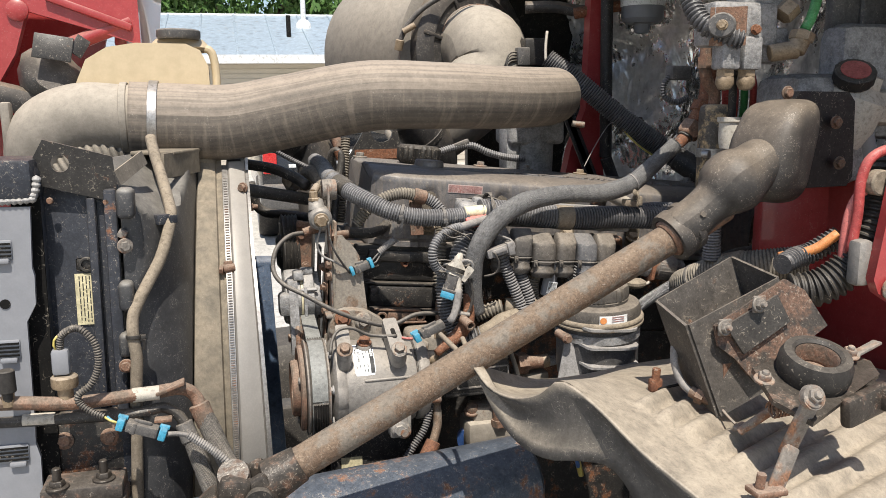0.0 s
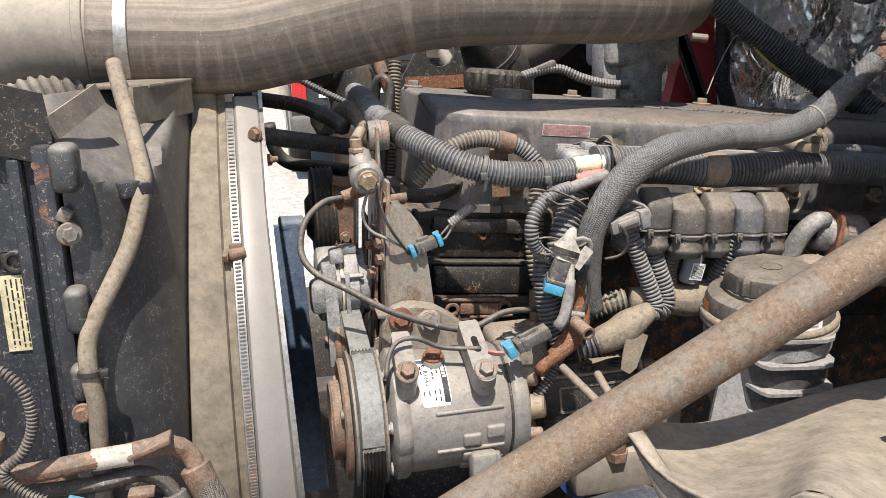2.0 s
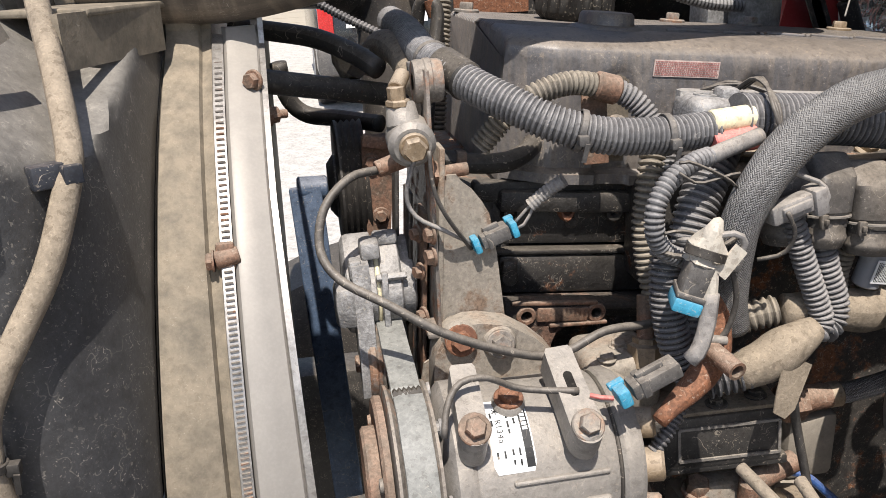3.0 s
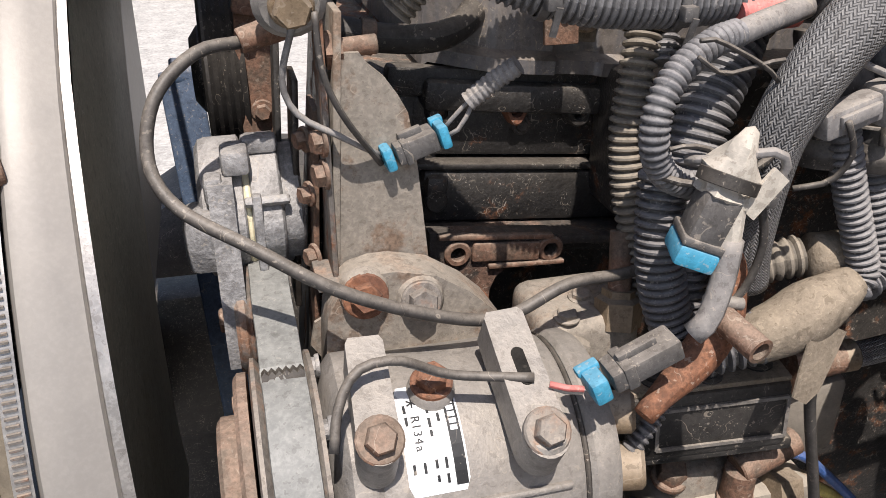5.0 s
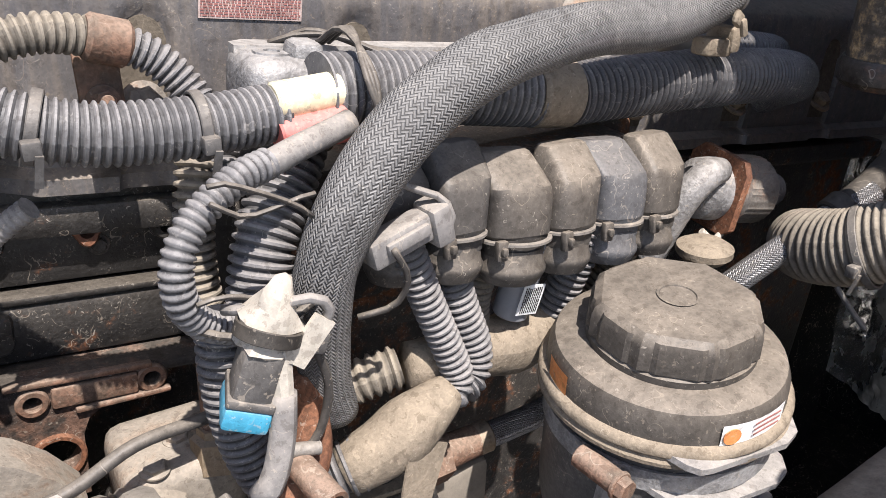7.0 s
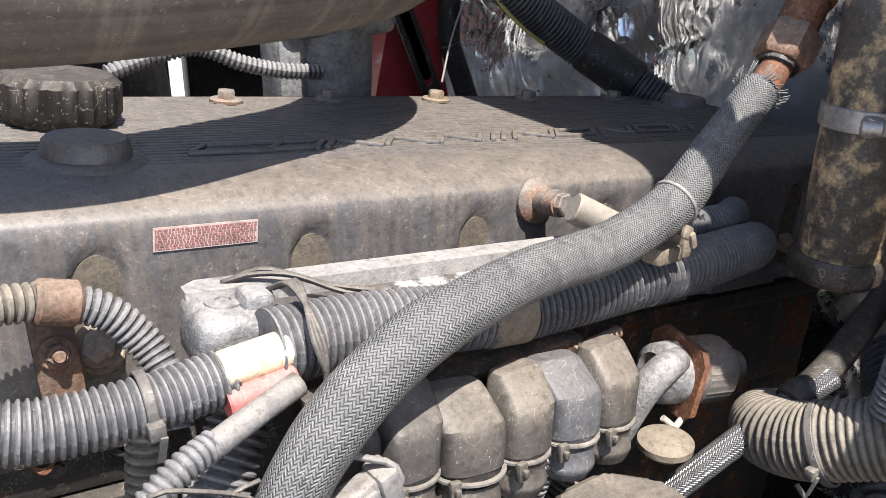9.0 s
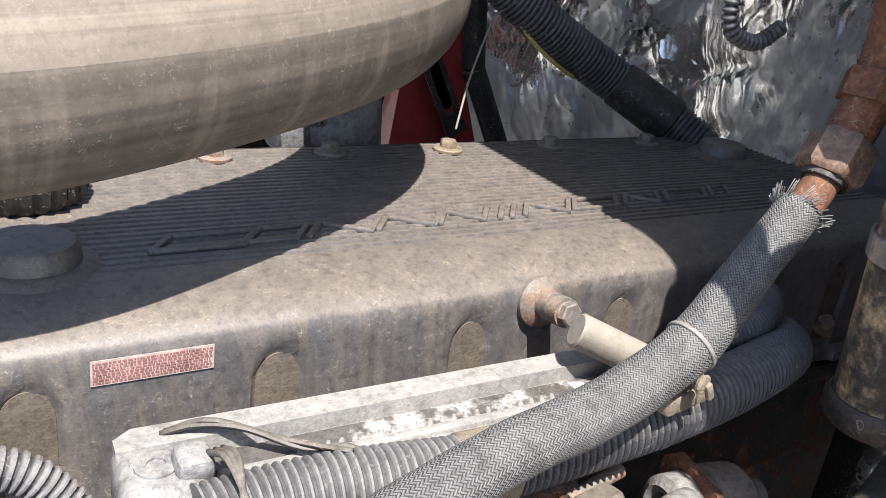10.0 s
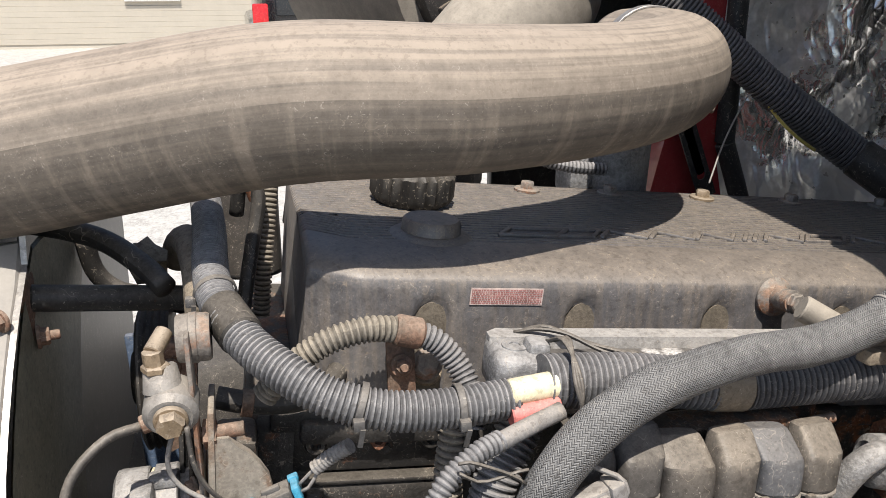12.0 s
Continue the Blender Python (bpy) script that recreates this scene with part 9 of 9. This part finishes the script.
def behind_cover():
    l = thing("lifting_eye", "brown rusted lifting eye plate behind the cover", "lifting eye")
    part("plate", plate([(0.300, 1.50), (0.312, 1.566), (0.343, 1.618), (0.352, 1.628), (0.390, 1.628), (0.399, 1.618), (0.412, 1.560), (0.43, 1.50)], 0.010, pose(0, 1.555, 0, 90, 0, 0), holes=[(0.372, 1.607, 0.021)]), M_PAINT, l)
    part("rust_band", box((0.085, 0.001, 0.018), (0.362, 1.5442, 1.565)), M_ORANGE_RUST, l)
    g = thing("exhaust_housing", "pale grey cast housing behind the cover", "casting")
    part("casting", join(box((0.115, 0.09, 0.05), (0.670, 1.56, 1.60), 0.010, 3), rod((0.670, 1.56, 1.42), (0.672, 1.56, 1.59), 0.042, 0.046, 28), box((0.03, 0.05, 0.10), (0.625, 1.55, 1.56), 0.008)), M_ALU_OX, g)
    part("clamp_spring", rod((0.735, 1.50, 1.615), (0.758, 1.495, 1.612), 0.006, 0.006, 12), M_STEEL, g)
    t = thing("turbo_pipe", "dark ribbed turbo hose behind the oil cap", "hose")
    tube("hose", [(0.38, 1.575, 1.650, 0.040), (0.425, 1.62, 1.645, 0.045), (0.46, 1.64, 1.612, 0.048), (0.49, 1.66, 1.57, 0.05), (0.51, 1.70, 1.50, 0.05)], 0.05, M_BOOT, t, seg=28)
    part("band", ring((0.475, 1.65, 1.592), (0.6, 0.3, -0.75), 0.049, 0.003, 0.012), M_RUBBER, t)
    d = thing("upper_duct", "dark moulded coolant duct with seam behind the fan", "duct")
    tube("duct", [(0.130, 1.66, 1.605, 0.038), (0.19, 1.68, 1.602, 0.04), (0.24, 1.70, 1.585, 0.042), (0.262, 1.70, 1.545, 0.041), (0.262, 1.69, 1.48, 0.04), (0.262, 1.68, 1.40, 0.04)], 0.04, M_BOOT, d, seg=28)
    part("band", ring((0.238, 1.70, 1.588), (0.8, 0.1, -0.6), 0.0425, 0.003, 0.006), M_RUBBER, d)
    part("fitting", join(rod((0.296, 1.66, 1.60), (0.304, 1.65, 1.572), 0.010), rod((0.290, 1.665, 1.612), (0.297, 1.66, 1.60), 0.007)), M_RUST, d, "rusty sensor fitting")
    w = thing("cover_harness", "small ribbed harness lying on the cover's far edge", "wire")
    tube("harness", [(0.46, 1.50, 1.565), (0.50, 1.505, 1.575), (0.535, 1.505, 1.578), (0.565, 1.50, 1.565), (0.60, 1.50, 1.555), (0.64, 1.50, 1.55)], 0.007, M_LOOM_PALE, w, seg=12, rib=0.0045, depth=0.0015)
    part("tab", box((0.03, 0.012, 0.01), (0.515, 1.505, 1.582), 0.003, turn=(0, -20, 0)), M_GREYPL, w)
    r = thing("relay_pack", "small black relay pack on the cab wall", "relay")
    part("relay", box((0.05, 0.05, 0.06), (0.765, 1.80, 1.765), 0.006), M_PAINT, r)
    part("relay_small", box((0.03, 0.04, 0.04), (0.735, 1.79, 1.755), 0.004), M_GREYPL, r)
    for k in range(4):
        tube("wire", [(0.722, 1.78, 1.765 - 0.006 * k), (0.70, 1.77, 1.76 - 0.006 * k), (0.69, 1.77, 1.735 - 0.004 * k)], 0.002, M_WIRE, r, seg=8)
    c = thing("cab_harness", "black ribbed cab harness slanting past the firewall", "wiring loom")
    tube("harness", [(0.735, 1.63, 1.745, 0.018), (0.790, 1.605, 1.697, 0.021), (0.8669, 1.58, 1.6298, 0.021), (0.8977, 1.57, 1.6047, 0.022), (0.9406, 1.56, 1.5726, 0.023), (0.9857, 1.54, 1.5382, 0.023), (1.0183, 1.505, 1.5107, 0.022), (1.045, 1.47, 1.485, 0.022)], 0.018, M_LOOM, c, seg=20, rib=0.0052, depth=0.0022)
    part("joint_tape", rod((0.985, 1.540, 1.539), (1.028, 1.495, 1.502), 0.0245, 0.0255, 22), M_RUBBER, c)
    part("blue_clip", box((0.016, 0.012, 0.008), (0.752, 1.62, 1.737), 0.002), M_BLUE, c)
    tube("yellow_wire", [(0.872, 1.572, 1.606), (0.890, 1.562, 1.582), (0.912, 1.556, 1.562), (0.935, 1.550, 1.546)], 0.0022, M_YELLOW, c, seg=8)
    tube("white_wires", [(0.745, 1.66, 1.80), (0.74, 1.655, 1.77), (0.738, 1.65, 1.74)], 0.003, M_WHITE, c, seg=8)
    tube("bare_wire", [(0.752, 1.478, 1.534), (0.790, 1.520, 1.565), (0.825, 1.550, 1.596), (0.850, 1.570, 1.612), (0.872, 1.572, 1.613)], 0.0010, M_WIRE_GREY, c, seg=8)
    x = thing("cab_pipe", "rusty pipe and black hose along the cab wall", "pipe")
    tube("pipe", [(0.74, 1.78, 1.86), (0.80, 1.76, 1.86), (0.86, 1.74, 1.85), (0.93, 1.70, 1.86)], 0.013, M_BOOT, x, seg=14)
    tube("rusty_pipe", [(0.83, 1.72, 1.842), (0.89, 1.70, 1.852), (0.96, 1.66, 1.86)], 0.012, M_ORANGE_RUST, x, seg=14)
    return l


def brake_valves():
    """Pneumatic valve cluster with its fittings, plates and tubes on the cab's front corner."""
    v = thing("air_valve", "chalky cast air valve with round dial cap and brass elbows", "valve")
    y = 0.842
    # the cluster stands on the cab wall, in line with the firewall
    v.scale = (1.04, 0.91, 0.91)
    v.location = (0.0227, 0.1823, 0.1559)
    part("body", box((0.090, 0.055, 0.060), (0.682, y + 0.02, 1.762), 0.006), M_ALU_OX, v)
    for x in (0.660, 0.690):
        part("port_block", box((0.026, 0.03, 0.046), (x, y, 1.722), 0.004), M_ALU_OX, v)
    part("side_block", box((0.05, 0.04, 0.05), (0.725, y + 0.02, 1.735), 0.006), M_ALU_OX, v)
    part("head_block", box((0.06, 0.05, 0.05), (0.715, y + 0.03, 1.80), 0.006), M_ALU_OX, v)
    part("dial", join(lathe([(0, 0), (0.0155, 0), (0.017, 0.002), (0.017, 0.006), (0.0150, 0.008), (0, 0.008)], 36, along((0.640, y - 0.022, 1.757), (0.615, y - 0.055, 1.757)))), M_GREYPL, v, "round grey dial")
    part("dial_ring", lathe([(0, -0.016), (0.0140, -0.016), (0.0140, 0.0), (0, 0.0)], 30, along((0.640, y - 0.022, 1.757), (0.615, y - 0.055, 1.757))), M_WHITE, v)
    part("dial_nut", hex_bolt((0.636, y - 0.029, 1.757), (-0.6, -0.8, 0), 0.0055, 0.006, 1.3), M_BRASS, v)
    part("gasket", plate([(-0.022, -0.026), (0.022, -0.026), (0.022, 0.026), (-0.022, 0.026)], 0.004, facing((0.654, y - 0.012, 1.757), (0.8, -0.6, 0), (0, 0, 1))), M_RUST, v)
    for x in (0.660, 0.690):
        part("elbow", join(lathe([(0, 0), (0.0120, 0), (0.0120, 0.010), (0, 0.010)], 6, pose(x, y, 1.690)), lathe([(0, -0.014), (0.008, -0.012), (0.0118, -0.004), (0.0112, 0.004), (0.009, 0.010), (0, 0.010)], 22, pose(x, y, 1.684))), M_BRASS, v, "brass elbow")
    part("side_elbow", join(rod((0.715, y - 0.01, 1.722), (0.748, y - 0.02, 1.728), 0.012, 0.013, 18), rod((0.744, y - 0.02, 1.724), (0.758, y - 0.02, 1.752), 0.013, 0.012, 18), lathe([(0, 0), (0.0155, 0), (0.0155, 0.012), (0, 0.012)], 6, along((0.752, y - 0.02, 1.740), (0.758, y - 0.02, 1.76)))), M_BRASS, v)
    part("top_fitting", lathe([(0, 0), (0.015, 0), (0.015, 0.02), (0, 0.02)], 6, along((0.735, y, 1.775), (0.75, y, 1.79))), M_BRASS, v)
    part("screw", hex_bolt((0.692, y - 0.012, 1.754), (0, -1, 0), 0.006, 0.006, 1.2), M_ORANGE_RUST, v)
    tube("green_tube", [(0.757, y - 0.02, 1.755), (0.766, y - 0.02, 1.775), (0.78, y - 0.01, 1.81), (0.79, y, 1.85)], 0.0068, M_GREEN, v, "bright green air tube", seg=14)
    for k, (m, x0) in enumerate(((M_GREEN, 0.69), (M_GREEN, 0.715), (M_REDTUBE, 0.70), (M_REDTUBE, 0.685), (M_REDTUBE, 0.73))):
        tube("air_tube", [(x0 + 0.03, y + 0.12, 1.72), (x0 + 0.05, y + 0.13, 1.69), (x0 + 0.065, y + 0.15, 1.66), (x0 + 0.075, y + 0.17, 1.62)], 0.0055, m, v, seg=12)
    p = thing("pedal_plate", "grey cast bracket plate bolted to the cab corner", "bracket")
    part("plate", join(box((0.16, 0.02, 0.20), (1.02, 1.05, 1.80), 0.008), box((0.09, 0.012, 0.09), (1.03, 1.036, 1.79), 0.006)), M_GREYPL, p)
    for x, z in ((1.08, 1.86), (1.07, 1.73), (0.96, 1.73)):
        part("bolt", hex_bolt((x, 1.040, z), (0, -1, 0), 0.008, 0.006, 1.4), M_RUST, p)
    part("pillar", join(box((0.13, 0.10, 0.15), (0.885, 1.0, 1.625), 0.02), box((0.16, 0.06, 0.16), (0.985, 1.0, 1.69), 0.02)), M_ALU_OX, p, "speckled grey casting")
    part("boot_plate", join(plate([(-0.055, 0.045), (-0.045, 0.056), (0.040, 0.056), (0.052, 0.044), (0.058, -0.052), (0.048, -0.064), (-0.040, -0.064), (-0.052, -0.050)], 0.018, pose(0.812, 0.905, 1.618, 90, 0, 10))), M_RUBBER, p, "dark mounting plate")
    for x, z in ((0.752, 1.672), (0.826, 1.636), (0.835, 1.585)):
        part("plate_bolt", hex_bolt((x, 0.880, z), (0, -1, 0), 0.006, 0.006, 1.4), M_RUST, p)
    m = thing("wiper_motor", "small grey cylindrical motor above the firewall", "motor")
    part("can", join(rod((0.956, 1.637, 1.942), (0.956, 1.637, 1.834), 0.047, 0.044, 28, 0.009), rod((0.956, 1.637, 1.836), (0.956, 1.637, 1.813), 0.019, 0.014, 18)), M_PANEL, m)
    part("sticker", ring((0.956, 1.637, 1.89), (0, 0, 1), 0.0465, 0.0006, 0.045), M_LABEL, m)
    h = thing("valve_harness", "black ribbed harness looping to the air valve", "wiring loom")
    tube("harness", [(0.690, 1.00, 1.85), (0.672, 0.98, 1.80), (0.676, 0.96, 1.765), (0.700, 0.94, 1.745), (0.720, 0.93, 1.738)], 0.013, M_LOOM, h, seg=18, rib=0.0055, depth=0.0022)
    tie("cable_tie", (0.684, 0.95, 1.755), (0.6, -0.4, -0.6), 0.0135, h)
    s = thing("small_switch", "grey switch on a ribbed lead by the firewall", "switch")
    part("switch", box((0.034, 0.025, 0.022), (0.790, 1.20, 1.71), 0.003), M_GREYPL, s)
    tube("lead", [(0.775, 1.20, 1.705), (0.765, 1.20, 1.69), (0.768, 1.20, 1.672), (0.79, 1.20, 1.664), (0.81, 1.20, 1.672)], 0.005, M_LOOM, s, seg=12, rib=0.004, depth=0.0015)
    f = thing("filter_drier", "rust-topped steel filter cylinder with clamp", "cylinder")
    part("cylinder", join(lathe([(0, 0), (0.022, 0), (0.0235, 0.004), (0.0235, 0.145), (0.0215, 0.154), (0.018, 0.157), (0, 0.158)], 36, pose(0.7745, 1.065, 1.502))), M_DRIER, f)
    part("clamp", join(ring((0.7745, 1.065, 1.590), (0, 0, 1), 0.0237, 0.002, 0.013), rod((0.7475, 1.053, 1.589), (0.7535, 1.044, 1.589), 0.005, 0.005, 12), box((0.016, 0.009, 0.012), (0.7555, 1.050, 1.589), 0.003)), M_SILVER, f)
    part("base", join(lathe([(0, -0.008), (0.023, -0.008), (0.0268, -0.004), (0.0270, 0.005), (0.0245, 0.009), (0, 0.010)], 36, pose(0.7745, 1.065, 1.498))), M_OILY, f)
    tube("top_pipe", [(0.7705, 1.065, 1.650), (0.7705, 1.065, 1.675), (0.7625, 1.065, 1.685), (0.7545, 1.065, 1.700), (0.7525, 1.065, 1.720), (0.7545, 1.065, 1.760)], 0.0085, M_RUST, f, seg=14)
    part("pipe_nut", lathe([(0, 0), (0.0125, 0), (0.0125, 0.016), (0, 0.016)], 6, pose(0.7535, 1.065, 1.71)), M_RUST, f)
    w = thing("breather_cup", "small pale breather cup on a black tube", "cup")
    part("cup", lathe([(0, 0), (0.014, 0), (0.016, 0.012), (0.016, 0.034), (0.0185, 0.036), (0.0185, 0.042), (0.015, 0.042), (0.014, 0.036), (0, 0.036)], 28, pose(0.745, 0.982, 1.600)), M_WHITE, w)
    tube("tube", [(0.745, 0.982, 1.64), (0.742, 0.978, 1.66), (0.737, 0.97, 1.69), (0.735, 0.96, 1.72)], 0.0055, M_RUBBER, w, seg=12)
    b = thing("washer_bottle", "pale plastic bottle with red-labelled black cap", "bottle")
    part("bottle", join(lathe([(0, -0.05), (0.04, -0.045), (0.045, -0.02), (0.043, 0.02), (0.025, 0.035), (0.022, 0.05), (0, 0.05)], 30, pose(0.915, 0.965, 1.655, 20, 15, 0)), box((0.10, 0.05, 0.05), (0.975, 0.97, 1.655), 0.018)), M_WHITE, b)
    k = part("cap", lathe([(0, 0), (0.025, 0), (0.0265, 0.003), (0.0265, 0.016), (0.024, 0.018), (0, 0.018)], 40, pose(0.902, 0.945, 1.690, 35, -20, 0), lambda a, i: 1 + 0.02 * math.sin(16 * a)), M_RUBBER, b)
    part("cap_label", lathe([(0, 0), (0.019, 0), (0.019, 0.0008), (0, 0.0008)], 30, pose(0.902, 0.945, 1.690, 35, -20, 0) @ pose(0, 0, 0.0182)), M_REDTUBE, k, "red cap label")
    part("handle", tube_free((0.93, 0.95, 1.63), (0.945, 0.955, 1.595), (0.95, 0.96, 1.56), 0.012), M_PANEL, b)
    return v


def cab_corner():
    r = thing("cab_step_bracket", "red painted cab corner bracket with steel bolt", "bracket")
    part("bracket", plate([(0.735, 1.475), (0.742, 1.46), (0.775, 1.44), (0.86, 1.44), (0.86, 1.72), (0.765, 1.72), (0.755, 1.60)], 0.012, pose(0, 0.71, 0, 90, 0, 0)), M_RED, r)
    part("bolt", hex_bolt((0.757, 0.696, 1.465), (0, -1, 0), 0.010, 0.008, 1.3), M_STEEL, r)
    part("pad", rod((0.752, 0.715, 1.575), (0.752, 0.73, 1.575), 0.014), M_TAPE, r)
    part("lug", box((0.02, 0.02, 0.05), (0.735, 0.72, 1.49), 0.006), M_ALU, r)
    h = thing("corrugated_duct", "large black corrugated hose at the cab corner", "hose")
    tube("hose", [(0.790, 0.745, 1.60, 0.021), (0.775, 0.742, 1.555, 0.021), (0.763, 0.742, 1.515, 0.021), (0.745, 0.748, 1.478, 0.021), (0.718, 0.758, 1.456, 0.021), (0.690, 0.77, 1.450, 0.020)], 0.021, M_RUBBER, h, seg=26, rib=0.0075, depth=0.0032)
    h2 = thing("firewall_hose", "dusty ribbed hose curling below the boot", "hose")
    tube("hose", [(0.775, 1.085, 1.380, 0.019), (0.752, 1.078, 1.388, 0.021), (0.734, 1.060, 1.396, 0.023), (0.731, 1.036, 1.405, 0.0235), (0.738, 1.010, 1.419, 0.0235), (0.752, 0.984, 1.431, 0.0235), (0.780, 0.950, 1.442, 0.023), (0.83, 0.92, 1.45, 0.023)], 0.0235, M_LOOM_TAN, h2, seg=28, rib=0.0042, depth=0.0016)
    tube("upright_branch", [(0.737, 0.985, 1.56, 0.011), (0.734, 0.99, 1.52, 0.0115), (0.732, 0.992, 1.485, 0.0115), (0.734, 0.994, 1.445, 0.013)], 0.0115, M_LOOM_PALE, h2, seg=18, rib=0.0040, depth=0.0015)
    part("tee", rod((0.746, 0.996, 1.4255), (0.770, 0.962, 1.439), 0.0248, 0.0248, 28), M_TAPE, h2, "dusty smooth tee")
    tie("cable_tie", (0.733, 1.026, 1.409), (0.3, -0.84, 0.48), 0.0238, h2)
    part("tie_tail", tube_free((0.712, 1.026, 1.388), (0.715, 1.012, 1.374), (0.7165, 1.006, 1.369), 0.0016), M_GREYPL, h2)
    h3 = thing("firewall_hose", "black ribbed drain hose behind the bracket", "hose")
    tube("hose", [(0.70, 0.80, 1.475, 0.012), (0.725, 0.81, 1.48, 0.013), (0.745, 0.81, 1.485, 0.013), (0.775, 0.80, 1.505, 0.013)], 0.013, M_LOOM, h3, seg=16, rib=0.005, depth=0.002)
    t = thing("red_air_tube", "red air tubes curving down the cab corner", "tube")
    tube("tube", [(0.79, 0.72, 1.60), (0.765, 0.722, 1.61), (0.742, 0.725, 1.60), (0.735, 0.728, 1.575), (0.736, 0.73, 1.54), (0.735, 0.735, 1.50)], 0.0055, M_REDTUBE, t, seg=12)
    tube("tube", [(0.79, 0.73, 1.575), (0.755, 0.735, 1.57), (0.738, 0.74, 1.55), (0.735, 0.745, 1.51), (0.74, 0.75, 1.46)], 0.0055, M_PINK, t, seg=12)
    tube("orange_tube", [(0.765, 0.79, 1.51), (0.745, 0.80, 1.492), (0.73, 0.81, 1.485), (0.71, 0.82, 1.48)], 0.006, M_LABEL_ORANGE, t, seg=12)
    d = thing("grey_duct", "dusty grey hose end behind the reservoir", "hose")
    tube("hose", [(0.86, 1.02, 1.29, 0.03), (0.90, 1.05, 1.33, 0.03), (0.97, 1.10, 1.36, 0.03)], 0.03, M_LOOM_PALE, d, seg=22, rib=0.008, depth=0.003)
    p = thing("cab_floor_panel", "red cab underside panel", "panel")
    part("panel", box((0.30, 0.02, 0.22), (0.985, 1.04, 1.46), 0.006), M_RED, p)
    part("return", box((0.02, 0.30, 0.28), (0.96, 0.90, 1.42), 0.006), M_RED, p)
    return r


leaning(fender, hood_mount, brake_valves, cab_corner)
air_cleaner()
behind_cover()
